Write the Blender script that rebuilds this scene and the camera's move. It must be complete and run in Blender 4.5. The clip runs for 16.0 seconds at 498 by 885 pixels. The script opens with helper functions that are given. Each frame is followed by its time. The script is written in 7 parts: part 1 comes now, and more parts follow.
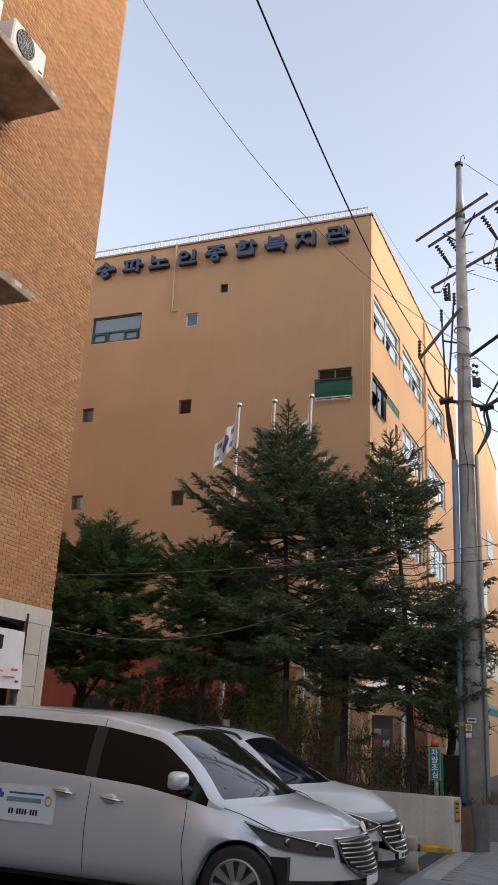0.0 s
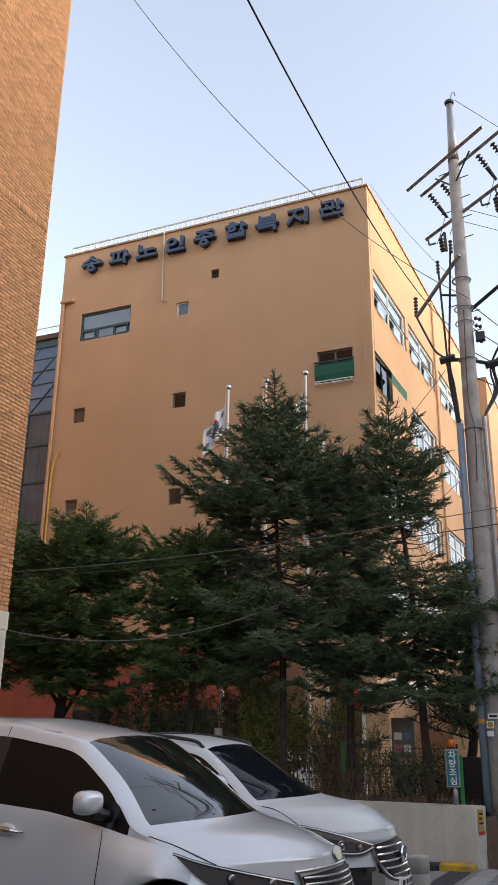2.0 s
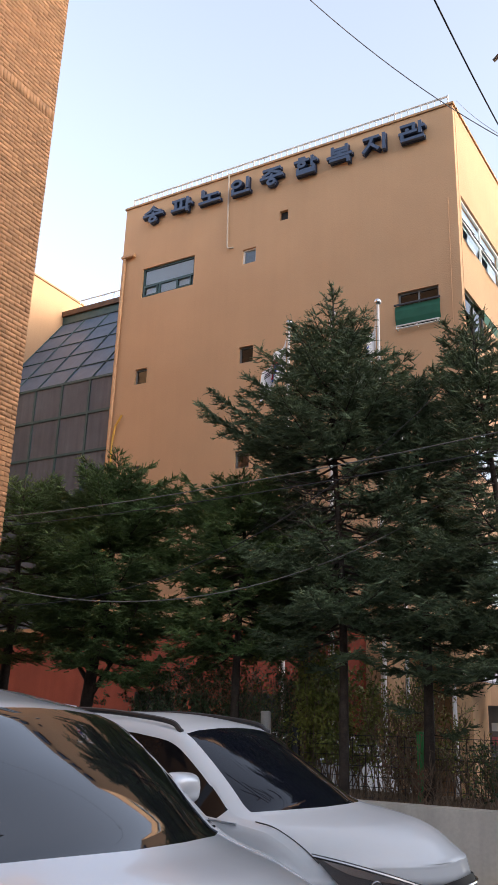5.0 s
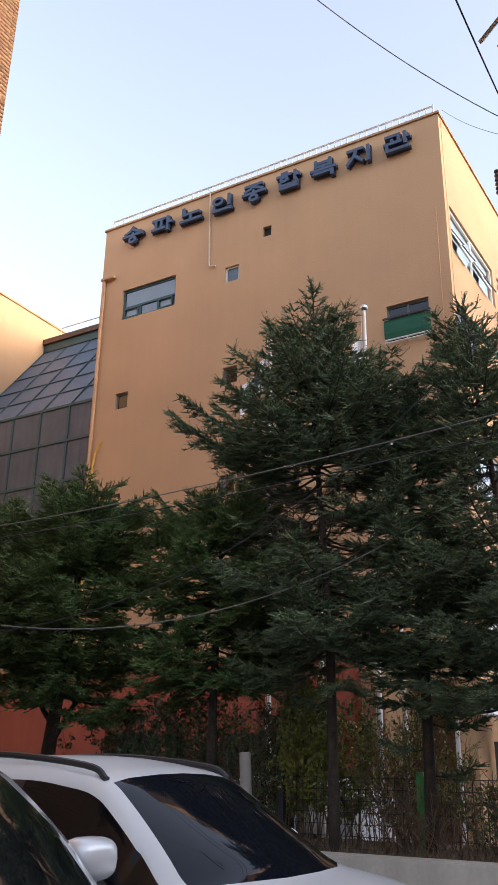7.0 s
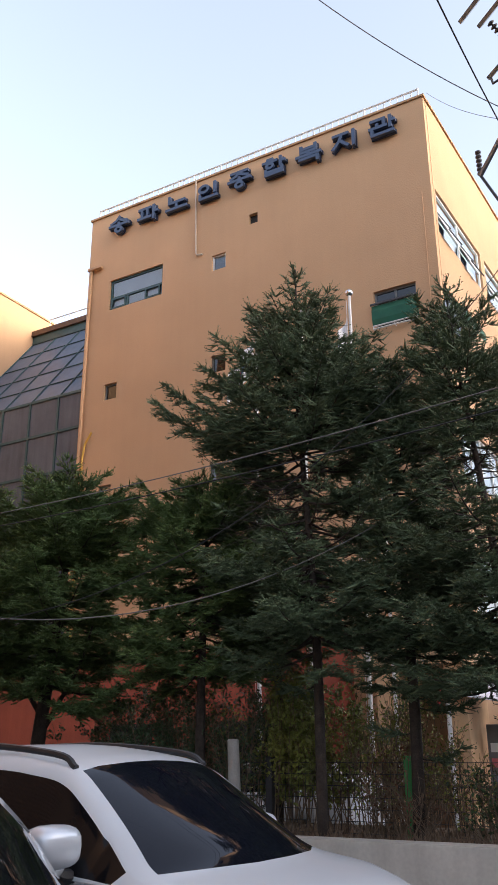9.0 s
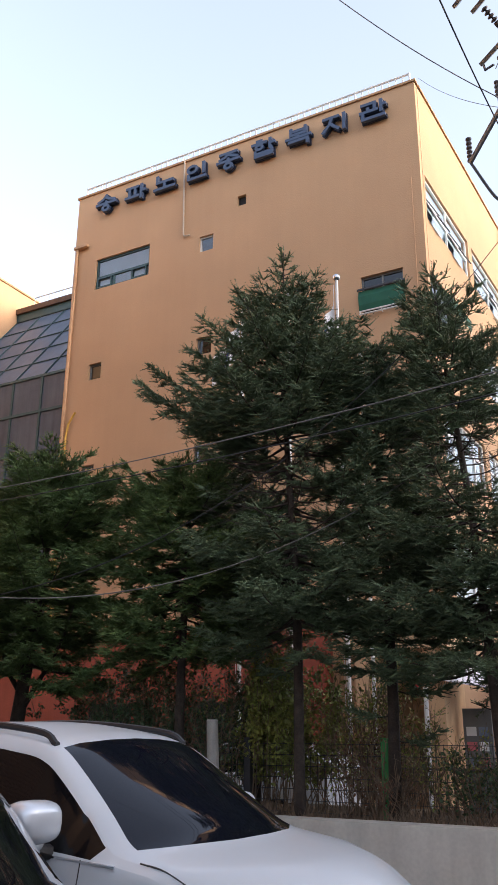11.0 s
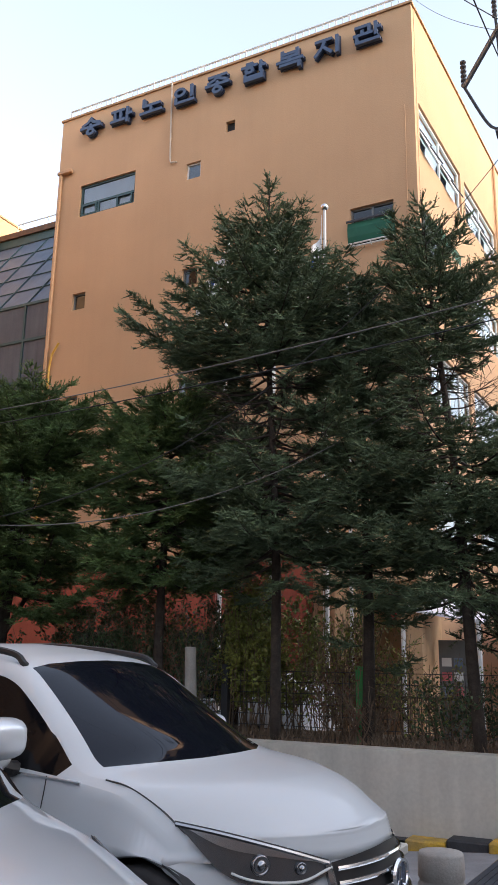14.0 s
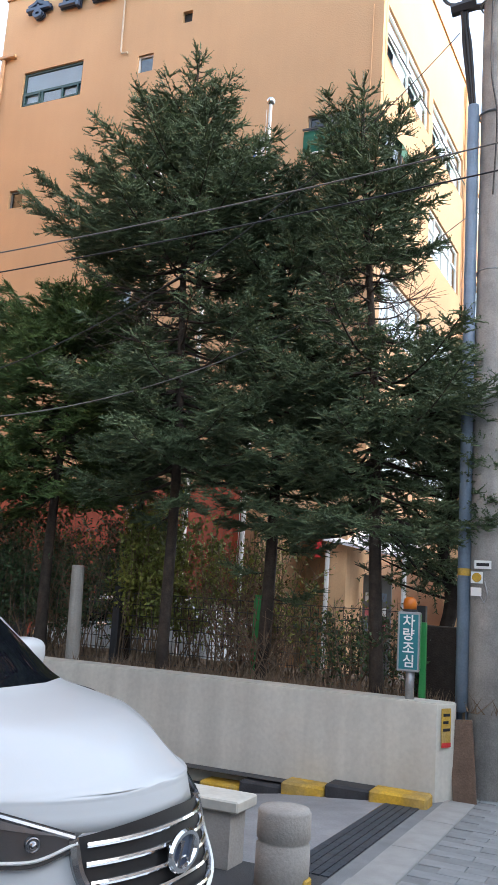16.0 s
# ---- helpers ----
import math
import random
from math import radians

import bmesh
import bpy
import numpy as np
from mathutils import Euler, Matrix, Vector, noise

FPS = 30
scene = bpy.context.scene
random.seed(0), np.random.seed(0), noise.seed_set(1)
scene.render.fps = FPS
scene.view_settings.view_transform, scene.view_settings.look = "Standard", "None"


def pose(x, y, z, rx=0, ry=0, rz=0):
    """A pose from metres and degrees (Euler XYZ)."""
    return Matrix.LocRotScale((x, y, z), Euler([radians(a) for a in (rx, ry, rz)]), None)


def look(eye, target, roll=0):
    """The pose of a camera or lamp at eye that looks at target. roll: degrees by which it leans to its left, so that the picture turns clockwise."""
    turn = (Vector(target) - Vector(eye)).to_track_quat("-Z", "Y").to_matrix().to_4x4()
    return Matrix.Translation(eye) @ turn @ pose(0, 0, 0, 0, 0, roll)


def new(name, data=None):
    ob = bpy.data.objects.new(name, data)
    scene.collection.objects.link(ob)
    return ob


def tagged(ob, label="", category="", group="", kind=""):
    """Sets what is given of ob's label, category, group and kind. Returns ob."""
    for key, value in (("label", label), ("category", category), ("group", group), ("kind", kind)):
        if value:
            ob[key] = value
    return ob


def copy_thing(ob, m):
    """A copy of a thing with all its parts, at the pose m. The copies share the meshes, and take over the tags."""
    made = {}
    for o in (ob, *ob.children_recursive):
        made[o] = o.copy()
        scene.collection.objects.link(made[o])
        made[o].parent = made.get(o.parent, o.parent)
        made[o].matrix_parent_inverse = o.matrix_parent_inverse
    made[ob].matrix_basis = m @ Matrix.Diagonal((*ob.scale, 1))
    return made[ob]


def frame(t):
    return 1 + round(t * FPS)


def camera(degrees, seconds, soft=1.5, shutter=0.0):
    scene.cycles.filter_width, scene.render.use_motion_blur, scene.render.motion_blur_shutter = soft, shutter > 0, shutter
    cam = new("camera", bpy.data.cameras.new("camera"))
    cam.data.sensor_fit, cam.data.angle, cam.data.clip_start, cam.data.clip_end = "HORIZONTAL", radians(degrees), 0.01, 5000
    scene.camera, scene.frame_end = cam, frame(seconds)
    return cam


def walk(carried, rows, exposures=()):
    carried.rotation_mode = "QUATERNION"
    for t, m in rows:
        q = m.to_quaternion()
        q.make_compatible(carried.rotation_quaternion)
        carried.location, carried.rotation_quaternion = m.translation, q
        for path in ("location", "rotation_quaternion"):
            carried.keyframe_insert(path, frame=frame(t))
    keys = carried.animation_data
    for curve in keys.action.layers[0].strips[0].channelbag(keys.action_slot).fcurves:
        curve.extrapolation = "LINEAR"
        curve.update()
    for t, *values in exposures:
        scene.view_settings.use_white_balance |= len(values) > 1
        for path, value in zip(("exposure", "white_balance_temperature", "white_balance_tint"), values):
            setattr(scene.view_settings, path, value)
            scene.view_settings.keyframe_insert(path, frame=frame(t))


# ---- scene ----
cam = camera(32.9, 16.0, soft=1.3)
PATH = [
    (0, (-0.582, -0.117, 1.698), (-1.284, 1.647, 2.328), 3.1),
    (0.5, (-0.56, 0.41, 1.677), (-1.286, 2.162, 2.31), 3.1),
    (1, (-0.497, 0.919, 1.671), (-1.249, 2.655, 2.318), 3.2),
    (1.5, (-0.529, 1.459, 1.632), (-1.277, 3.196, 2.285), 1.1),
    (2, (-0.561, 1.958, 1.625), (-1.309, 3.693, 2.28), 0.7),
    (2.5, (-0.619, 2.47, 1.609), (-1.484, 4.153, 2.258), 2.1),
    (3, (-0.72, 3.018, 1.6), (-1.656, 4.663, 2.247), 2.9),
    (3.5, (-0.782, 3.558, 1.588), (-1.759, 5.183, 2.223), 4.9),
    (4, (-0.862, 4.046, 1.579), (-1.872, 5.658, 2.197), 3.0),
    (4.2, (-0.902, 4.256, 1.576), (-1.868, 5.893, 2.196), 2.4),
    (6.3, (-1.402, 5.967, 1.574), (-2.369, 7.591, 2.229), 1.3),
    (6.5, (-1.452, 6.101, 1.575), (-2.412, 7.719, 2.253), 1.3),
    (7, (-1.439, 6.287, 1.585), (-2.378, 7.902, 2.298), 0.8),
    (7.5, (-1.386, 6.378, 1.583), (-2.32, 7.993, 2.305), 0.3),
    (8, (-1.344, 6.416, 1.572), (-2.279, 8.031, 2.293), 0.2),
    (8.5, (-1.325, 6.423, 1.572), (-2.26, 8.043, 2.278), -0.2),
    (11, (-1.339, 6.414, 1.56), (-2.245, 8.073, 2.213), 0.4),
    (11.5, (-1.324, 6.391, 1.568), (-2.223, 8.057, 2.212), 0.6),
    (12, (-1.326, 6.389, 1.57), (-2.222, 8.059, 2.208), 0.7),
    (12.5, (-1.336, 6.404, 1.564), (-2.225, 8.079, 2.201), 0.8),
    (13, (-1.327, 6.414, 1.564), (-2.21, 8.094, 2.195), 0.6),
    (13.5, (-1.325, 6.438, 1.556), (-2.209, 8.122, 2.175), 0.5),
    (14, (-1.317, 6.544, 1.521), (-2.216, 8.257, 2.03), 1.0),
    (14.5, (-1.374, 6.852, 1.519), (-2.269, 8.575, 1.999), 1.3),
    (15, (-1.329, 7.214, 1.499), (-2.197, 8.967, 1.918), 2.9),
    (15.5, (-1.209, 7.512, 1.524), (-2.059, 9.287, 1.886), 4.5),
    (16, (-1.157, 7.833, 1.509), (-1.986, 9.618, 1.865), 3.8),
]
# the clip's camera opens up as it turns away from the sky
EXPOSE = [(0, 1.84, 6650, 13), (1.5, 1.96, 6600, 13), (3.5, 2.18, 6500, 14), (7, 2.22, 6350, 16), (12.5, 2.34, 6320, 16), (13.5, 2.34, 6320, 15), (14.5, 2.48, 6250, 12), (15.5, 2.82, 6190, 10), (16, 3.03, 6170, 9)]
walk(cam, [(t, look(eye, target, roll)) for t, eye, target, roll in PATH], EXPOSE)

# ---- world, sun and exposure ----
SUN_AZ, SUN_EL = 82.0, 13.0      # degrees clockwise from +y, and above the horizon
world = bpy.data.worlds.new("sky")
scene.world = world
world.use_nodes = True
wn = world.node_tree.nodes
wl = world.node_tree.links
wn.clear()
sky = wn.new("ShaderNodeTexSky")
sky.sky_type = "NISHITA"
sky.sun_disc = False
sky.sun_elevation = radians(SUN_EL)
sky.sun_rotation = radians(SUN_AZ)
sky.air_density, sky.dust_density, sky.ozone_density = 1.0, 4.0, 1.0
bg = wn.new("ShaderNodeBackground")
bg.inputs["Strength"].default_value = 0.15
out = wn.new("ShaderNodeOutputWorld")
haze = wn.new("ShaderNodeHueSaturation")
haze.inputs["Saturation"].default_value = 0.62
wl.new(sky.outputs[0], haze.inputs["Color"])
wl.new(haze.outputs[0], bg.inputs[0])
wl.new(bg.outputs[0], out.inputs[0])
sun_data = bpy.data.lights.new("sun", "SUN")
sun_data.energy, sun_data.angle, sun_data.color = 0.04, radians(20), (1.0, 0.90, 0.78)
sun = new("sun", sun_data)
az, el = radians(SUN_AZ), radians(SUN_EL)
sun.matrix_world = look((60 * math.sin(az), 60 * math.cos(az), 60 * math.tan(el)), (0, 0, 0))


# ---- materials ----
def mat(name, col, rough=0.7, metal=0.0, var=0.12, scale=6.0, fine=90.0, bump=0.15, streak=0.0, col2=None, stain=0.0, spec=0.5,
        coat=0.0, island=0.0, obj=0.0):
    """A surface with variation at two scales: blotches and grain, and upright streaks or stains where asked."""
    m = bpy.data.materials.new(name)
    m.use_nodes = True
    n, l = m.node_tree.nodes, m.node_tree.links
    b = n["Principled BSDF"]
    b.inputs["Roughness"].default_value = rough
    b.inputs["Metallic"].default_value = metal
    b.inputs["Specular IOR Level"].default_value = spec
    b.inputs["Coat Weight"].default_value = coat
    b.inputs["Coat Roughness"].default_value = 0.03
    tc = n.new("ShaderNodeTexCoord")
    big = n.new("ShaderNodeTexNoise")
    big.inputs["Scale"].default_value = scale
    big.inputs["Detail"].default_value = 5
    small = n.new("ShaderNodeTexNoise")
    small.inputs["Scale"].default_value = fine
    small.inputs["Detail"].default_value = 3
    for t in (big, small):
        l.new(tc.outputs["Object"], t.inputs["Vector"])
    ramp = n.new("ShaderNodeMapRange")
    ramp.inputs["From Min"].default_value, ramp.inputs["From Max"].default_value = 0.3, 0.7
    ramp.inputs["To Min"].default_value, ramp.inputs["To Max"].default_value = 1 - var, 1 + var
    l.new(big.outputs["Fac"], ramp.inputs["Value"])
    ramp2 = n.new("ShaderNodeMapRange")
    ramp2.inputs["From Min"].default_value, ramp2.inputs["From Max"].default_value = 0.3, 0.7
    ramp2.inputs["To Min"].default_value, ramp2.inputs["To Max"].default_value = 1 - var * 0.6, 1 + var * 0.6
    l.new(small.outputs["Fac"], ramp2.inputs["Value"])
    mul = n.new("ShaderNodeMath")
    mul.operation = "MULTIPLY"
    l.new(ramp.outputs[0], mul.inputs[0])
    l.new(ramp2.outputs[0], mul.inputs[1])
    last = mul.outputs[0]

    def times(sock):
        nonlocal last
        k = n.new("ShaderNodeMath")
        k.operation = "MULTIPLY"
        l.new(last, k.inputs[0])
        l.new(sock, k.inputs[1])
        last = k.outputs[0]

    if streak:
        mp = n.new("ShaderNodeMapping")
        mp.inputs["Scale"].default_value = (3.0, 3.0, 0.18)
        st = n.new("ShaderNodeTexNoise")
        st.inputs["Scale"].default_value = 1.6
        st.inputs["Detail"].default_value = 6
        l.new(tc.outputs["Object"], mp.inputs["Vector"])
        l.new(mp.outputs[0], st.inputs["Vector"])
        r = n.new("ShaderNodeMapRange")
        r.inputs["From Min"].default_value, r.inputs["From Max"].default_value = 0.35, 0.68
        r.inputs["To Min"].default_value, r.inputs["To Max"].default_value = 1 + streak * 0.4, 1 - streak
        l.new(st.outputs["Fac"], r.inputs["Value"])
        times(r.outputs[0])
    if island or obj:
        src = n.new("ShaderNodeNewGeometry").outputs["Random Per Island"] if island else n.new("ShaderNodeObjectInfo").outputs["Random"]
        r = n.new("ShaderNodeMapRange")
        k = island or obj
        r.inputs["To Min"].default_value, r.inputs["To Max"].default_value = 1 - k, 1 + k
        l.new(src, r.inputs["Value"])
        times(r.outputs[0])
    base = n.new("ShaderNodeMix")
    base.data_type = "RGBA"
    base.inputs["A"].default_value = (*col, 1)
    base.inputs["B"].default_value = (*(col2 or col), 1)
    if col2:
        mid = n.new("ShaderNodeTexNoise")
        mid.inputs["Scale"].default_value = scale * 0.45
        mid.inputs["Detail"].default_value = 6
        l.new(tc.outputs["Object"], mid.inputs["Vector"])
        r = n.new("ShaderNodeMapRange")
        r.inputs["From Min"].default_value, r.inputs["From Max"].default_value = 0.42, 0.62
        l.new(mid.outputs["Fac"], r.inputs["Value"])
        l.new(r.outputs[0], base.inputs["Factor"])
    else:
        base.inputs["Factor"].default_value = 0
    sc = n.new("ShaderNodeVectorMath")
    sc.operation = "SCALE"
    l.new(base.outputs["Result"], sc.inputs[0])
    l.new(last, sc.inputs["Scale"])
    l.new(sc.outputs[0], b.inputs["Base Color"])
    if bump:
        bp = n.new("ShaderNodeBump")
        bp.inputs["Strength"].default_value = bump
        bp.inputs["Distance"].default_value = 0.01
        l.new(small.outputs["Fac"], bp.inputs["Height"])
        l.new(bp.outputs[0], b.inputs["Normal"])
    return m


STUCCO = mat("tan stucco", (0.515, 0.318, 0.178), 0.9, var=0.06, scale=0.45, fine=28, bump=0.5, streak=0.018)
STUCCO_EDGE = mat("stucco edge", (0.42, 0.25, 0.13), 0.9, var=0.12, scale=2, fine=30, bump=0.4, streak=0.15)
REDWALL = mat("terracotta paint", (0.34, 0.085, 0.05), 0.85, var=0.12, scale=1.2, fine=30, bump=0.2, streak=0.1)
PEACH = mat("peach paint", (0.62, 0.40, 0.22), 0.85, var=0.07, scale=1.2, fine=30, bump=0.2, streak=0.08)
BRICK = mat("orange brick", (0.435, 0.226, 0.106), 0.88, var=0.12, scale=9, fine=70, bump=0.3, island=0.16)
BRICK_ONE = mat("orange brick piece", (0.435, 0.226, 0.106), 0.88, var=0.12, scale=9, fine=70, bump=0.3, obj=0.16)
MORTAR = mat("mortar", (0.39, 0.225, 0.125), 0.95, var=0.15, scale=5, fine=80)
CONCRETE = mat("concrete", (0.36, 0.34, 0.31), 0.85, var=0.14, scale=3, fine=60, bump=0.35, streak=0.12)
CONCRETE_LIGHT = mat("pale painted concrete", (0.57, 0.55, 0.485), 0.85, var=0.09, scale=1.1, fine=26, bump=0.10, streak=0.12)
POLECON = mat("pole concrete", (0.37, 0.355, 0.335), 0.85, var=0.22, scale=4, fine=70, bump=0.4, streak=0.2)
LEDGE = mat("weathered ledge", (0.36, 0.29, 0.22), 0.9, var=0.2, scale=4, fine=40, streak=0.35)
GRANITE = mat("pale stone panel", (0.52, 0.48, 0.41), 0.6, var=0.06, scale=4, fine=160, bump=0.1, streak=0.05)
ASPHALT = mat("asphalt", (0.06, 0.06, 0.062), 0.92, var=0.2, scale=1.5, fine=120, bump=0.6)
PAVER = mat("grey paver", (0.21, 0.22, 0.225), 0.88, var=0.12, scale=6, fine=110, bump=0.4, obj=0.12)
KERBSTONE = mat("kerb granite", (0.30, 0.30, 0.29), 0.8, var=0.12, scale=5, fine=140, bump=0.3)
RAMP = mat("ramp concrete", (0.26, 0.265, 0.275), 0.8, var=0.14, scale=1.6, fine=60, bump=0.3, streak=0.1)
SOIL = mat("garden soil with litter", (0.075, 0.05, 0.032), 0.95, var=0.35, scale=5, fine=45, bump=0.8, col2=(0.13, 0.085, 0.045))
YELLOW = mat("worn yellow paint", (0.56, 0.34, 0.03), 0.75, var=0.22, scale=8, fine=60, bump=0.3, col2=(0.36, 0.25, 0.08))
BLACKP = mat("worn black paint", (0.035, 0.036, 0.04), 0.75, var=0.25, scale=8, fine=60, bump=0.3)
STEEL = mat("galvanised steel", (0.34, 0.35, 0.36), 0.45, metal=0.7, var=0.12, scale=8, fine=60, bump=0.1)
DARKSTEEL = mat("dark steel", (0.05, 0.05, 0.055), 0.5, metal=0.4, var=0.15, scale=8, fine=60)
GRATE = mat("drain grating", (0.060, 0.068, 0.082), 0.6, metal=0.4, var=0.2, scale=8, fine=60)
WHITEMETAL = mat("white painted metal", (0.66, 0.66, 0.64), 0.5, var=0.06, scale=3, fine=40, bump=0.05)
TEALFRAME = mat("dark teal window frame", (0.028, 0.075, 0.08), 0.5, var=0.12, scale=5, fine=60)
GREYFRAME = mat("grey window frame", (0.16, 0.17, 0.17), 0.5, var=0.1, scale=5, fine=60)
WHITEFRAME = mat("white window frame", (0.72, 0.72, 0.70), 0.5, var=0.05, scale=4, fine=60)
GREENBLIND = mat("green awning cloth", (0.006, 0.092, 0.052), 0.7, var=0.12, scale=4, fine=90)
NAVY = mat("navy sign letter", (0.040, 0.066, 0.125), 0.45, var=0.12, scale=3, fine=50, bump=0.05)
# dark navy that paints the shadow edge round the sign letters
SIGNSHADOW = mat("dark sign shadow rim", (0.012, 0.020, 0.048), 0.5, var=0.08, scale=3, fine=50)
ATRIUMPANEL = mat("dark spandrel panel", (0.115, 0.125, 0.145), 0.6, var=0.15, scale=1.2, fine=40, streak=0.2, spec=0.2)
ROOFPANE = mat("dull blue roof glass", (0.10, 0.135, 0.19), 0.45, var=0.10, scale=0.8, fine=30, bump=0.05, streak=0.1, spec=0.2)
RUST = mat("brown flashing", (0.10, 0.05, 0.025), 0.7, var=0.2, scale=4, fine=40, streak=0.2)
YELLOWPIPE = mat("yellow gas pipe", (0.62, 0.36, 0.05), 0.5, var=0.1, scale=4, fine=40)
TANPIPE = mat("tan drain pipe", (0.50, 0.29, 0.15), 0.6, var=0.1, scale=4, fine=40, streak=0.1)
WHITEPIPE = mat("white pipe", (0.50, 0.42, 0.33), 0.6, var=0.08, scale=4, fine=40)
CLOTH = mat("white flag cloth", (0.74, 0.74, 0.74), 0.85, var=0.04, scale=6, fine=200, bump=0.1)
FLAGRED = mat("flag red", (0.52, 0.03, 0.04), 0.85, var=0.05, scale=6, fine=200)
FLAGBLUE = mat("flag blue", (0.03, 0.10, 0.38), 0.85, var=0.05, scale=6, fine=200)
INK = mat("black ink", (0.012, 0.012, 0.014), 0.7, var=0.1, scale=6, fine=60)
BANNER = mat("white banner cloth", (0.74, 0.72, 0.74), 0.8, var=0.05, scale=3, fine=90, bump=0.2)
PINK = mat("pink print", (0.62, 0.18, 0.20), 0.8, var=0.1, scale=3, fine=90)
BARK = mat("conifer bark", (0.058, 0.044, 0.035), 0.95, var=0.3, scale=12, fine=60, bump=0.9, streak=0.2)
BARKDARK = mat("dark bark", (0.035, 0.028, 0.024), 0.95, var=0.3, scale=12, fine=60, bump=0.9)
NEEDLE = mat("fir needles", (0.108, 0.150, 0.078), 0.55, var=0.3, scale=1.6, fine=14, bump=0, island=0.3, col2=(0.120, 0.165, 0.088), spec=0.3)
NEEDLE2 = mat("yew needles", (0.100, 0.160, 0.056), 0.55, var=0.3, scale=1.8, fine=14, bump=0, island=0.3, col2=(0.12, 0.175, 0.056), spec=0.25)
TWIG = mat("bare twigs", (0.19, 0.135, 0.09), 0.9, var=0.25, scale=8, fine=40, bump=0.3)
LEAFY = mat("yellow green leaves", (0.24, 0.25, 0.05), 0.6, var=0.3, scale=3, fine=20, bump=0, island=0.35, col2=(0.15, 0.20, 0.05))
LEAFG = mat("dark green leaves", (0.055, 0.10, 0.04), 0.5, var=0.3, scale=3, fine=20, bump=0, island=0.35)
LEAFR = mat("russet leaves", (0.16, 0.07, 0.035), 0.7, var=0.3, scale=3, fine=20, bump=0, island=0.35)
GREENPOST = mat("green fence paint", (0.035, 0.27, 0.07), 0.5, var=0.12, scale=6, fine=60)
BLUEPIPE = mat("blue grey conduit", (0.19, 0.25, 0.33), 0.55, var=0.15, scale=5, fine=50, streak=0.15)
WOODB = mat("weathered board", (0.13, 0.085, 0.06), 0.9, var=0.25, scale=5, fine=60, bump=0.6, streak=0.3)
CABLE = mat("black cable", (0.012, 0.012, 0.013), 0.55, var=0.1, scale=5, fine=60, bump=0)
CABLEGREY = mat("grey cable", (0.132, 0.126, 0.12), 0.6, var=0.1, scale=5, fine=60, bump=0)
PORCELAIN = mat("dark insulator", (0.06, 0.05, 0.05), 0.25, var=0.1, scale=5, fine=60, bump=0)
TEALSIGN = mat("teal sign face", (0.01, 0.16, 0.19), 0.4, var=0.06, scale=4, fine=60, bump=0)
WHITEPRINT = mat("white print", (0.78, 0.80, 0.78), 0.5, var=0.03, scale=4, fine=60, bump=0)
ORANGE = mat("orange lamp cover", (0.62, 0.16, 0.012), 0.35, var=0.1, scale=10, fine=60, bump=0)
REDPRINT = mat("red print", (0.50, 0.03, 0.03), 0.6, var=0.06, scale=4, fine=60, bump=0)
TEALAWNING = mat("teal awning", (0.01, 0.18, 0.17), 0.7, var=0.1, scale=3, fine=60)
SILVER = mat("silver car paint", (0.66, 0.69, 0.72), 0.36, metal=0.35, var=0.03, scale=2, fine=600, bump=0.02, coat=1.0)
WHITECAR = mat("white car paint", (0.55, 0.575, 0.59), 0.5, var=0.02, scale=2, fine=300, bump=0, coat=0.55)
CARGLASS = mat("tinted car glass", (0.008, 0.009, 0.011), 0.03, var=0.05, scale=2, fine=20, bump=0, spec=0.9, coat=1.0)
DARKGLASS = mat("dark car glass", (0.006, 0.007, 0.012), 0.03, var=0.05, scale=2, fine=20, bump=0, spec=0.30)
SIDEGLASS = mat("black privacy glass", (0.006, 0.006, 0.007), 0.04, var=0.05, scale=2, fine=20, bump=0, spec=0.18)
TRIM = mat("black car trim", (0.015, 0.015, 0.016), 0.45, var=0.1, scale=6, fine=80, bump=0.05)
RUBBER = mat("tyre rubber", (0.02, 0.02, 0.021), 0.85, var=0.15, scale=8, fine=90, bump=0.3)
CHROME = mat("chrome", (0.72, 0.72, 0.72), 0.12, metal=1.0, var=0.03, scale=6, fine=60, bump=0)
GREYCHROME = mat("dark chrome", (0.30, 0.30, 0.31), 0.22, metal=1.0, var=0.05, scale=6, fine=60, bump=0)
LAMPDARK = mat("headlamp bowl", (0.085, 0.09, 0.098), 0.16, metal=0.6, var=0.1, scale=10, fine=60, bump=0, coat=1.0)
STICKER = mat("white sticker", (0.70, 0.74, 0.77), 0.45, var=0.03, scale=4, fine=60, bump=0)
# near-black colour standing in for the shade inside openings and recesses
SHADEFILL = mat("dark opening shade", (0.02, 0.02, 0.02), 0.8, var=0.2, scale=4, fine=40)
PLAINWALL = mat("plain grey render", (0.45, 0.42, 0.39), 0.9, var=0.1, scale=1, fine=30, streak=0.1)


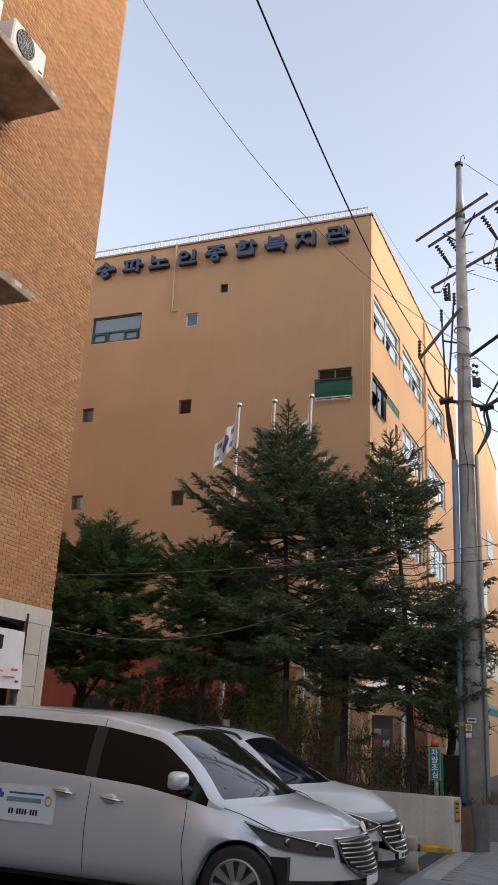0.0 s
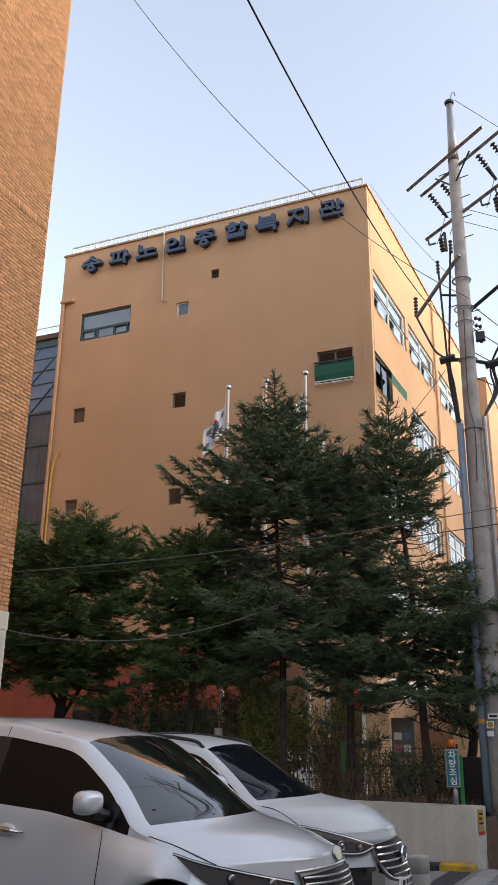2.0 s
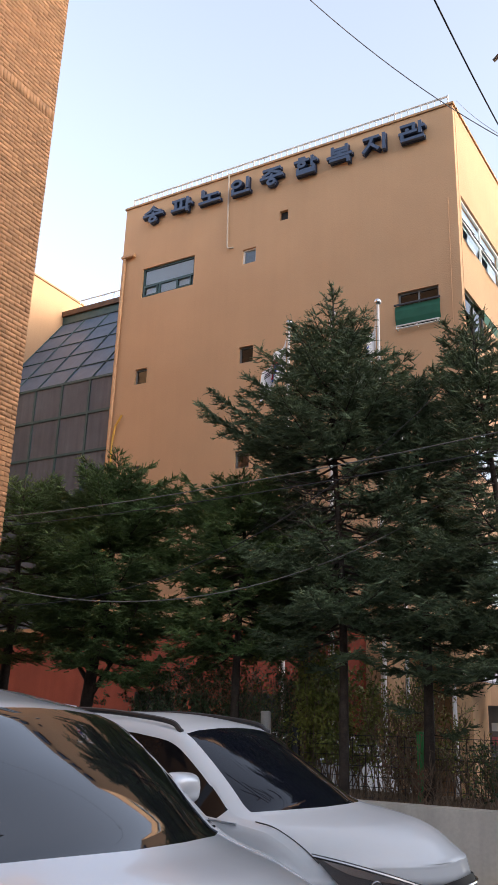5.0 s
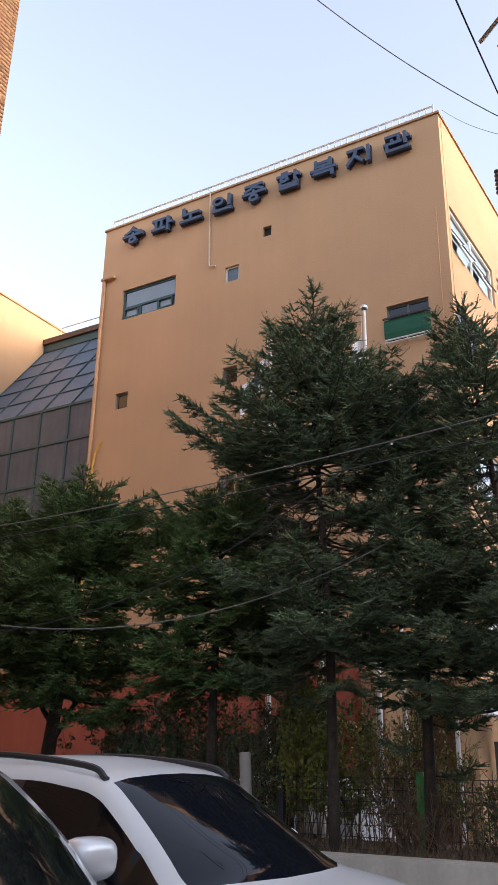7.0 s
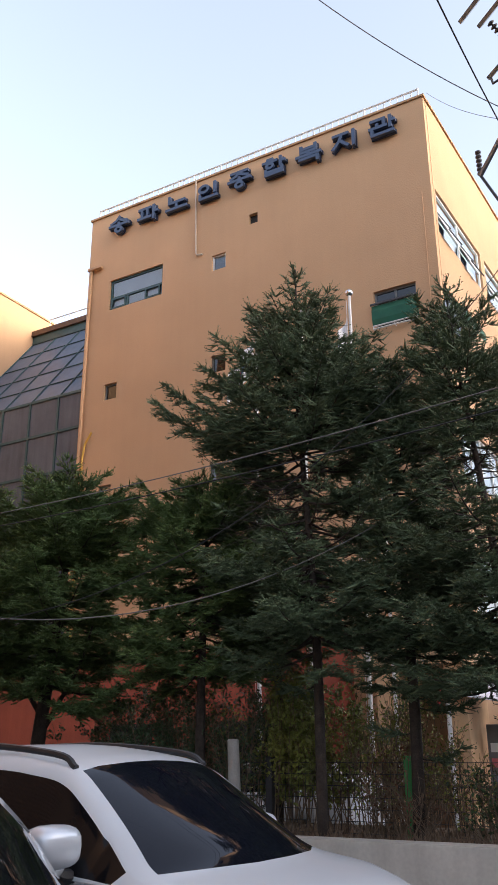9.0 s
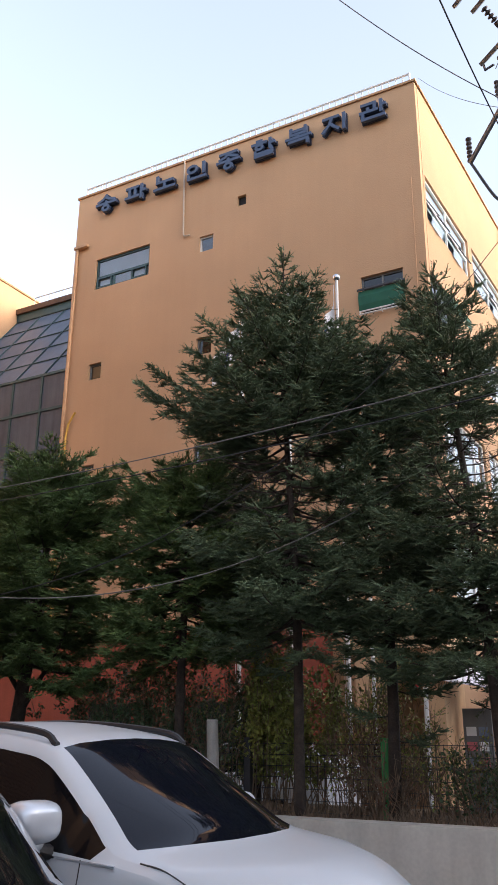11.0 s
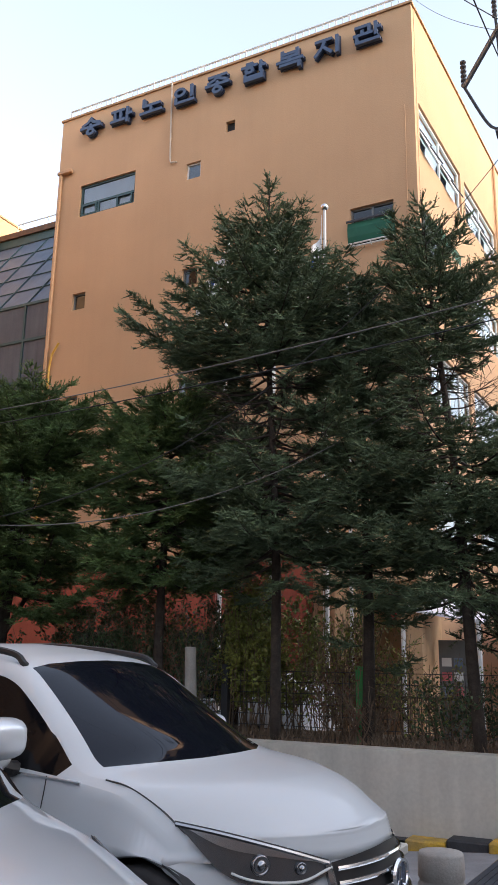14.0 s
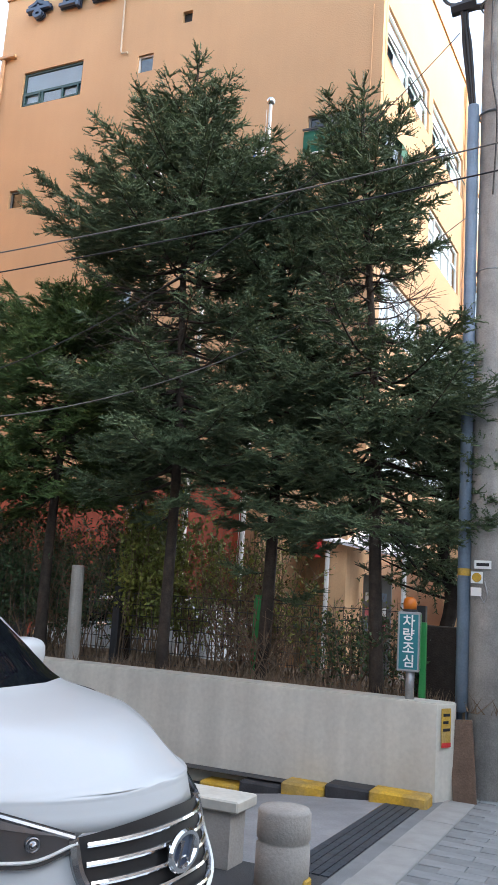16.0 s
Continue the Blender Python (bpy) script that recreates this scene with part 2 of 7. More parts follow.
def glass(name, tint=(0.80, 0.86, 0.90), rough=0.02, ior=2.0):
    m = bpy.data.materials.new(name)
    m.use_nodes = True
    n, l = m.node_tree.nodes, m.node_tree.links
    n.remove(n["Principled BSDF"])
    tr, gl, mx, fr = (n.new(k) for k in ("ShaderNodeBsdfTransparent", "ShaderNodeBsdfGlossy", "ShaderNodeMixShader", "ShaderNodeFresnel"))
    tr.inputs["Color"].default_value = (*tint, 1)
    gl.inputs["Roughness"].default_value = rough
    gl.inputs["Color"].default_value = (0.95, 0.97, 1, 1)
    fr.inputs["IOR"].default_value = ior
    wav = n.new("ShaderNodeTexNoise")
    wav.inputs["Scale"].default_value = 1.3
    bp = n.new("ShaderNodeBump")
    bp.inputs["Strength"].default_value, bp.inputs["Distance"].default_value = 0.08, 0.02
    l.new(wav.outputs["Fac"], bp.inputs["Height"])
    l.new(bp.outputs[0], gl.inputs["Normal"])
    l.new(fr.outputs[0], mx.inputs[0])
    l.new(tr.outputs[0], mx.inputs[1])
    l.new(gl.outputs[0], mx.inputs[2])
    l.new(mx.outputs[0], n["Material Output"].inputs[0])
    return m


PANE = glass("window pane")
PANEDARK = glass("dark window pane", (0.03, 0.045, 0.05), 0.02, 1.6)
ROOM = mat("dim room lining", (0.22, 0.22, 0.21), 0.9, var=0.2, scale=2, fine=20)
# pale blue colour standing in for the sky mirrored in window panes
SKYSHEET = mat("pale sheet standing in for reflected sky", (0.78, 0.88, 0.93), 0.8, var=0.08, scale=2, fine=60)


# ---- mesh helpers ----
def link(name, bm, m, parent=None, label="", smooth=False):
    me = bpy.data.meshes.new(name)
    bm.to_mesh(me)
    bm.free()
    me.materials.append(m)
    if smooth:
        for p in me.polygons:
            p.use_smooth = True
    ob = new(name, me)
    if parent:
        ob.parent = parent
    if label:
        ob["label"] = label
    return ob


def part(name, bm, m, parent, label="", smooth=False):
    return link(name, bm, m, parent, label, smooth)


def thing(name, label, category, group="", at=None, kind=""):
    ob = new(name)
    ob.empty_display_size = 0.1
    if at is not None:
        ob.matrix_world = at
    return tagged(ob, label, category, group, kind)


def quad(bm, *ps):
    return bm.faces.new([bm.verts.new(p) for p in ps])


def box(bm, x0, x1, y0, y1, z0, z1, bevel=0.0):
    v = [bm.verts.new((x, y, z)) for x in (x0, x1) for y in (y0, y1) for z in (z0, z1)]
    fs = [bm.faces.new([v[i] for i in f]) for f in ((0, 1, 3, 2), (4, 6, 7, 5), (0, 4, 5, 1), (2, 3, 7, 6), (0, 2, 6, 4), (1, 5, 7, 3))]
    if bevel:
        es = list({e for f in fs for e in f.edges})
        bmesh.ops.bevel(bm, geom=es, offset=bevel, segments=1, affect="EDGES")
    return bm


def B(*a, **k):
    return box(bmesh.new(), *a, **k)


def tube(bm, pts, r, seg=8, caps=True):
    """A round bar through the points; r is one radius or one for each point."""
    pts = [Vector(p) for p in pts]
    rs = [float(q) for q in r] if isinstance(r, (list, tuple)) else [float(r)] * len(pts)
    rings, up = [], None
    for i, p in enumerate(pts):
        d = (pts[min(i + 1, len(pts) - 1)] - pts[max(i - 1, 0)]).normalized()
        if up is None:
            up = Vector((0, 0, 1)) if abs(d.z) < 0.9 else Vector((1, 0, 0))
        a = d.cross(up).normalized()
        up = a.cross(d).normalized()
        rings.append([bm.verts.new(p + rs[i] * (math.cos(2 * math.pi * k / seg) * a + math.sin(2 * math.pi * k / seg) * up)) for k in range(seg)])
    for q, w in zip(rings, rings[1:]):
        for k in range(seg):
            bm.faces.new((q[k], q[(k + 1) % seg], w[(k + 1) % seg], w[k]))
    if caps:
        bm.faces.new(rings[0][::-1])
        bm.faces.new(rings[-1])
    return bm


def T(pts, r, seg=8):
    return tube(bmesh.new(), pts, r, seg)


def lathe(bm, prof, at=(0, 0, 0), seg=20):
    """A turned body from (radius, height) pairs."""
    rings = [[bm.verts.new((at[0] + r * math.cos(2 * math.pi * k / seg), at[1] + r * math.sin(2 * math.pi * k / seg), at[2] + z)) for k in range(seg)] for r, z in prof]
    for q, w in zip(rings, rings[1:]):
        for k in range(seg):
            bm.faces.new((q[k], q[(k + 1) % seg], w[(k + 1) % seg], w[k]))
    bm.faces.new(rings[0][::-1])
    bm.faces.new(rings[-1])
    return bm


def sag(a, b, drop, n=14, upto=1.0):
    """A hanging line from a to b, or on past b."""
    a, b = Vector(a), Vector(b)
    return [a + (b - a) * u - Vector((0, 0, 4 * drop * u * (1 - u))) for u in (upto * i / n for i in range(n + 1))]


def crom(keys, n):
    """A smooth curve through key points, n steps."""
    k = [np.array(p, float) for p in keys]
    k = [2 * k[0] - k[1]] + k + [2 * k[-1] - k[-2]]
    res = []
    for i in range(n + 1):
        u = i / n * (len(k) - 3)
        j = min(int(u), len(k) - 4)
        t = u - j
        p0, p1, p2, p3 = k[j:j + 4]
        res.append(0.5 * (2 * p1 + (p2 - p0) * t + (2 * p0 - 5 * p1 + 4 * p2 - p3) * t * t + (3 * p1 - p0 - 3 * p2 + p3) * t ** 3))
    return res


def raw_mesh(name, verts, faces, m, parent=None, label=""):
    """A mesh of many triangles from arrays."""
    me = bpy.data.meshes.new(name)
    me.vertices.add(len(verts))
    me.vertices.foreach_set("co", np.asarray(verts, np.float32).ravel())
    f = np.asarray(faces, np.int32)
    me.loops.add(f.size)
    me.loops.foreach_set("vertex_index", f.ravel())
    me.polygons.add(len(f))
    me.polygons.foreach_set("loop_start", np.arange(0, f.size, f.shape[1], dtype=np.int32))
    me.update(calc_edges=True)
    me.materials.append(m)
    ob = new(name, me)
    ob.parent = parent
    if label:
        ob["label"] = label
    return ob


def text_mesh(body, size, depth, bold=0.0):
    """A word in the built-in font as a bmesh, centred, upright in x and z, facing -y."""
    cu = bpy.data.curves.new("word", "FONT")
    cu.body, cu.size, cu.extrude, cu.offset = body, size, depth / 2, bold
    cu.align_x, cu.align_y, cu.resolution_u = "CENTER", "CENTER", 4
    ob = bpy.data.objects.new("word", cu)
    scene.collection.objects.link(ob)
    bpy.context.view_layer.update()
    me = bpy.data.meshes.new_from_object(ob.evaluated_get(bpy.context.evaluated_depsgraph_get()))
    bm = bmesh.new()
    bm.from_mesh(me)
    bpy.data.objects.remove(ob)
    bpy.data.curves.remove(cu)
    bpy.data.meshes.remove(me)
    xs = [v.co.x for v in bm.verts]
    ys = [v.co.y for v in bm.verts]
    cx, cy = (min(xs) + max(xs)) / 2, (min(ys) + max(ys)) / 2
    for v in bm.verts:
        v.co = Vector((v.co.x - cx, -v.co.z, v.co.y - cy))
    return bm, max(xs) - min(xs), max(ys) - min(ys)


def holed_wall(bm, place, u0, u1, z0, z1, holes, thick):
    """A wall sheet with thickness and openings. place(u, depth, z) gives the point; holes are (u0, u1, z0, z1)."""
    us = sorted({u0, u1, *(h[0] for h in holes), *(h[1] for h in holes)})
    zs = sorted({z0, z1, *(h[2] for h in holes), *(h[3] for h in holes)})
    us = [u for u in us if u0 <= u <= u1]
    zs = [z for z in zs if z0 <= z <= z1]
    for a, b in zip(us, us[1:]):
        for c, d in zip(zs, zs[1:]):
            mu, mz = (a + b) / 2, (c + d) / 2
            if any(h[0] < mu < h[1] and h[2] < mz < h[3] for h in holes):
                continue
            quad(bm, place(a, 0, c), place(b, 0, c), place(b, 0, d), place(a, 0, d))
            quad(bm, place(b, thick, c), place(a, thick, c), place(a, thick, d), place(b, thick, d))
    rims = list(holes) + [(u0, u1, z0, z1)]
    for i, (a, b, c, d) in enumerate(rims):
        for p, q in (((a, c), (a, d)), ((a, d), (b, d)), ((b, d), (b, c)), ((b, c), (a, c))):
            quad(bm, place(p[0], 0, p[1]), place(q[0], 0, q[1]), place(q[0], thick, q[1]), place(p[0], thick, p[1]))
    bmesh.ops.remove_doubles(bm, verts=bm.verts, dist=0.001)
    bmesh.ops.recalc_face_normals(bm, faces=bm.faces)
    return bm


def ground_z(y):
    """The street falls gently towards the building."""
    return -0.024 * (min(max(y, -25.0), 19.0) - 7.5)


# ---- ground, street, ramp and garden wall ----
RAMP_X, RAMP_Y0, RAMP_Y1 = -3.17, 13.05, 15.62
xs = [-420, -60, -14.0, RAMP_X, -2.75, 30, 420]
ys = [-420, -25, -5, 5, 10, RAMP_Y0, RAMP_Y1, 15.84, 19.0, 60, 420]
bm = bmesh.new()
for xa, xb in zip(xs, xs[1:]):
    for ya, yb in zip(ys, ys[1:]):
        if xa >= -14.0 and xb <= RAMP_X and ya >= RAMP_Y0 and yb <= RAMP_Y1:
            continue
        quad(bm, (xa, ya, ground_z(ya)), (xb, ya, ground_z(ya)), (xb, yb, ground_z(yb)), (xa, yb, ground_z(yb)))
bmesh.ops.remove_doubles(bm, verts=bm.verts, dist=0.001)
tagged(link("ground", bm, ASPHALT), "grey worn asphalt street sloping gently", "ground", kind="structure")

bm = bmesh.new()
rx = [RAMP_X, -4.2, -5.2, -7.0, -10.0, -14.0]
rz = [0, -0.09, -0.24, -0.62, -1.35, -2.3]
for i in range(5):
    quad(bm, (rx[i], RAMP_Y0, ground_z(RAMP_Y0) + rz[i]), (rx[i + 1], RAMP_Y0, ground_z(RAMP_Y0) + rz[i + 1]),
         (rx[i + 1], RAMP_Y1 + 0.25, ground_z(RAMP_Y1) + rz[i + 1]), (rx[i], RAMP_Y1 + 0.25, ground_z(RAMP_Y1) + rz[i]))
tagged(link("ramp", bm, RAMP), "smooth grey concrete car ramp leading down beside the wall", "ramp", kind="structure")

# drain grating across the head of the ramp: five long bars of slotted plates
drain = thing("drain_grating", "dark slotted steel drain grating across the ramp head", "drain", kind="structure")
zc = (ground_z(RAMP_Y0) + ground_z(RAMP_Y1)) / 2
sl = (ground_z(RAMP_Y1) - ground_z(RAMP_Y0)) / (RAMP_Y1 - RAMP_Y0)
for i in range(5):
    bm = bmesh.new()
    x0 = -3.16 + i * 0.060
    for k in range(26):
        ya = RAMP_Y0 + 0.02 + k * 0.098
        zz = ground_z(ya) + 0.004
        box(bm, x0, x0 + 0.052, ya, ya + 0.088, zz - 0.03, zz + 0.004)
    part("slat", bm, GRATE, drain)

# kerb along the foot of the wall, painted black and yellow
def kerb_piece(i, x0, x1, y, m):
    bm = bmesh.new()
    z0 = ground_z(15.6) + float(np.interp(-(x0 + x1) / 2, [3.3, 4.2, 5.2, 7, 10], [0, -0.09, -0.24, -0.62, -1.35]))
    box(bm, x0 + 0.004, x1 - 0.004, y, y + 0.26, z0 - 0.1, z0 + 0.10, 0.02)
    return part("kerb_block", bm, m, kerb)


kerb = thing("painted_kerb", "low concrete kerb painted in worn black and yellow", "kerb", kind="structure")
kx = -2.80
for i in range(12):
    w = 0.52 if i == 0 else 0.43
    kerb_piece(i, kx - w, kx, 15.50 - (0.06 if i == 0 else 0.0) + 0.012 * min(i, 4), YELLOW if i % 2 == 0 else BLACKP)
    kx -= w

# the cream wall with its chamfered end
wall = thing("garden_wall", "cream painted concrete retaining wall with water stains", "wall", kind="structure")
bm = bmesh.new()
top = 0.655
outline = [(-14.0, 15.82), (-2.815, 15.82), (-2.70, 16.03), (-2.70, 16.14), (-14.0, 16.14)]
lo = [bm.verts.new((x, y, -2.6 if x < -10 else -0.5)) for x, y in outline]
hi = [bm.verts.new((x, y, top)) for x, y in outline]
for i in range(5):
    bm.faces.new((lo[i], lo[(i + 1) % 5], hi[(i + 1) % 5], hi[i]))
bm.faces.new(hi)
bm.faces.new(lo[::-1])
bmesh.ops.bevel(bm, geom=[e for e in bm.edges if all(v.co.z > 0.5 for v in e.verts)], offset=0.012, segments=2, affect="EDGES")
part("wall_body", bm, CONCRETE_LIGHT, wall)

notice = thing("warning_notice", "small yellow and red notice on the end of the cream wall", "sign",
               at=Matrix.Translation((-2.754, 15.923, 0.44)) @ pose(0, 0, 0, 0, 0, 61.3))
part("plate", B(-0.062, 0.062, -0.012, -0.004, -0.17, 0.17), YELLOW, notice)
part("red_band", B(-0.062, 0.062, -0.016, -0.012, -0.17, -0.13), REDPRINT, notice)
for k in range(3):
    part("print_bar", B(-0.045, 0.045 - 0.02 * (k % 2), -0.016, -0.012, 0.10 - k * 0.065, 0.125 - k * 0.065), INK, notice)

# garden bed behind the wall
bm = bmesh.new()
nx, ny = 60, 18
gv = [[bm.verts.new((-20 + 17.36 * i / nx, 16.13 + 2.9 * j / ny, 0.56 + 0.07 * noise.noise((i * 0.5, j * 0.5, 3)))) for j in range(ny + 1)] for i in range(nx + 1)]
for i in range(nx):
    for j in range(ny):
        bm.faces.new((gv[i][j], gv[i + 1][j], gv[i + 1][j + 1], gv[i][j + 1]))
for a, b in (((-20, 19.03), (-2.64, 19.03)), ((-2.64, 19.03), (-2.64, 16.13))):
    quad(bm, (*a, -0.5), (*b, -0.5), (*b, 0.56), (*a, 0.56))
tagged(link("garden_bed", bm, SOIL, smooth=True), "dark garden soil with fallen needles behind the wall", "ground", kind="structure")

# near side of the ramp: low capped wall, and the bollard before it
lw = thing("ramp_side_wall", "low grey concrete wall with a flat cap along the ramp", "wall", kind="structure")
part("wall_body", B(-9.0, -3.42, 12.80, 13.02, -1.6, 0.20), CONCRETE, lw)
part("cap", B(-9.0, -3.36, 12.76, 13.06, 0.204, 0.275, 0.01), CONCRETE_LIGHT, lw)
bol = thing("bollard", "round grey concrete bollard with a groove and domed top", "bollard", at=Matrix.Translation((-3.0, 12.62, ground_z(12.6))))
part("post", lathe(bmesh.new(), [(0.155, -0.02), (0.155, 0.26), (0.145, 0.27), (0.145, 0.285), (0.155, 0.295), (0.153, 0.435), (0.143, 0.452), (0.07, 0.456)]), CONCRETE, bol, smooth=True)
part("yellow_patch", B(0.12, 0.165, -0.05, 0.05, 0.0, 0.10, 0.01), YELLOW, bol, "patch of yellow paint")

# ---- senior centre, the tan stucco block ----
FY, FX0, FX1, TOP, SKEW = 25.86, -18.86, -6.62, 19.39, 0.042
centre = thing("welfare_centre", "five-storey tan stucco building with flat railed roof", "building")


def front(u, d, z):
    return (u, FY + d, z)


def side(u, d, z):
    return (FX1 + SKEW * u - d, FY + u, z)


SQ = [(-17.89, -17.38, 12.26, 12.82), (-13.79, -13.27, 12.26, 12.82), (-17.91, -17.40, 8.81, 9.37), (-13.80, -13.29, 8.81, 9.37)]
WA, WB, WH, WG = (-17.89, -15.70, 15.55, 16.69), (-13.79, -13.28, 15.80, 16.35), (-12.43, -12.12, 17.05, 17.41), (-8.49, -7.28, 12.32, 13.47)
part("front_wall", holed_wall(bmesh.new(), front, FX0, FX1, -0.5, TOP, SQ + [WA, WB, WH, WG], 0.22), STUCCO, centre)
ROWS5 = [(0.36, 4.30, 15.0, 16.42), (4.72, 8.62, 15.0, 16.42), (9.50, 13.45, 15.0, 16.42)]
ROW4 = [(4.60, 8.30, 11.5, 12.98), (8.75, 13.2, 11.5, 12.98)]
ROW3 = [(0.5, 4.2, 8.0, 9.5), (4.60, 8.30, 8.0, 9.5), (8.75, 13.2, 8.0, 9.5)]
ROW2 = [(0.5, 4.2, 4.6, 6.1), (4.60, 8.30, 4.6, 6.1), (8.75, 13.2, 4.6, 6.1)]
SG, SSM = (0.24, 2.12, 12.10, 13.32), (3.45, 3.85, 11.7, 12.55)
part("side_wall", holed_wall(bmesh.new(), side, 0.222, 16.6, -0.5, TOP, [SG, SSM] + ROWS5 + ROW4 + ROW3 + ROW2, 0.22), STUCCO, centre)
part("back_wall", B(FX0, -6.2, 42.3, 42.52, -0.5, TOP), STUCCO, centre)
part("west_wall", B(FX0 + 0.003, FX0 + 0.22, FY + 0.223, 42.3, -0.5, TOP), STUCCO, centre)
part("roof", B(FX0 + 0.25, -6.9, FY + 0.25, 42.2, TOP - 0.35, TOP - 0.1), CONCRETE, centre)
bm = bmesh.new()
box(bm, FX0 - 0.05, FX1 + 0.05, FY - 0.05, FY + 0.27, TOP, TOP + 0.07)
part("parapet_cap", bm, STUCCO_EDGE, centre)
bm = bmesh.new()
for a, b in ((0.28, 16.6),):
    quad(bm, side(a, -0.05, TOP + 0.07), side(b, -0.05, TOP + 0.07), side(b, 0.27, TOP + 0.07), side(a, 0.27, TOP + 0.07))
    quad(bm, side(a, -0.05, TOP), side(b, -0.05, TOP), side(b, -0.05, TOP + 0.07), side(a, -0.05, TOP + 0.07))
    quad(bm, side(a, -0.05, TOP), side(a, 0.27, TOP), side(b, 0.27, TOP), side(b, -0.05, TOP))
part("parapet_cap", bm, STUCCO_EDGE, centre)
# floor slabs close the rooms behind the windows
for z in (0.0, 3.6, 7.2, 10.7, 14.2, 17.8):
    part("floor_slab", B(FX0 + 0.24, -7.0, FY + 0.24, 42.2, z - 0.12, z + 0.12), ROOM, centre)
part("room_partition", B(FX0 + 0.3, -9.2, FY + 3.0, FY + 3.1, 0, 19.0), ROOM, centre)
part("room_partition", B(-9.2, -9.1, FY + 3.1, 42.0, 0, 19.0), ROOM, centre)


def window(place, h, fr, glz, cols=(0, 1), rows=(0, 1), depth=0.10, fw=0.055, split=None):
    """A framed window in an opening: rim, mullions, and each pane a mesh of its own."""
    a, b, c, d = h
    bm = bmesh.new()
    d0, d1 = depth - 0.03, depth + 0.03
    loops = [[bm.verts.new(place(u, q, z)) for u, z in ((a + i, c + i), (b - i, c + i), (b - i, d - i), (a + i, d - i))] for q, i in ((d0, 0), (d0, fw), (d1, fw), (d1, 0))]
    for i in range(4):
        p, q = loops[i], loops[(i + 1) % 4]
        for k in range(4):
            bm.faces.new((p[k], p[(k + 1) % 4], q[(k + 1) % 4], q[k]))
    bmesh.ops.recalc_face_normals(bm, faces=bm.faces)
    win = part("window", bm, fr, centre)

    def bar(u0, u1, z0, z1, e=0.0):
        m = bmesh.new()
        v = [m.verts.new(place(u, q, z)) for u in (u0, u1) for q in (d0 - e, d1 + e) for z in (z0, z1)]
        for f in ((0, 1, 3, 2), (4, 6, 7, 5), (0, 4, 5, 1), (2, 3, 7, 6), (0, 2, 6, 4), (1, 5, 7, 3)):
            m.faces.new([v[i] for i in f])
        bmesh.ops.recalc_face_normals(m, faces=m.faces)
        part("mullion", m, fr, win)

    for k in cols[1:-1]:
        u = a + (b - a) * k
        bar(u - fw / 2, u + fw / 2, c + fw, c + (d - c) * (split or 1) - (fw if split is None else 0))
    for k in rows[1:-1]:
        z = c + (d - c) * k
        bar(a + fw, b - fw, z - fw / 2, z + fw / 2, 0.004)
    zs = [c + (d - c) * k for k in rows]
    us = [a + (b - a) * k for k in cols]
    for z0, z1 in zip(zs, zs[1:]):
        cuts = us if (split is None or z1 <= c + (d - c) * split + 0.01) else [a, b]
        for u0, u1 in zip(cuts, cuts[1:]):
            p = bmesh.new()
            quad(p, place(u0 + fw / 2, depth, z0 + fw / 2), place(u1 - fw / 2, depth, z0 + fw / 2), place(u1 - fw / 2, depth, z1 - fw / 2), place(u0 + fw / 2, depth, z1 - fw / 2))
            part("pane", p, glz, win)
    return win


for h in SQ:
    window(front, h, GREYFRAME, PANE if h[3] < 10 else PANEDARK, fw=0.05, depth=0.12)
wa = window(front, WA, TEALFRAME, PANE, cols=(0, 0.33, 0.67, 1), rows=(0, 0.40, 1), fw=0.07, split=0.40)
# pale sheet behind the glass paints the sky's reflection
bm = bmesh.new()
quad(bm, (-17.85, FY + 0.14, 15.6), (-15.75, FY + 0.14, 15.6), (-15.75, FY + 0.14, 16.65), (-17.85, FY + 0.14, 16.65))
part("blind", bm, SKYSHEET, wa, "pale sheet standing in for reflected sky")
for u in (-17.5, -16.1):  # the two outer casements stand proud in their own rims
    bm = bmesh.new()
    for x0, x1, z0, z1 in ((u - 0.33, u + 0.27, 15.60, 15.65), (u - 0.33, u + 0.27, 15.93, 15.98), (u - 0.33, u - 0.28, 15.65, 15.93), (u + 0.22, u + 0.27, 15.65, 15.93)):
        box(bm, x0, x1, FY + 0.04, FY + 0.075, z0, z1)
    part("casement", bm, TEALFRAME, wa)
window(front, WB, WHITEFRAME, PANE, fw=0.05)
# the vent's inner shade is a near-black plate set in the hole
part("vent_lining", B(WH[0] + 0.004, WH[1] - 0.004, FY + 0.12, FY + 0.16, WH[2] + 0.004, WH[3] - 0.004), SHADEFILL, centre, "dark sheet painting the shade in the vent hole")
wg = window(front, WG, GREYFRAME, PANEDARK, cols=(0, 0.5, 1), rows=(0, 0.62, 1), fw=0.05, depth=0.12)
bm = bmesh.new()   # rolled-out green cloth over the lower half
pts = [(-0.03, 13.02), (-0.06, 12.85), (-0.05, 12.60), (-0.01, 12.42)]
for (d0, z0), (d1, z1) in zip(pts, pts[1:]):
    quad(bm, (-8.56, FY + d0, z0), (-7.24, FY + d0, z0), (-7.24, FY + d1, z1), (-8.56, FY + d1, z1))
part("green_cloth", bm, GREENBLIND, wg, "dark green cloth blind hung outside")
bm = bmesh.new()
box(bm, -8.58, -7.22, FY - 0.10, FY - 0.06, 13.02, 13.07)
part("awning_bar", bm, DARKSTEEL, wg)
bm = bmesh.new()
tube(bm, [(-8.52, FY - 0.12, 12.36), (-7.26, FY - 0.12, 12.36)], 0.022, 6)
tube(bm, [(-8.52, FY - 0.12, 12.28), (-7.26, FY - 0.12, 12.28)], 0.022, 6)
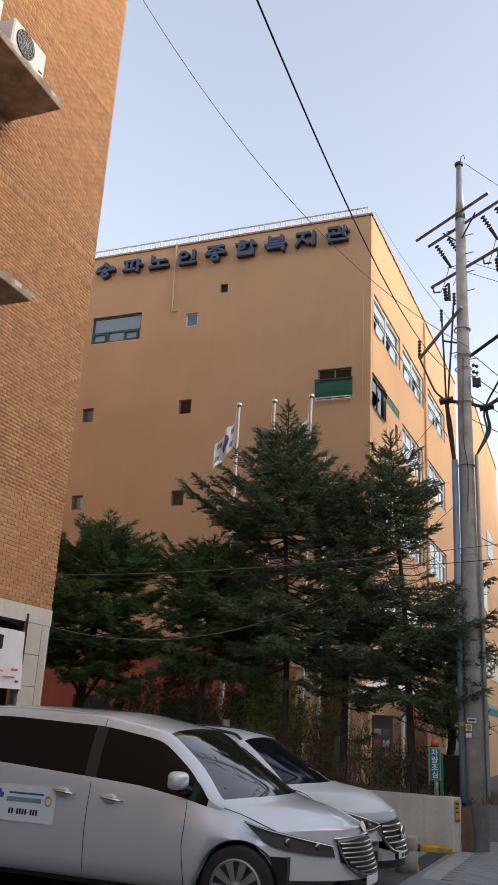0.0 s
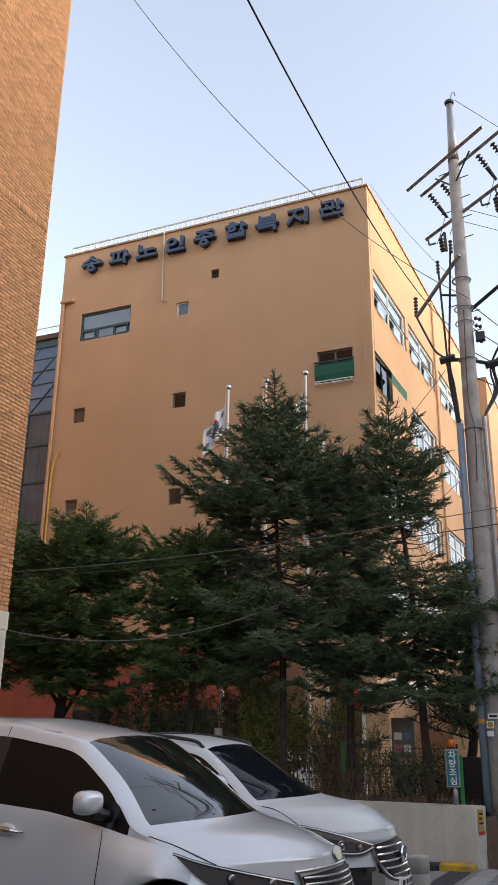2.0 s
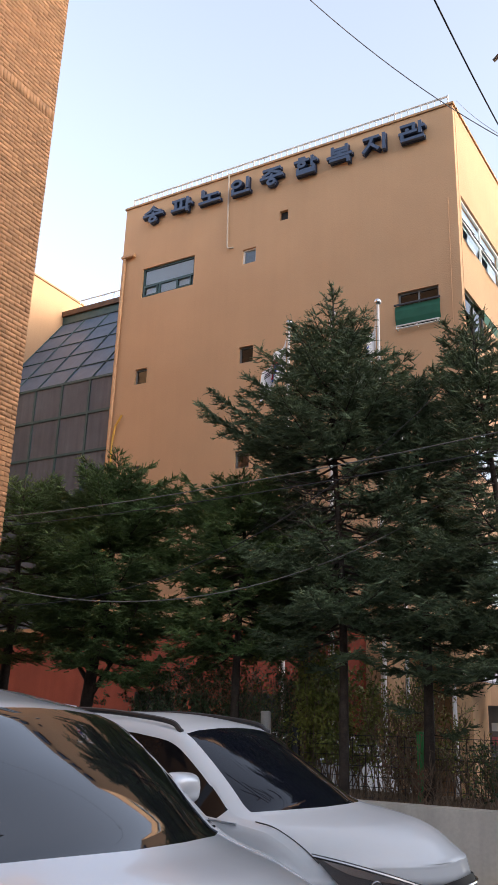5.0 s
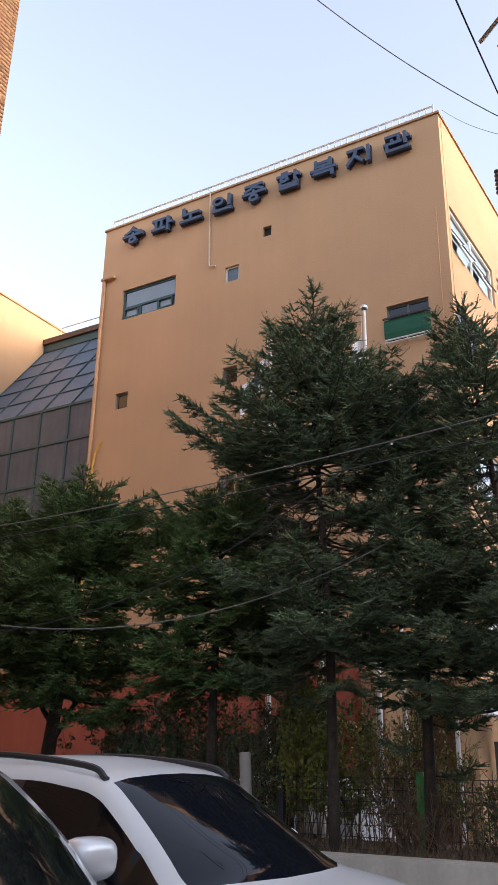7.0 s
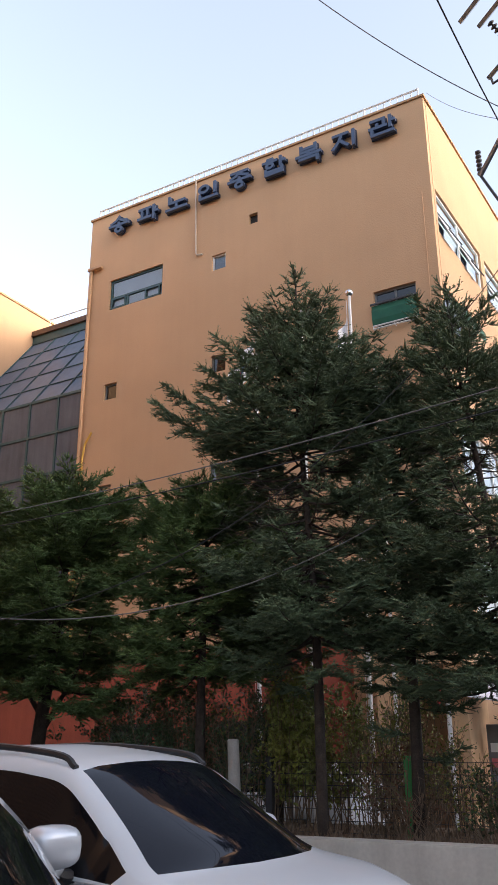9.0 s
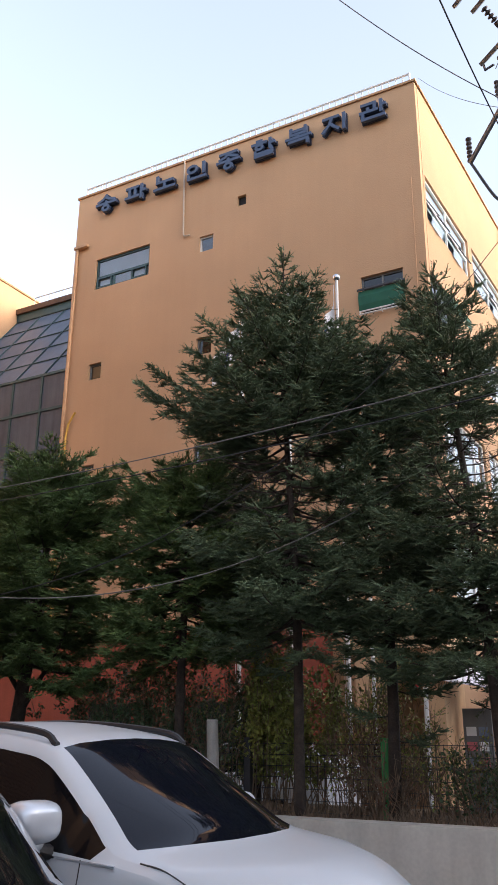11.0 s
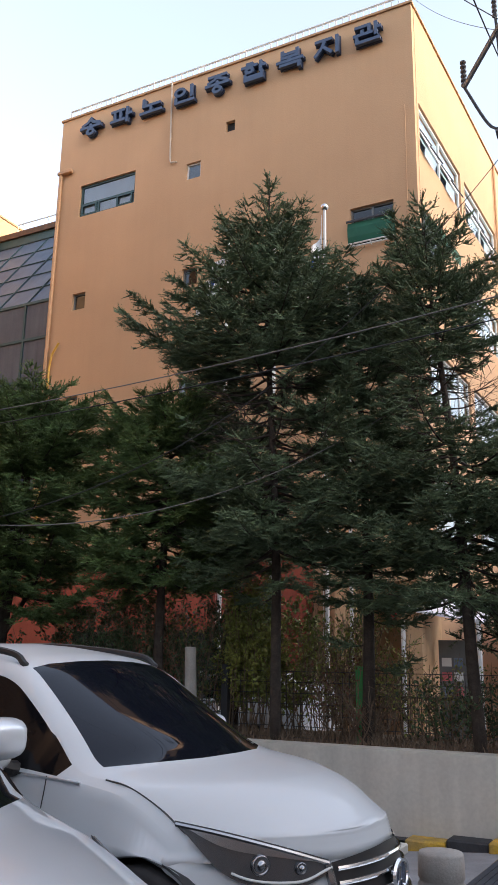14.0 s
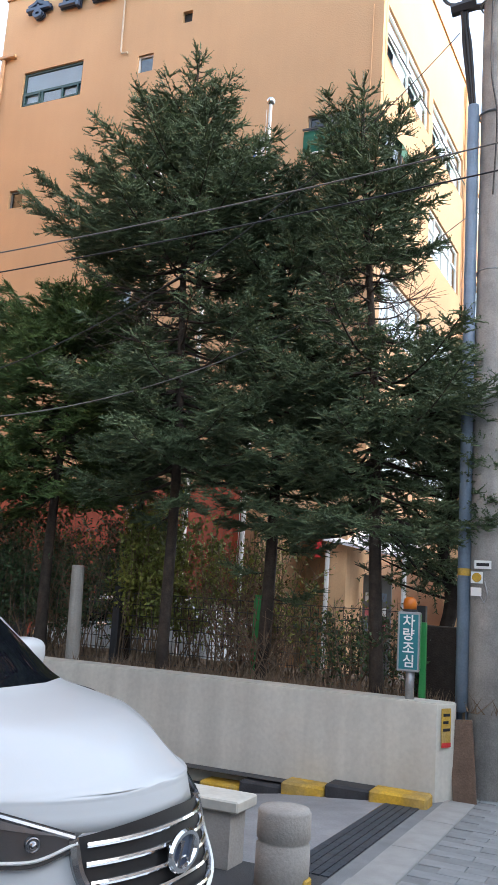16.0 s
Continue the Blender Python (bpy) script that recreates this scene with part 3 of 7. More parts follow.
for u in (-8.5, -7.9, -7.3):
    tube(bm, [(u, FY - 0.12, 12.28), (u, FY + 0.0, 12.28)], 0.016, 6)
    tube(bm, [(u, FY - 0.12, 12.28), (u, FY - 0.12, 12.36)], 0.014, 6)
part("window_rail", bm, WHITEMETAL, wg, "white rail below the window")
for h in ROWS5:
    w = window(side, h, WHITEFRAME, PANE, cols=(0, 0.5, 1), rows=(0, 0.5, 1), fw=0.07)
    # sky reflection of these panes, painted as a pale sheet behind them
    bm = bmesh.new()
    quad(bm, side(h[0] + 0.03, 0.2, h[2] + 0.03), side(h[1] - 0.03, 0.2, h[2] + 0.03), side(h[1] - 0.03, 0.2, h[3] - 0.03), side(h[0] + 0.03, 0.2, h[3] - 0.03))
    part("blind", bm, SKYSHEET, w, "pale sheet standing in for reflected sky")
    for k in (0.14, 0.64):   # lower sashes pushed open at the foot, the shade inside painted by a dark sheet
        ua, ub = h[0] + (h[1] - h[0]) * (k - 0.12), h[0] + (h[1] - h[0]) * (k + 0.12)
        za, zb = h[2] + 0.70, h[2] + 0.03
        bm = bmesh.new()
        for u0, u1, e0, e1 in ((ua, ub, 0.0, 0.08), (ua, ub, 0.92, 1.0), (ua, ua + 0.06, 0.08, 0.92), (ub - 0.06, ub, 0.08, 0.92)):
            for d0 in (0.0, 0.04):
                quad(bm, *(side(u, 0.02 + d0 - 0.34 * e, za + (zb - za) * e) for u, e in ((u0, e0), (u1, e0), (u1, e1), (u0, e1))))
        for u in (ua, ub):
            quad(bm, side(u, 0.02, za), side(u, 0.06, za), side(u, -0.28, zb), side(u, -0.32, zb))
        sash = part("open_sash", bm, GREYFRAME, w, "grey sash pushed open")
        bm = bmesh.new()
        quad(bm, *(side(u, 0.04 - 0.34 * e, za + (zb - za) * e) for u, e in ((ua + 0.06, 0.08), (ub - 0.06, 0.08), (ub - 0.06, 0.92), (ua + 0.06, 0.92))))
        part("pane", bm, PANEDARK, sash)
        # near-black sheet painting the shade behind the open sash
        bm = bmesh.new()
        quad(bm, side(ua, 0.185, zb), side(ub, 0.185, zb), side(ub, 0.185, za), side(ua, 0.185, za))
        part("dark_gap", bm, SHADEFILL, w)
for h in ROW4 + ROW3 + ROW2:
    w = window(side, h, WHITEFRAME, PANE, cols=(0, 0.25, 0.5, 0.75, 1), rows=(0, 0.6, 1), fw=0.06)
    # same pale backing: reflected sky put into its colour
    bm = bmesh.new()
    quad(bm, side(h[0] + 0.03, 0.2, h[2] + 0.03), side(h[1] - 0.03, 0.2, h[2] + 0.03), side(h[1] - 0.03, 0.2, h[3] - 0.03), side(h[0] + 0.03, 0.2, h[3] - 0.03))
    part("blind", bm, SKYSHEET, w, "pale sheet standing in for reflected sky")
sg = window(side, SG, GREYFRAME, PANEDARK, cols=(0, 0.5, 1), fw=0.05)
bm = bmesh.new()
for k in range(3):
    u0, u1 = 0.3 + k * 0.6, 0.88 + k * 0.6
    for d in (0, 0.02):
        quad(bm, side(u0, -0.02 - d, 12.98), side(u1, -0.02 - d, 12.98), side(u1, -0.48 - d, 12.45), side(u0, -0.48 - d, 12.45))
    quad(bm, side(u0, -0.49, 12.45), side(u1, -0.49, 12.45), side(u1, -0.47, 12.16), side(u0, -0.47, 12.16))
part("green_awning", bm, GREENBLIND, sg, "small green cloth awning")
window(side, SSM, GREYFRAME, PANEDARK, fw=0.04)

# roof rail: two long bars on short posts
bm = bmesh.new()
tube(bm, [(FX0 + 0.25, FY + 0.1, TOP + 0.42), (FX1 - 0.15, FY + 0.1, TOP + 0.42)], 0.034, 6)
part("roof_rail", bm, WHITEMETAL, centre)
bm = bmesh.new()
tube(bm, [(FX0 + 0.25, FY + 0.1, TOP + 0.14), (FX1 - 0.15, FY + 0.1, TOP + 0.14)], 0.02, 6)
part("roof_rail", bm, WHITEMETAL, centre)
for i in range(57):
    x = FX0 + 0.25 + i * (FX1 - FX0 - 0.4) / 56
    r = 0.032 if i % 8 == 0 else 0.019
    part("rail_post", T([(x, FY + 0.1, TOP + 0.06), (x, FY + 0.1, TOP + (0.46 if i % 8 == 0 else 0.42))], r, 5), WHITEMETAL, centre)

# pipes on the walls
part("overflow_pipe", T([(-14.42, FY - 0.05, 19.5), (-14.40, FY - 0.05, 17.8), (-14.37, FY - 0.05, 16.62), (-14.33, FY - 0.06, 16.53), (-14.12, FY - 0.06, 16.50)], 0.028, 6), WHITEPIPE, centre)
part("downpipe", T([(-18.70, FY - 0.08, 17.25), (-18.71, FY - 0.08, 12.0), (-18.73, FY - 0.08, 0.5)], 0.06, 8), TANPIPE, centre)
part("rain_head", B(-18.82, -18.24, FY - 0.16, FY - 0.01, 17.26, 17.38, 0.02), TANPIPE, centre, "small tan drain hopper")
part("gas_pipe", T([(-18.58, FY - 0.07, 0.5), (-18.56, FY - 0.07, 10.4), (-18.48, FY - 0.08, 10.85), (-18.22, FY - 0.10, 11.2)], 0.035, 7), YELLOWPIPE, centre)
part("downpipe", T([side(8.66, -0.07, 19.2), side(8.66, -0.07, 0.2)], 0.05, 7), TANPIPE, centre)
part("downpipe", T([(FX1 - 0.28, FY - 0.03, 12.2), (FX1 - 0.26, FY - 0.03, 16.2)], 0.012, 5), TANPIPE, centre)

# terracotta ground floor and entrance piers
part("base_wall", B(-25.3, -9.6, FY - 0.42, FY - 0.004, -0.4, 4.05), REDWALL, centre, "terracotta painted ground-floor front")
part("base_cap", B(-25.3, -9.5, FY - 0.50, FY - 0.004, 4.054, 4.18), STUCCO_EDGE, centre)
for x0, x1 in ((-16.6, -15.2), (-13.2, -11.6)):
    # flat near-black slab whose colour paints the doorway's shade
    part("dark_doorway", B(x0, x1, FY - 0.44, FY - 0.424, -0.3, 2.3), SHADEFILL, centre)
for x0, x1 in ((-8.4, -7.9), (-6.9, -6.45)):
    part("entrance_pier", B(x0, x1, FY - 1.6, FY - 0.01, -0.4, 3.3), PEACH, centre)
part("entrance_lintel", B(-8.6, -6.3, FY - 1.7, FY - 0.01, 3.304, 4.3), PEACH, centre)

# far wing behind on the street side
part("rear_wing", B(-5.75, -5.2, 43.2, 57.5, -0.5, 19.0), STUCCO, centre)
part("rear_wing_cap", B(-5.8, -5.15, 43.15, 57.55, 19.004, 19.09), STUCCO_EDGE, centre)
for y, levels in ((44.5, (4.6, 8.0)), (49.0, (4.6, 11.5))):
    for z in levels:
        w = part("window", B(-5.196, -5.15, y, y + 3.2, z, z + 1.45), WHITEFRAME, centre)
        for k in range(4):
            part("pane", B(-5.146, -5.14, y + 0.08 + k * 0.78, y + 0.78 + k * 0.78, z + 0.08, z + 1.37), PANEDARK, w)

# ---- glazed atrium and west wing ----
atr = thing("glazed_atrium", "dark glazed stairwell with a sloping blue glass roof", "building")
AX0, AX1, AY, AZ = -25.38, -18.87, 26.25, 13.05
BY, BZ = 29.9, 17.9
bm = bmesh.new()
colx = [AX0 + (AX1 - AX0) * k / 5 for k in range(6)]
for x in colx:
    box(bm, x - 0.04, x + 0.04, AY - 0.05, AY + 0.05, -0.3, AZ)
for z in (1.0, 2.6, 4.1, 5.7, 7.2, 8.75, 10.3, 11.75, AZ):
    box(bm, AX0, AX1, AY - 0.055, AY + 0.045, z - 0.045, z + 0.045)
part("mullion_grid", bm, TEALFRAME, atr)
zs = [-0.3, 1.0, 2.6, 4.1, 5.7, 7.2, 8.75, 10.3, 11.75, AZ]
for a, b in zip(colx, colx[1:]):
    for c, d in zip(zs, zs[1:]):
        part("panel", B(a + 0.04, b - 0.04, AY - 0.008, AY + 0.02, c + 0.045, d - 0.045), ATRIUMPANEL, atr)
for k in range(6):
    x = colx[k]
    part("roof_bar", T([(x, AY, AZ + 0.03), (x, BY, BZ + 0.03)], 0.03, 5), TEALFRAME, atr)
    f = k / 5
    part("roof_bar", T([(AX0, AY + (BY - AY) * f, AZ + (BZ - AZ) * f + 0.03), (AX1, AY + (BY - AY) * f, AZ + (BZ - AZ) * f + 0.03)], 0.028, 5), TEALFRAME, atr)
for a, b in zip(colx, colx[1:]):
    for k in range(5):
        f, g = k / 5, (k + 1) / 5
        p = bmesh.new()
        tip = random.uniform(-0.012, 0.012)
        quad(p, (a + 0.03, AY + (BY - AY) * f, AZ + (BZ - AZ) * f), (b - 0.03, AY + (BY - AY) * f, AZ + (BZ - AZ) * f + tip),
             (b - 0.03, AY + (BY - AY) * g, AZ + (BZ - AZ) * g + tip), (a + 0.03, AY + (BY - AY) * g, AZ + (BZ - AZ) * g))
        part("roof_pane", p, ROOFPANE, atr)
part("back_lining", B(AX0, AX1, BY + 0.3, BY + 0.5, -0.3, 17.6), ROOM, atr)
part("inner_floor", B(AX0 + 0.1, AX1 - 0.1, AY + 0.1, BY + 0.2, 12.0, 12.15), SHADEFILL, atr)
part("eaves_band", B(AX0, AX1, BY - 0.05, BY + 0.25, BZ + 0.02, BZ + 0.36), TEALFRAME, atr)
part("eaves_flashing", B(AX0, AX1, BY - 0.15, BY + 0.35, BZ + 0.364, BZ + 0.60), RUST, atr)
bm = bmesh.new()
tube(bm, [(-24.6, BY + 0.1, 18.98), (AX1, BY + 0.1, 18.98)], 0.026, 6)
for i in range(22):
    x = -24.6 + i * 0.27
    tube(bm, [(x, BY + 0.1, 18.5), (x, BY + 0.1, 18.98)], 0.014, 5)
part("roof_rail", bm, WHITEMETAL, atr)
wing = thing("west_wing", "tan stucco wing of the building beside the atrium", "building")
part("wing_wall", B(-40.0, AX0 - 0.004, 14.0, 33.0, -0.4, TOP), STUCCO, wing)
part("parapet_cap", B(-40.0, AX0 + 0.05, 13.95, 33.05, TOP + 0.004, TOP + 0.09), STUCCO_EDGE, wing)

# ---- roof sign: nine navy letters on the front ----
def ring_stroke(cx, cz, r):
    return [(cx + r * 1.05 * math.cos(k * math.pi / 8), cz + r * math.sin(k * math.pi / 8)) for k in range(17)]


# strokes of each letter in a box one wide and one high
GLYPHS = {
    "송": [[(0.03, 0.50), (-0.14, 0.26), (-0.42, 0.12)], [(0.0, 0.36), (0.16, 0.22), (0.42, 0.12)], [(0, 0.12), (0, -0.02)], [(-0.5, -0.03), (0.5, -0.03)], ring_stroke(0, -0.32, 0.15)],
    "파": [[(-0.46, 0.36), (0.14, 0.36)], [(-0.30, 0.36), (-0.30, -0.16)], [(-0.02, 0.36), (-0.02, -0.16)], [(-0.5, -0.22), (0.17, -0.22)], [(0.30, 0.42), (0.30, -0.40)], [(0.30, 0.04), (0.5, 0.04)]],
    "노": [[(-0.36, 0.48), (-0.36, 0.08), (0.40, 0.08)], [(0, 0.08), (0, -0.28)], [(-0.5, -0.32), (0.5, -0.32)]],
    "인": [ring_stroke(-0.16, 0.20, 0.20), [(0.36, 0.46), (0.36, -0.16)], [(-0.34, -0.10), (-0.34, -0.38), (0.46, -0.38)]],
    "종": [[(-0.38, 0.44), (0.38, 0.44)], [(0.04, 0.44), (-0.12, 0.24), (-0.40, 0.12)], [(0.02, 0.32), (0.40, 0.12)], [(0, 0.12), (0, -0.02)], [(-0.5, -0.03), (0.5, -0.03)], ring_stroke(0, -0.33, 0.15)],
    "합": [[(-0.26, 0.49), (-0.04, 0.49)], [(-0.46, 0.34), (0.16, 0.34)], ring_stroke(-0.15, 0.12, 0.13), [(0.32, 0.48), (0.32, -0.06)], [(0.32, 0.22), (0.5, 0.22)], [(-0.32, -0.10), (-0.32, -0.42), (0.38, -0.42), (0.38, -0.10)], [(-0.32, -0.27), (0.38, -0.27)]],
    "복": [[(-0.30, 0.50), (-0.30, 0.14), (0.30, 0.14), (0.30, 0.50)], [(-0.30, 0.33), (0.30, 0.33)], [(0, 0.14), (0, -0.06)], [(-0.5, -0.06), (0.5, -0.06)], [(-0.38, -0.25), (0.38, -0.25), (0.38, -0.50)]],
    "지": [[(-0.46, 0.38), (0.14, 0.38)], [(-0.10, 0.38), (-0.22, 0.0), (-0.48, -0.36)], [(-0.20, 0.06), (0.14, -0.34)], [(0.36, 0.44), (0.36, -0.42)]],
    "관": [[(-0.40, 0.42), (0.10, 0.42), (0.10, 0.14)], [(-0.16, 0.20), (-0.16, 0.0)], [(-0.46, 0.0), (0.20, 0.0)], [(0.34, 0.46), (0.34, -0.16)], [(0.34, 0.18), (0.5, 0.18)], [(-0.36, -0.14), (-0.36, -0.40), (0.46, -0.40)]],
}


def stroke_letter(ch, grow, depth, y0):
    """Flat bars along the strokes of a letter, mitred at the bends, each a hair prouder than the last."""
    bm = bmesh.new()
    for n_, line_ in enumerate(GLYPHS[ch]):
        pts = [Vector((x * 0.80, z * 0.62)) for x, z in line_]
        closed = (pts[0] - pts[-1]).length < 1e-4
        if closed:
            pts = pts[:-1]
        else:
            pts[0] = pts[0] + (pts[0] - pts[1]).normalized() * (0.03 + grow)
            pts[-1] = pts[-1] + (pts[-1] - pts[-2]).normalized() * (0.03 + grow)
        m_ = len(pts)
        rings = []
        for i, p in enumerate(pts):
            a_ = pts[(i - 1) % m_] if closed or i else None
            b_ = pts[(i + 1) % m_] if closed or i < m_ - 1 else None
            d0 = (p - a_).normalized() if a_ is not None else (b_ - p).normalized()
            d1 = (b_ - p).normalized() if b_ is not None else d0
            n0, n1 = Vector((-d0.y, d0.x)), Vector((-d1.y, d1.x))
            mit = (n0 + n1).normalized()
            half = (0.050 + grow) / max(0.5, mit.dot(n1))
            ys_ = (y0 - depth - 0.0015 * n_, y0)
            rings.append([bm.verts.new((q.x, yy, q.y)) for q, yy in ((p + mit * half, ys_[0]), (p - mit * half, ys_[0]), (p - mit * half, ys_[1]), (p + mit * half, ys_[1]))])
        for i in range(m_ if closed else m_ - 1):
            q, w = rings[i], rings[(i + 1) % m_]
            for k in range(4):
                bm.faces.new((q[k], q[(k + 1) % 4], w[(k + 1) % 4], w[k]))
        if not closed:
            bm.faces.new(rings[0][::-1])
            bm.faces.new(rings[-1])
    bmesh.ops.recalc_face_normals(bm, faces=bm.faces)
    return bm


for ch, x in zip("송파노인종합복지관", [-17.48, -16.25, -15.08, -13.87, -12.66, -11.43, -10.22, -9.02, -7.85]):
    letter = thing("sign_letter", "slate navy raised metal sign letter on tan stucco", "sign letter", "letters of the roof sign", Matrix.Translation((x, FY - 0.13, 18.70)))
    part("face", stroke_letter(ch, 0.0, 0.10, 0.0), NAVY, letter)
    # wider dark copy behind the face stands in for the letter's shadow
    part("back_rim", stroke_letter(ch, 0.014, 0.06, 0.085), SIGNSHADOW, letter, "dark rim painting the letter's shadow")

# ---- brick building beside the street ----
BX, BY1, BZ0, BZ1 = -9.26, 12.72, 3.40, 21.0
brickhouse = thing("brick_building", "tall orange brick building with concrete ledges", "building")
part("core", B(-22.0, BX - 0.012, -30.0, BY1 - 0.012, BZ0, BZ1), MORTAR, brickhouse, "mortar and inner wall")
part("base_beam", B(-22.0, BX + 0.01, -30.0, BY1 + 0.01, 3.12, BZ0 - 0.003), CONCRETE_LIGHT, brickhouse, "cream painted beam")
part("base_column", B(-9.75, BX, 12.50, BY1, -0.3, 3.117), CONCRETE_LIGHT, brickhouse)
for k in range(6):
    part("stone_panel", B(-9.30, BX + 0.012, 12.02, 12.47, 0.03 + k * 0.515, 0.535 + k * 0.515), GRANITE, brickhouse)
# near-black block: its colour paints the shade of the open ground floor
part("base_core", B(-22.0, -9.8, -30.0, 12.48, -0.3, 3.117), SHADEFILL, brickhouse)
part("lintel_panel", B(-9.78, -9.6, 4.0, 12.0, 2.9, 3.117), RUST, brickhouse)
for zl, yl, yd in ((11.40, 9.62, 4.2), (7.74, 9.58, 4.2)):
    ledge = part("ledge", B(BX - 0.01, BX + 1.05, yd, yl, zl, zl + 0.13, 0.012), LEDGE, brickhouse, "stained concrete balcony ledge")
    for k in range(9):
        y = yl - 0.05 - k * 0.31 + random.uniform(-0.12, 0.12)
        w = random.uniform(0.03, 0.12)
        part("chipped_edge", B(BX + 1.03, BX + 1.054, y - w, y + w, zl + random.uniform(0.05, 0.09), zl + 0.134 + random.uniform(0, 0.008)), (CONCRETE, CONCRETE_LIGHT, LEDGE)[k % 3], ledge)

# air conditioner on the upper ledge
ac = thing("air_conditioner", "white outdoor air conditioner unit with round fan grille", "air conditioner", at=Matrix.Translation((BX + 0.80, 8.72, 11.53)))
part("case", B(-0.16, 0.16, -0.44, 0.44, 0.06, 0.62, 0.025), WHITEMETAL, ac)
for y in (-0.3, 0.3):
    part("foot", B(-0.15, 0.15, y - 0.03, y + 0.03, 0.0, 0.06), STEEL, ac)
bm = lathe(bmesh.new(), [(0.235, 0.0), (0.235, 0.02), (0.22, 0.022)], seg=28)
bmesh.ops.rotate(bm, verts=bm.verts, matrix=Matrix.Rotation(radians(90), 3, "Y"))
bmesh.ops.translate(bm, verts=bm.verts, vec=(0.16, -0.12, 0.34))
# dark disc painting the shade behind the fan grille
part("fan_recess", bm, SHADEFILL, ac)
bm = bmesh.new()
for r in (0.06, 0.10, 0.14, 0.18, 0.22):
    tube(bm, [(0.187, -0.12 + r * math.cos(a * math.pi / 12), 0.34 + r * math.sin(a * math.pi / 12)) for a in range(25)], 0.004, 4)
for a in range(12):
    c, s = math.cos(a * math.pi / 6), math.sin(a * math.pi / 6)
    tube(bm, [(0.187, -0.12, 0.34), (0.187, -0.12 + 0.23 * c, 0.34 + 0.23 * s)], 0.004, 4)
part("fan_grille", bm, WHITEMETAL, ac)
part("label_plate", B(0.16, 0.166, 0.27, 0.37, 0.16, 0.19), INK, ac)
copy_thing(ac, Matrix.Translation((BX + 0.80, 7.55, 11.53)))

# cloth banner in the opening at street level
ban = thing("cloth_banner", "white printed cloth banner hung at the brick building", "banner")
bm = bmesh.new()
for i in range(24):
    ya, yb = 9.6 + i * 0.1, 9.6 + (i + 1) * 0.1
    wob = lambda y, z: BX + 0.05 + 0.025 * math.sin(y * 7 + z * 3)
    for z0, z1 in ((2.02, 2.3), (2.3, 2.62), (2.62, 2.94)):
        quad(bm, (wob(ya, z0), ya, z0), (wob(yb, z0), yb, z0), (wob(yb, z1), yb, z1), (wob(ya, z1), ya, z1))
bmesh.ops.remove_doubles(bm, verts=bm.verts, dist=0.001)
part("cloth", bm, BANNER, ban, smooth=True)
for y, z, w, h, m in ((11.3, 2.72, 0.10, 0.22, INK), (11.75, 2.32, 0.16, 0.03, PINK), (11.62, 2.20, 0.3, 0.02, PINK), (11.2, 2.28, 0.5, 0.03, PINK), (11.85, 2.14, 0.08, 0.03, FLAGBLUE)):
    part("print_bar", B(BX + 0.080, BX + 0.086, y - w / 2, y + w / 2, z - h / 2, z + h / 2), m, ban)
bm = T([(BX + 0.03, 12.0, 2.0), (BX + 0.03, 12.0, 3.25)], 0.02, 6)
part("pole", bm, DARKSTEEL, ban)

# unseen plain blocks added to close the street; the east ones cut low sky light
tagged(link("wall_east", B(12.5, 22.0, -40, 48, -0.6, 12.6), PLAINWALL), "unseen plain grey block added to shade the street", "building", kind="structure")
tagged(link("wall_far_east", B(40.0, 52.0, -110, 130, -0.6, 26.0), PLAINWALL), "unseen plain grey block added to cut eastern sky glow", "building", kind="structure")
tagged(link("wall_south", B(-30.0, 30.0, -76, -68, -0.6, 7.0), PLAINWALL), "plain grey rendered building down the street", "building", kind="structure")

# ---- vehicles ----
def car_body(p):
    """Stations of a car: nose at x = 0, tail at -L. p holds key tables over x. Returns a grid of points, left half and right half."""
    L = p["L"]
    st = [round(-L * i / 120, 4) for i in range(121)]
    def at(k, x):
        xs_, vs_ = zip(*sorted(p[k]))
        return float(np.interp(x, xs_, vs_))
    def sm(k, x, r=0.07):
        return sum(at(k, min(0, max(-L, x + d * r))) for d in (-1.5, -0.75, 0, 0.75, 1.5)) / 5
    rows = []
    for x in st:
        w, zb, wb, ze, wr, zr = sm("w", x), sm("zb", x), sm("wb", x), sm("ze", x), sm("wr", x), sm("zr", x)
        zs, zm = p["sill"], p["mid"]
        sec = [(w * 0.90, zs), (w * 0.97, zs + 0.05), (w * 0.985, zs + 0.18), (w, zm), (w * 0.992, zm + 0.45 * (zb - zm)), (w * 0.965, zm + 0.86 * (zb - zm)), (wb, zb)]
        for t in (0.07, 0.5, 0.87, 1.0):
            bulge = 0.02 * math.sin(math.pi * t) * (ze > zb + 0.2)
            sec.append((wb + (wr - wb) * t + bulge, zb + (ze - zb) * t))
        for q, f in ((wr - p["pillar"], 0.25), (wr * 0.72, 0.62), (wr * 0.36, 0.9), (0.0, 1.0)):
            sec.append((max(q, 0), ze + (zr - ze) * f))
        pts = []
        for j, (y, z) in enumerate(sec):
            g = max(0.0, min(1.0, 1 + x / p["blend"]))
            xn = x - p["bow"] * (abs(y) / p["half"]) ** p["pow"] * g
            xn -= p["lean"] * max(0.0, z - 0.5) * max(0.0, 1 + x / 0.45)
            gt = max(0.0, min(1.0, 1 - (x + L) / 0.9))
            xn += 0.25 * (abs(y) / p["half"]) ** 3 * gt
            if j <= 3:
                for wx in p["wheels"]:
                    d = abs(xn - wx)
                    R = p["arch"]
                    if d < R:
                        z = max(z, p["wr_z"] + math.sqrt(R * R - d * d) + 0.004 * j)
            pts.append((xn, y, z))
        rows.append(pts)
    return st, rows


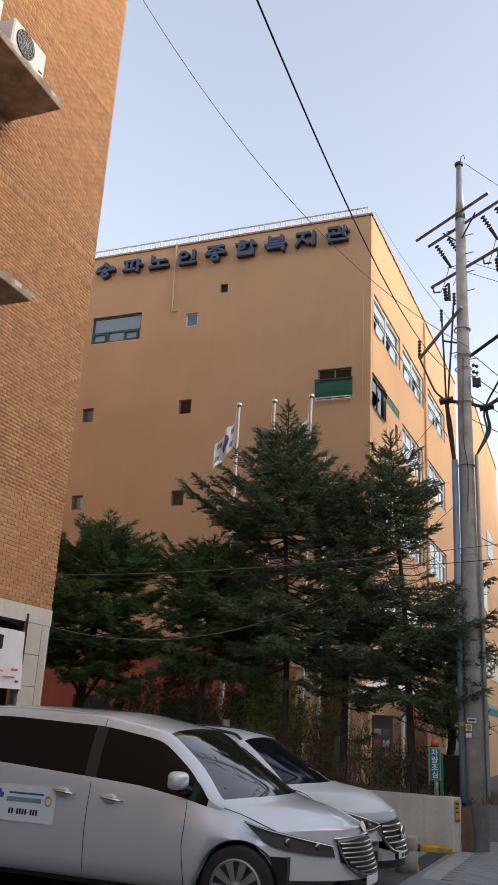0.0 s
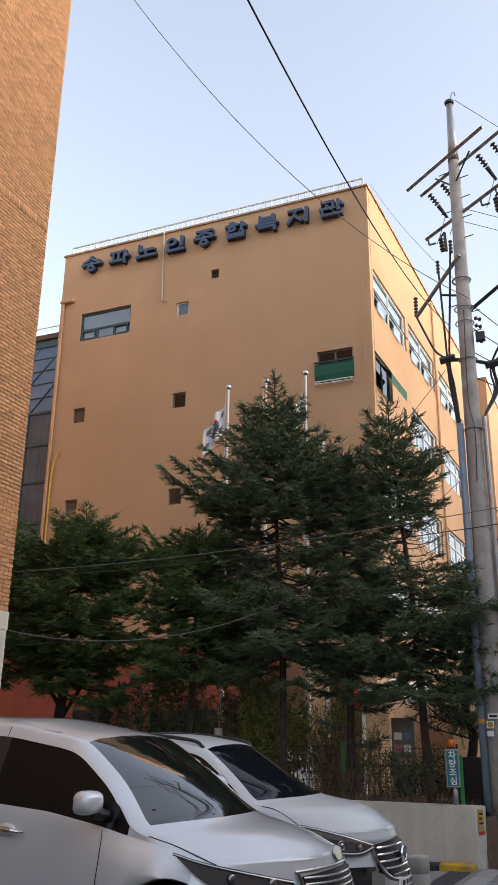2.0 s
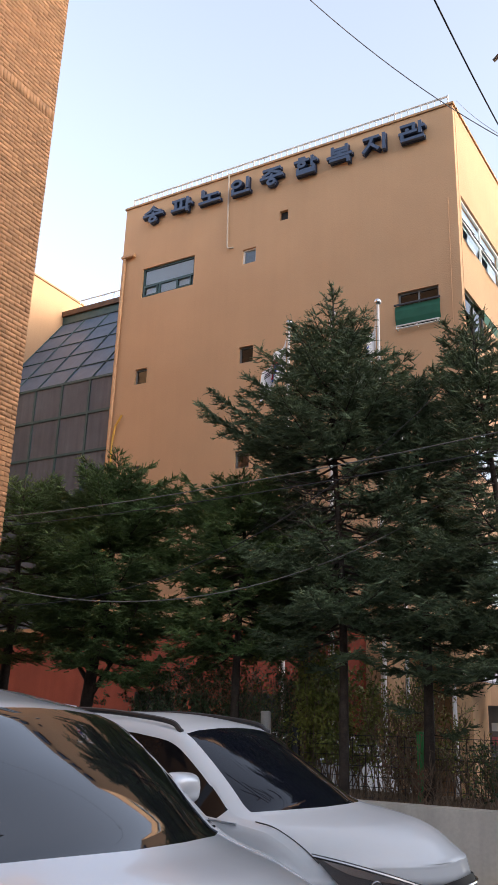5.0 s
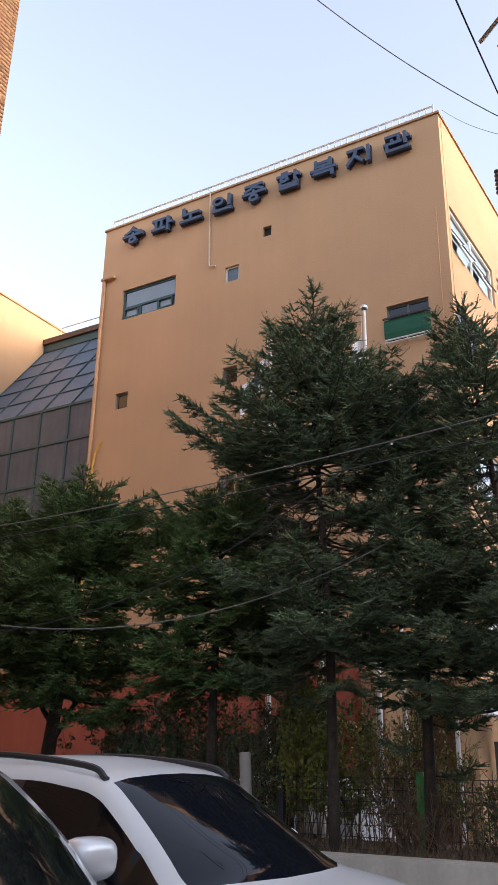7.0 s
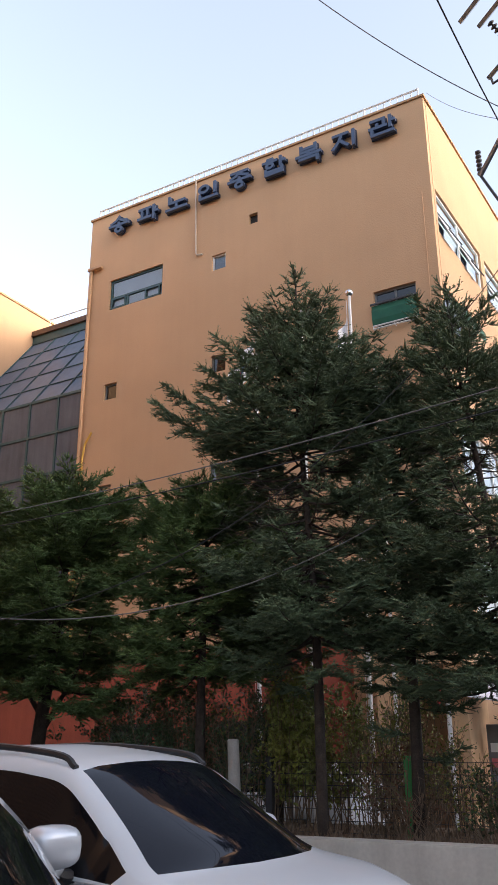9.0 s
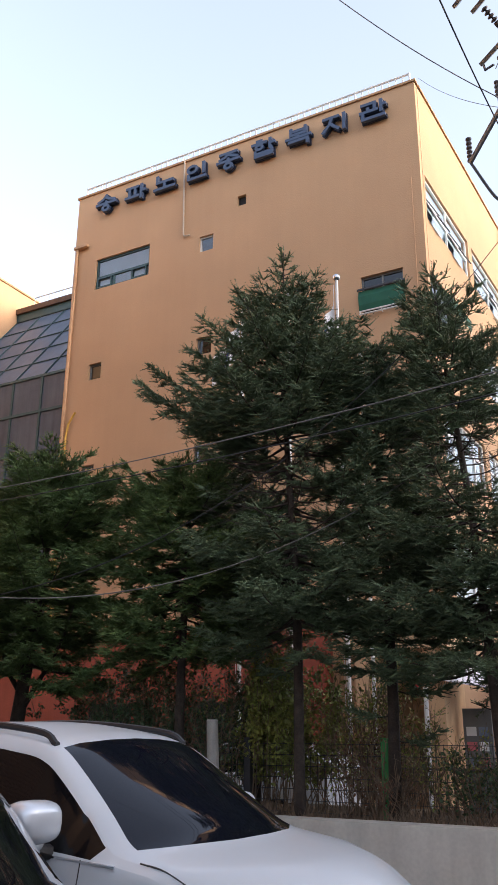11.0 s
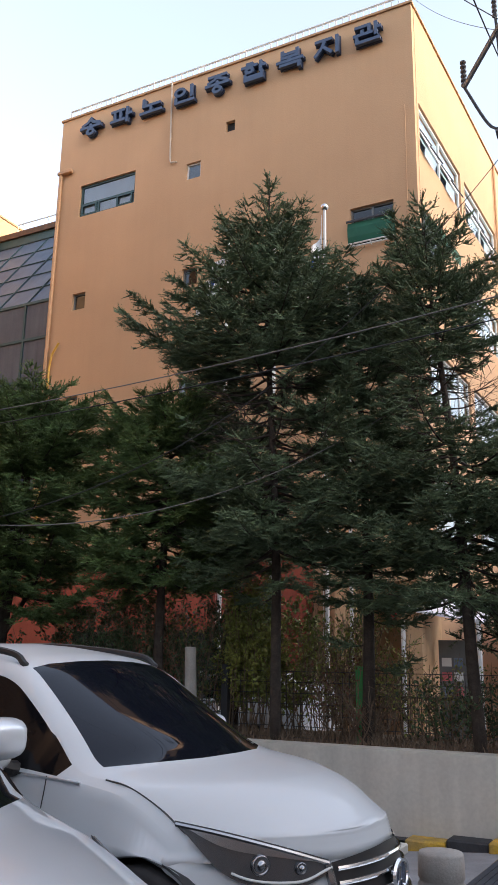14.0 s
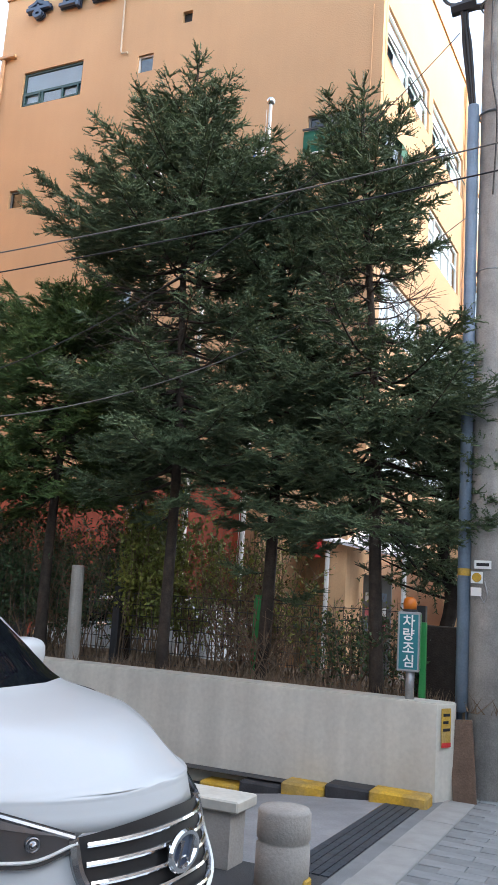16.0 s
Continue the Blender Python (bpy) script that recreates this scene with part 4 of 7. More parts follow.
def car_meshes(ob, p, paint):
    st, rows = car_body(p)
    n, m = len(rows), len(rows[0])
    groups = {}
    def where(i, j):
        x = (rows[i][j][0] + rows[i + 1][j][0]) / 2
        xs0 = (st[i] + st[i + 1]) / 2
        if 10 < j and p["header"] < xs0 < p["cowl"]:
            return "windscreen"
        if 7 <= j < 9 and p["rear_glass"] < x and xs0 < p["cowl"] - 0.04:
            for a, b in p["posts"]:
                if a < x < b:
                    return ("window_post", round(a, 2))
            return ("side_window", sum(x < a for a, b in p["posts"]))
        return "body"
    for s in (1, -1):
        for i in range(n - 1):
            for j in range(m - 1):
                k = where(i, j)
                k = k if k in ("body", "windscreen") else (k, s)
                q = [(rows[a][b][0], s * rows[a][b][1], rows[a][b][2]) for a, b in ((i, j), (i + 1, j), (i + 1, j + 1), (i, j + 1))]
                groups.setdefault(k, []).append(q)
    # closing faces at nose and tail
    for i, s in ((0, 1), (n - 1, -1)):
        for j in range(m - 1):
            a, b = rows[i][j], rows[i][j + 1]
            for c in range(12):
                f, g = -1 + c / 6, -1 + (c + 1) / 6
                def e(r, h):
                    y = r[1] * h
                    x0 = st[i]
                    if i == 0:
                        x0 = -p["bow"] * (abs(y) / p["half"]) ** p["pow"] - p["lean"] * max(0.0, r[2] - 0.5)
                    else:
                        x0 = st[i] + 0.25 * (abs(y) / p["half"]) ** 3
                    return (x0, y, r[2])
                groups["body"].append([e(a, f), e(a, g), e(b, g), e(b, f)])
    for k, qs in groups.items():
        bm = bmesh.new()
        for q in qs:
            bm.faces.new([bm.verts.new(v) for v in q])
        bmesh.ops.remove_doubles(bm, verts=bm.verts, dist=0.0015)
        bmesh.ops.dissolve_degenerate(bm, dist=0.001, edges=bm.edges)
        bmesh.ops.recalc_face_normals(bm, faces=bm.faces)
        name = k if isinstance(k, str) else k[0][0]
        part(name, bm, {"body": paint, "windscreen": p["glass"], "side_window": SIDEGLASS, "window_post": TRIM}[name], ob,
             {"windscreen": "dark tinted windscreen", "side_window": "dark tinted side glass"}.get(name, ""), smooth=True)


def strip(bm, upper, lower, n=16, thick=0.0, norm=(0, -1, 0)):
    """A curved band between two smooth lines."""
    a, b = crom(upper, n), crom(lower, n)
    for i in range(n):
        quad(bm, a[i], a[i + 1], b[i + 1], b[i])
    if thick:
        nv = np.array(norm) * thick
        for i in range(n):
            quad(bm, a[i] + nv, a[i + 1] + nv, a[i + 1], a[i])
            quad(bm, b[i], b[i + 1], b[i + 1] + nv, b[i] + nv)
    bmesh.ops.remove_doubles(bm, verts=bm.verts, dist=0.0008)
    return bm


def wheel(ob, x, y, r, s):
    bm = lathe(bmesh.new(), [(r * 0.66, -0.10), (r * 0.93, -0.105), (r, -0.07), (r, 0.07), (r * 0.93, 0.105), (r * 0.66, 0.10)], seg=36)
    rot = Matrix.Rotation(radians(90), 3, "X")
    bmesh.ops.rotate(bm, verts=bm.verts, matrix=rot)
    bmesh.ops.translate(bm, verts=bm.verts, vec=(x, y, r))
    wh = part("wheel", bm, RUBBER, ob, "black rubber tyre", smooth=True)
    bm = bmesh.new()
    for k in range(10):
        a = 2 * math.pi * k / 10
        c, sn = math.cos(a), math.sin(a)
        tx, tz = -sn, c
        r0, r1, w0, w1 = 0.06, r * 0.68, 0.020, 0.038
        quad(bm, (x + r0 * c + w0 * tx, y + s * 0.105, r + r0 * sn + w0 * tz), (x + r0 * c - w0 * tx, y + s * 0.105, r + r0 * sn - w0 * tz),
             (x + r1 * c - w1 * tx, y + s * 0.118, r + r1 * sn - w1 * tz), (x + r1 * c + w1 * tx, y + s * 0.118, r + r1 * sn + w1 * tz))
        quad(bm, (x + r0 * c - w0 * tx, y + s * 0.105, r + r0 * sn - w0 * tz), (x + r0 * c - w0 * tx, y + s * 0.06, r + r0 * sn - w0 * tz),
             (x + r1 * c - w1 * tx, y + s * 0.06, r + r1 * sn - w1 * tz), (x + r1 * c - w1 * tx, y + s * 0.118, r + r1 * sn - w1 * tz))
    tube(bm, [(x + r * 0.67 * math.cos(a * math.pi / 18), y + s * 0.108, r + r * 0.67 * math.sin(a * math.pi / 18)) for a in range(37)], 0.014, 6, False)
    lath = lathe(bm, [(0.065, 0.0), (0.06, 0.02), (0.03, 0.03)], (0, 0, 0), 16)
    hub = [v for v in bm.verts if v.co.length < 0.12]
    bmesh.ops.rotate(bm, verts=hub, matrix=Matrix.Rotation(radians(-90 * s), 3, "X"))
    bmesh.ops.translate(bm, verts=hub, vec=(x, y + s * 0.10, r))
    part("rim", bm, STEEL, wh, "silver spoked alloy rim")


def mirror_pod(ob, x, y, z, s, paint, k0=1.0):
    bm = bmesh.new()
    bmesh.ops.create_icosphere(bm, subdivisions=3, radius=1.0)
    for v in bm.verts:
        c = v.co
        k = lambda t, e: math.copysign(abs(t) ** e, t)
        v.co = Vector((0.105 * k0 * k(c.x, 0.75), 0.135 * k0 * k(c.y, 0.6), 0.092 * k0 * k(c.z, 0.65)))
        if v.co.x < -0.05:
            v.co.x = -0.05
    bmesh.ops.translate(bm, verts=bm.verts, vec=(x, y, z))
    pod = part("mirror", bm, paint, ob, smooth=True)
    bm = bmesh.new()
    tube(bm, [(x + 0.01, y - s * 0.06, z - 0.06), (x + 0.04, y - s * 0.14, z - 0.085), (x + 0.06, y - s * 0.24, z - 0.09)], [0.05, 0.04, 0.035], 8)
    part("mirror_arm", bm, TRIM, pod)


def car(name, p, paint, label, m):
    ob = thing(name, label, "car")
    car_meshes(ob, p, paint)
    half, L = p["half"], p["L"]
    bm = bmesh.new()
    box(bm, -L + 0.5, -0.55, -half * 0.86, half * 0.86, 0.22, 0.62)
    part("underbody", bm, TRIM, ob)
    for wx in p["wheels"]:
        for s in (1, -1):
            wheel(ob, wx, s * (half - 0.135), p["tyre"], s)
            bm = bmesh.new()
            R = p["arch"] + 0.005
            ring = [(wx + R * math.cos(a * math.pi / 16), p["wr_z"] + R * math.sin(a * math.pi / 16)) for a in range(17)]
            for (xa, za), (xb, zb) in zip(ring, ring[1:]):
                quad(bm, (xa, s * half * 0.93, za), (xb, s * half * 0.93, zb), (xb, s * half * 0.55, zb), (xa, s * half * 0.55, za))
            part("wheel_arch", bm, TRIM, ob)
    return ob


def seam(ob, pts, r=0.0035):
    part("panel_gap", T([tuple(q) for q in crom(pts, 14)], r, 4), TRIM, ob)


def surf(p, rows_cache, x, j, s, off=0.0):
    """A point on the flank at station x, ring j."""
    st, rows = rows_cache
    best = min(range(len(st)), key=lambda i: abs(rows[i][j][0] - x))
    q = rows[best][j]
    return np.array((q[0], s * (q[1] + off), q[2]))


VAN = dict(glass=CARGLASS, L=5.12, half=0.99, bow=0.95, pow=2.3, blend=2.0, lean=0.28, sill=0.27, mid=0.62, pillar=0.085, wheels=(-0.98, -4.04), arch=0.385, wr_z=0.34, tyre=0.345,
           cowl=-0.80, header=-1.78, rear_glass=-4.75, posts=((-2.60, -2.46), (-3.95, -3.86)),
           w=[(0, 0.90), (-0.3, 0.95), (-0.8, 0.985), (-1.4, 0.99), (-4.4, 0.99), (-5.12, 0.94)],
           zb=[(0, 0.80), (-0.25, 0.88), (-0.7, 0.955), (-1.2, 1.015), (-2.4, 1.10), (-3.4, 1.17), (-4.2, 1.22), (-5.12, 1.25)],
           wb=[(0, 0.82), (-0.4, 0.88), (-1.0, 0.93), (-1.6, 0.95), (-4.4, 0.95), (-5.12, 0.90)],
           ze=[(0, 0.81), (-0.25, 0.89), (-0.55, 0.96), (-0.80, 1.01), (-1.25, 1.30), (-1.78, 1.57), (-2.5, 1.69), (-3.6, 1.73), (-4.6, 1.70), (-5.0, 1.55), (-5.12, 1.35)],
           wr=[(0, 0.80), (-0.4, 0.86), (-0.8, 0.92), (-1.25, 0.84), (-1.78, 0.765), (-2.5, 0.74), (-4.6, 0.73), (-5.12, 0.78)],
           zr=[(0, 0.84), (-0.2, 0.93), (-0.55, 1.01), (-0.80, 1.06), (-1.25, 1.35), (-1.78, 1.64), (-2.5, 1.765), (-3.6, 1.79), (-4.6, 1.75), (-5.0, 1.60), (-5.12, 1.36)])
van = car("passenger_van", VAN, SILVER, "silver passenger van with a white door sticker, parked", None)
cache = car_body(VAN)
S = -1
# door gaps, handles, sticker and mirror on the side towards the street
for x in (-1.50, -2.53, -3.78):
    seam(van, [surf(VAN, cache, x + (0.03 if j < 2 else 0.0), j, S, 0.001) for j in (1, 3, 4, 5, 6)])
for x in (-2.53,):
    seam(van, [surf(VAN, cache, x, j, S, 0.001) for j in (9, 10)])
for x0 in (-2.72, -2.20):
    a = surf(VAN, cache, x0, 5, S)
    b = surf(VAN, cache, x0 - 0.18, 5, S)
    z = 0.975 if x0 > -2.5 else 1.0
    yb = -0.985
    cup = bmesh.new()
    bmesh.ops.create_icosphere(cup, subdivisions=3, radius=1.0)
    for v in cup.verts:
        v.co = Vector((x0 - 0.08 + 0.075 * v.co.x, yb + 0.014 * v.co.y, z + 0.045 * v.co.z))
    hd = part("handle_cup", cup, SILVER, van, smooth=True)
    part("handle", T([(x0 - 0.18, yb - 0.015, z + 0.012), (x0 - 0.15, yb - 0.032, z + 0.012), (x0 - 0.02, yb - 0.034, z + 0.0), (x0 + 0.04, yb - 0.018, z - 0.008)], [0.012, 0.016, 0.016, 0.011], 8), CHROME, hd, "chrome door handle")
    part("handle_trim", T([(x0 + 0.05, yb - 0.010, z - 0.008), (x0 + 0.075, yb - 0.008, z - 0.01)], 0.011, 8), CHROME, hd)
stk = bmesh.new()
sx0, sx1, sz0, sz1 = -3.57, -2.86, 0.70, 1.03
for i in range(8):
    xa, xb = sx0 + (sx1 - sx0) * i / 8, sx0 + (sx1 - sx0) * (i + 1) / 8
    quad(stk, (xa, -0.998, sz0), (xb, -0.998, sz0), (xb, -0.985, sz1), (xa, -0.985, sz1))
stp = part("door_sticker", stk, STICKER, van, "white rectangular door sticker")


def stbar(x0, x1, z0, z1, m):
    bm = bmesh.new()
    yy = lambda z: -1.001 + 0.013 * (z - sz0) / (sz1 - sz0)
    quad(bm, (x0, yy(z0), z0), (x1, yy(z0), z0), (x1, yy(z1), z1), (x0, yy(z1), z1))
    part("print_bar", bm, m, stp)


x = -3.38
for k in range(11):
    if k not in (2, 7):
        stbar(x, x + 0.022, 0.765, 0.815, INK)
    else:
        stbar(x, x + 0.018, 0.785, 0.792, INK)
    x += 0.031
stbar(-3.40, -3.00, 0.945, 0.962, FLAGBLUE)
stbar(-3.42, -3.02, 0.875, 0.915, BLUEPIPE)
stbar(-3.53, -3.49, 0.93, 0.98, FLAGBLUE)
stbar(-3.50, -3.46, 0.90, 0.95, FLAGBLUE)
ringm = bmesh.new()
tube(ringm, [(-2.94 + 0.033 * math.cos(a * math.pi / 12), -0.994, 0.90 + 0.042 * math.sin(a * math.pi / 12)) for a in range(25)], 0.007, 4, False)
part("round_mark", ringm, YELLOWPIPE, stp)
mirror_pod(van, -1.54, -1.09, 1.19, S, SILVER, 0.86)
mirror_pod(van, -1.60, 1.10, 1.205, 1, SILVER)
roofjoin = [surf(VAN, cache, x, 11, S, 0.0) + np.array((0, 0, 0.008)) for x in (-2.1, -2.9, -3.8, -4.7)]
part("roof_channel", T([tuple(q) for q in crom(roofjoin, 16)], 0.010, 6), SILVER, van)
roofjoin = [surf(VAN, cache, x, 11, 1, 0.0) + np.array((0, 0, 0.008)) for x in (-2.1, -2.9, -3.8, -4.7)]
part("roof_channel", T([tuple(q) for q in crom(roofjoin, 16)], 0.010, 6), SILVER, van)


def nose_x(p, y, z=0.5):
    return -p["bow"] * (abs(y) / p["half"]) ** p["pow"] - p["lean"] * max(0.0, z - 0.5)


def front_panel(ob, name, p, y0, y1, zlo, zhi, off, m, n=14, parent=None, label=""):
    bm = bmesh.new()
    for i in range(n):
        ya, yb = y0 + (y1 - y0) * i / n, y0 + (y1 - y0) * (i + 1) / n
        quad(bm, (nose_x(p, ya, zlo(ya)) + off, ya, zlo(ya)), (nose_x(p, yb, zlo(yb)) + off, yb, zlo(yb)), (nose_x(p, yb, zhi(yb)) + off, yb, zhi(yb)), (nose_x(p, ya, zhi(ya)) + off, ya, zhi(ya)))
    bmesh.ops.remove_doubles(bm, verts=bm.verts, dist=0.0005)
    return part(name, bm, m, parent or ob, label, smooth=True)


def front_bar(ob, p, y0, y1, z, off, r, m, name="grille_bar", curve=0.0, n=16):
    pts = []
    for i in range(n + 1):
        y = y0 + (y1 - y0) * i / n
        f = (i / n * 2 - 1) ** 2
        pts.append((nose_x(p, y, z) + off, y, z + curve * f))
    return part(name, T(pts, r, 6), m, ob)


# van front: grille, lamps, bumper opening
vg = front_panel(van, "grille", VAN, -0.46, 0.46, lambda y: 0.46 + 0.12 * (abs(y) / 0.46) ** 2, lambda y: 0.765 - 0.03 * (y / 0.46) ** 2, 0.012, TRIM, label="black grille with chrome bars")
for k in range(7):
    z = 0.50 + k * 0.038
    yy = 0.30 + 0.14 * min(1, k / 3)
    front_bar(vg, VAN, -yy, yy, z, 0.022, 0.009, GREYCHROME)
rim = [(nose_x(VAN, y, z) + 0.024, y, z) for y, z in ((-0.47, 0.765), (-0.42, 0.56), (-0.30, 0.47), (0, 0.445), (0.30, 0.47), (0.42, 0.56), (0.47, 0.765))]
part("grille_rim", T([tuple(q) for q in crom(rim, 36)], 0.012, 6), GREYCHROME, vg)
front_bar(vg, VAN, -0.47, 0.47, 0.785, 0.010, 0.010, GREYCHROME, "grille_rim", -0.02)
for s in (1, -1):
    up = [(nose_x(VAN, y, z) + 0.018, s * (y + 0.012), z) for y, z in ((0.50, 0.72), (0.70, 0.78), (0.85, 0.84), (0.94, 0.90))]
    lo = [(nose_x(VAN, y, z) + 0.018, s * (y + 0.012), z) for y, z in ((0.50, 0.62), (0.70, 0.65), (0.85, 0.71), (0.94, 0.89))]
    hl = part("headlamp", strip(bmesh.new(), up, lo, 20), LAMPDARK, van, "clear headlamp with chrome bowls", smooth=True)
    part("lamp_edge", T([tuple(q) for q in crom([tuple(np.array(v) + np.array((0.008, s * 0.006, -0.012))) for v in up], 20)], 0.008, 6), GREYCHROME, hl)
    for y, z, r in ((0.60, 0.705, 0.04), (0.76, 0.735, 0.045)):
        bm = lathe(bmesh.new(), [(r, 0), (r * 0.9, 0.02), (r * 0.6, 0.03)], seg=16)
        bmesh.ops.rotate(bm, verts=bm.verts, matrix=Matrix.Rotation(radians(90), 3, "Y"))
        bmesh.ops.rotate(bm, verts=bm.verts, matrix=Matrix.Rotation(radians(s * 30), 3, "Z"))
        bmesh.ops.translate(bm, verts=bm.verts, vec=(nose_x(VAN, y, z) + 0.0, s * y, z))
        part("lamp_bowl", bm, GREYCHROME, hl, smooth=True)
    # bonnet shut line
    seam(van, [tuple(surf(VAN, cache, x, 10, s) + np.array((0, 0, 0.002))) for x in (-0.45, -0.7, -0.95, -1.15)], 0.004)
front_panel(van, "bumper_opening", VAN, -0.62, 0.62, lambda y: 0.30, lambda y: 0.40, 0.012, TRIM)
front_panel(van, "number_plate", VAN, -0.22, 0.22, lambda y: 0.38, lambda y: 0.46, 0.034, WHITEPRINT)
bd = lathe(bmesh.new(), [(0.055, 0.0), (0.05, 0.008)], seg=20)
bmesh.ops.rotate(bd, verts=bd.verts, matrix=Matrix.Rotation(radians(70), 3, "Y"))
bmesh.ops.scale(bd, verts=bd.verts, vec=(1, 1.5, 1))
bmesh.ops.translate(bd, verts=bd.verts, vec=(-0.09, 0, 0.845))
part("badge", bd, GREYCHROME, van)
wip = T([(-1.16, 0.72, 1.08), (-1.14, 0.2, 1.185), (-1.17, -0.2, 1.20)], 0.011, 5)
part("wiper", wip, TRIM, van)
part("wiper", T([(-0.98, 0.1, 1.11), (-1.08, -0.4, 1.13), (-1.22, -0.74, 1.13)], 0.011, 5), TRIM, van)
van.matrix_world = Matrix.Translation((-2.53, 8.44, ground_z(8.4) + 0.0)) @ pose(0, 0, 0, 0, 0, 0)

SUV = dict(glass=DARKGLASS, L=4.70, half=0.94, bow=0.92, pow=2.4, blend=2.0, lean=0.30, sill=0.27, mid=0.66, pillar=0.075, wheels=(-0.93, -3.63), arch=0.405, wr_z=0.36, tyre=0.365,
           cowl=-0.92, header=-1.82, rear_glass=-4.10, posts=((-2.52, -2.40), (-3.48, -3.40)),
           w=[(0, 0.86), (-0.3, 0.90), (-0.8, 0.935), (-1.4, 0.94), (-4.0, 0.94), (-4.7, 0.88)],
           zb=[(0, 0.80), (-0.15, 0.93), (-0.4, 1.015), (-0.9, 1.07), (-2.0, 1.10), (-3.4, 1.18), (-4.1, 1.24), (-4.7, 1.22)],
           wb=[(0, 0.81), (-0.4, 0.875), (-1.0, 0.90), (-1.6, 0.905), (-4.0, 0.90), (-4.7, 0.84)],
           ze=[(0, 0.82), (-0.15, 0.955), (-0.4, 1.04), (-0.92, 1.10), (-1.37, 1.335), (-1.82, 1.57), (-2.3, 1.64), (-3.4, 1.63), (-4.1, 1.54), (-4.5, 1.40), (-4.7, 1.25)],
           wr=[(0, 0.78), (-0.4, 0.84), (-0.92, 0.85), (-1.37, 0.77), (-1.82, 0.69), (-2.3, 0.67), (-4.1, 0.66), (-4.7, 0.72)],
           zr=[(0, 0.84), (-0.08, 0.935), (-0.25, 1.02), (-0.5, 1.075), (-0.92, 1.135), (-1.37, 1.375), (-1.82, 1.635), (-2.3, 1.71), (-3.4, 1.71), (-4.1, 1.61), (-4.5, 1.44), (-4.7, 1.26)])
suv = car("sport_utility_car", SUV, WHITECAR, "white sport utility car with roof rails, parked", None)
cache = car_body(SUV)
for s in (1, -1):
    rail = [surf(SUV, cache, x, 11, s, 0.0) + np.array((0, s * 0.02, d)) for x, d in ((-1.86, 0.0), (-2.05, 0.035), (-2.8, 0.055), (-3.6, 0.05), (-4.0, 0.0))]
    part("roof_rail", T([tuple(q) for q in crom(rail, 24)], 0.019, 8), TRIM, suv, "black roof rail")
    mirror_pod(suv, -1.70, s * 1.07, 1.18, s, WHITECAR)
    for x in (-1.45, -2.46, -3.45):
        seam(suv, [surf(SUV, cache, x, j, s, 0.001) for j in (1, 3, 4, 5, 6)])
    for x in (-2.25, -3.2):
        part("door_handle", T([(x - 0.1, s * 0.945, 0.98), (x, s * 0.958, 0.985), (x + 0.1, s * 0.945, 0.975)], 0.014, 6), WHITECAR, suv)
    belt = [surf(SUV, cache, x, 6, s, 0.006) for x in (-1.25, -2.2, -3.2, -4.1)]
    part("belt_trim", T([tuple(q) for q in crom(belt, 16)], 0.008, 5), CHROME, suv)
    # headlamp swept back along the wing
    up = [(nose_x(SUV, y, z), s * y, z) for y, z in ((0.42, 0.765), (0.58, 0.832), (0.72, 0.892), (0.815, 0.930))]
    lo = [(nose_x(SUV, y, z), s * y, z) for y, z in ((0.42, 0.715), (0.56, 0.665), (0.72, 0.705), (0.815, 0.920))]
    lift = np.array((0.020, s * 0.016, 0))
    up = [tuple(np.array(v) + lift) for v in up]
    lo = [tuple(np.array(v) + lift) for v in lo]
    hl = part("headlamp", strip(bmesh.new(), up, lo, 24), LAMPDARK, suv, "clear swept headlamp with round projector", smooth=True)
    part("lamp_edge", T([tuple(np.array(q) + np.array((0.004, s * 0.004, -0.014))) for q in crom(up, 24)], 0.010, 6), GREYCHROME, hl)
    band = [tuple(np.array(a) * (1 - k) + np.array(b) * k + np.array((0.006, s * 0.005, 0))) for a, b, k in zip(up, lo, (0.25, 0.30, 0.36, 0.5))]
    part("reflector", strip(bmesh.new(), [tuple(np.array(v) + np.array((0.006, s * 0.005, -0.010))) for v in up], band, 24), GREYCHROME, hl, "grey reflector band", smooth=True)
    part("lamp_strip", T([tuple(np.array(q) + np.array((0.004, s * 0.004, 0.022))) for q in crom(lo, 24)][:17], 0.006, 6), WHITEMETAL, hl)
    for x, y, z, r in ((nose_x(SUV, 0.645, 0.755), 0.64, 0.755, 0.044), (nose_x(SUV, 0.53, 0.74), 0.53, 0.74, 0.026)):
        bm = lathe(bmesh.new(), [(r, 0), (r * 0.96, 0.018), (r * 0.75, 0.020), (r * 0.70, 0.008), (r * 0.4, 0.03), (r * 0.1, 0.036)], seg=22)
        bmesh.ops.rotate(bm, verts=bm.verts, matrix=Matrix.Rotation(radians(90), 3, "Y"))
        bmesh.ops.rotate(bm, verts=bm.verts, matrix=Matrix.Rotation(radians(s * 42), 3, "Z"))
        bmesh.ops.translate(bm, verts=bm.verts, vec=(x + 0.022, s * (y + 0.015), z))
        part("projector", bm, GREYCHROME, hl, smooth=True)
    seam(suv, [tuple(surf(SUV, cache, x, 10, s) + np.array((0, 0, 0.002))) for x in (-0.72, -0.85, -1.0, -1.15)], 0.004)
    fog = front_panel(suv, "fog_lamp_recess", SUV, s * 0.50, s * 0.70, lambda y: 0.36, lambda y: 0.47, 0.012, TRIM)
g = front_panel(suv, "grille", SUV, -0.43, 0.43, lambda y: 0.46 + 0.10 * (abs(y) / 0.43) ** 2, lambda y: 0.785 - 0.04 * (y / 0.43) ** 2, 0.012, TRIM, label="dark hexagonal grille with chrome bars")
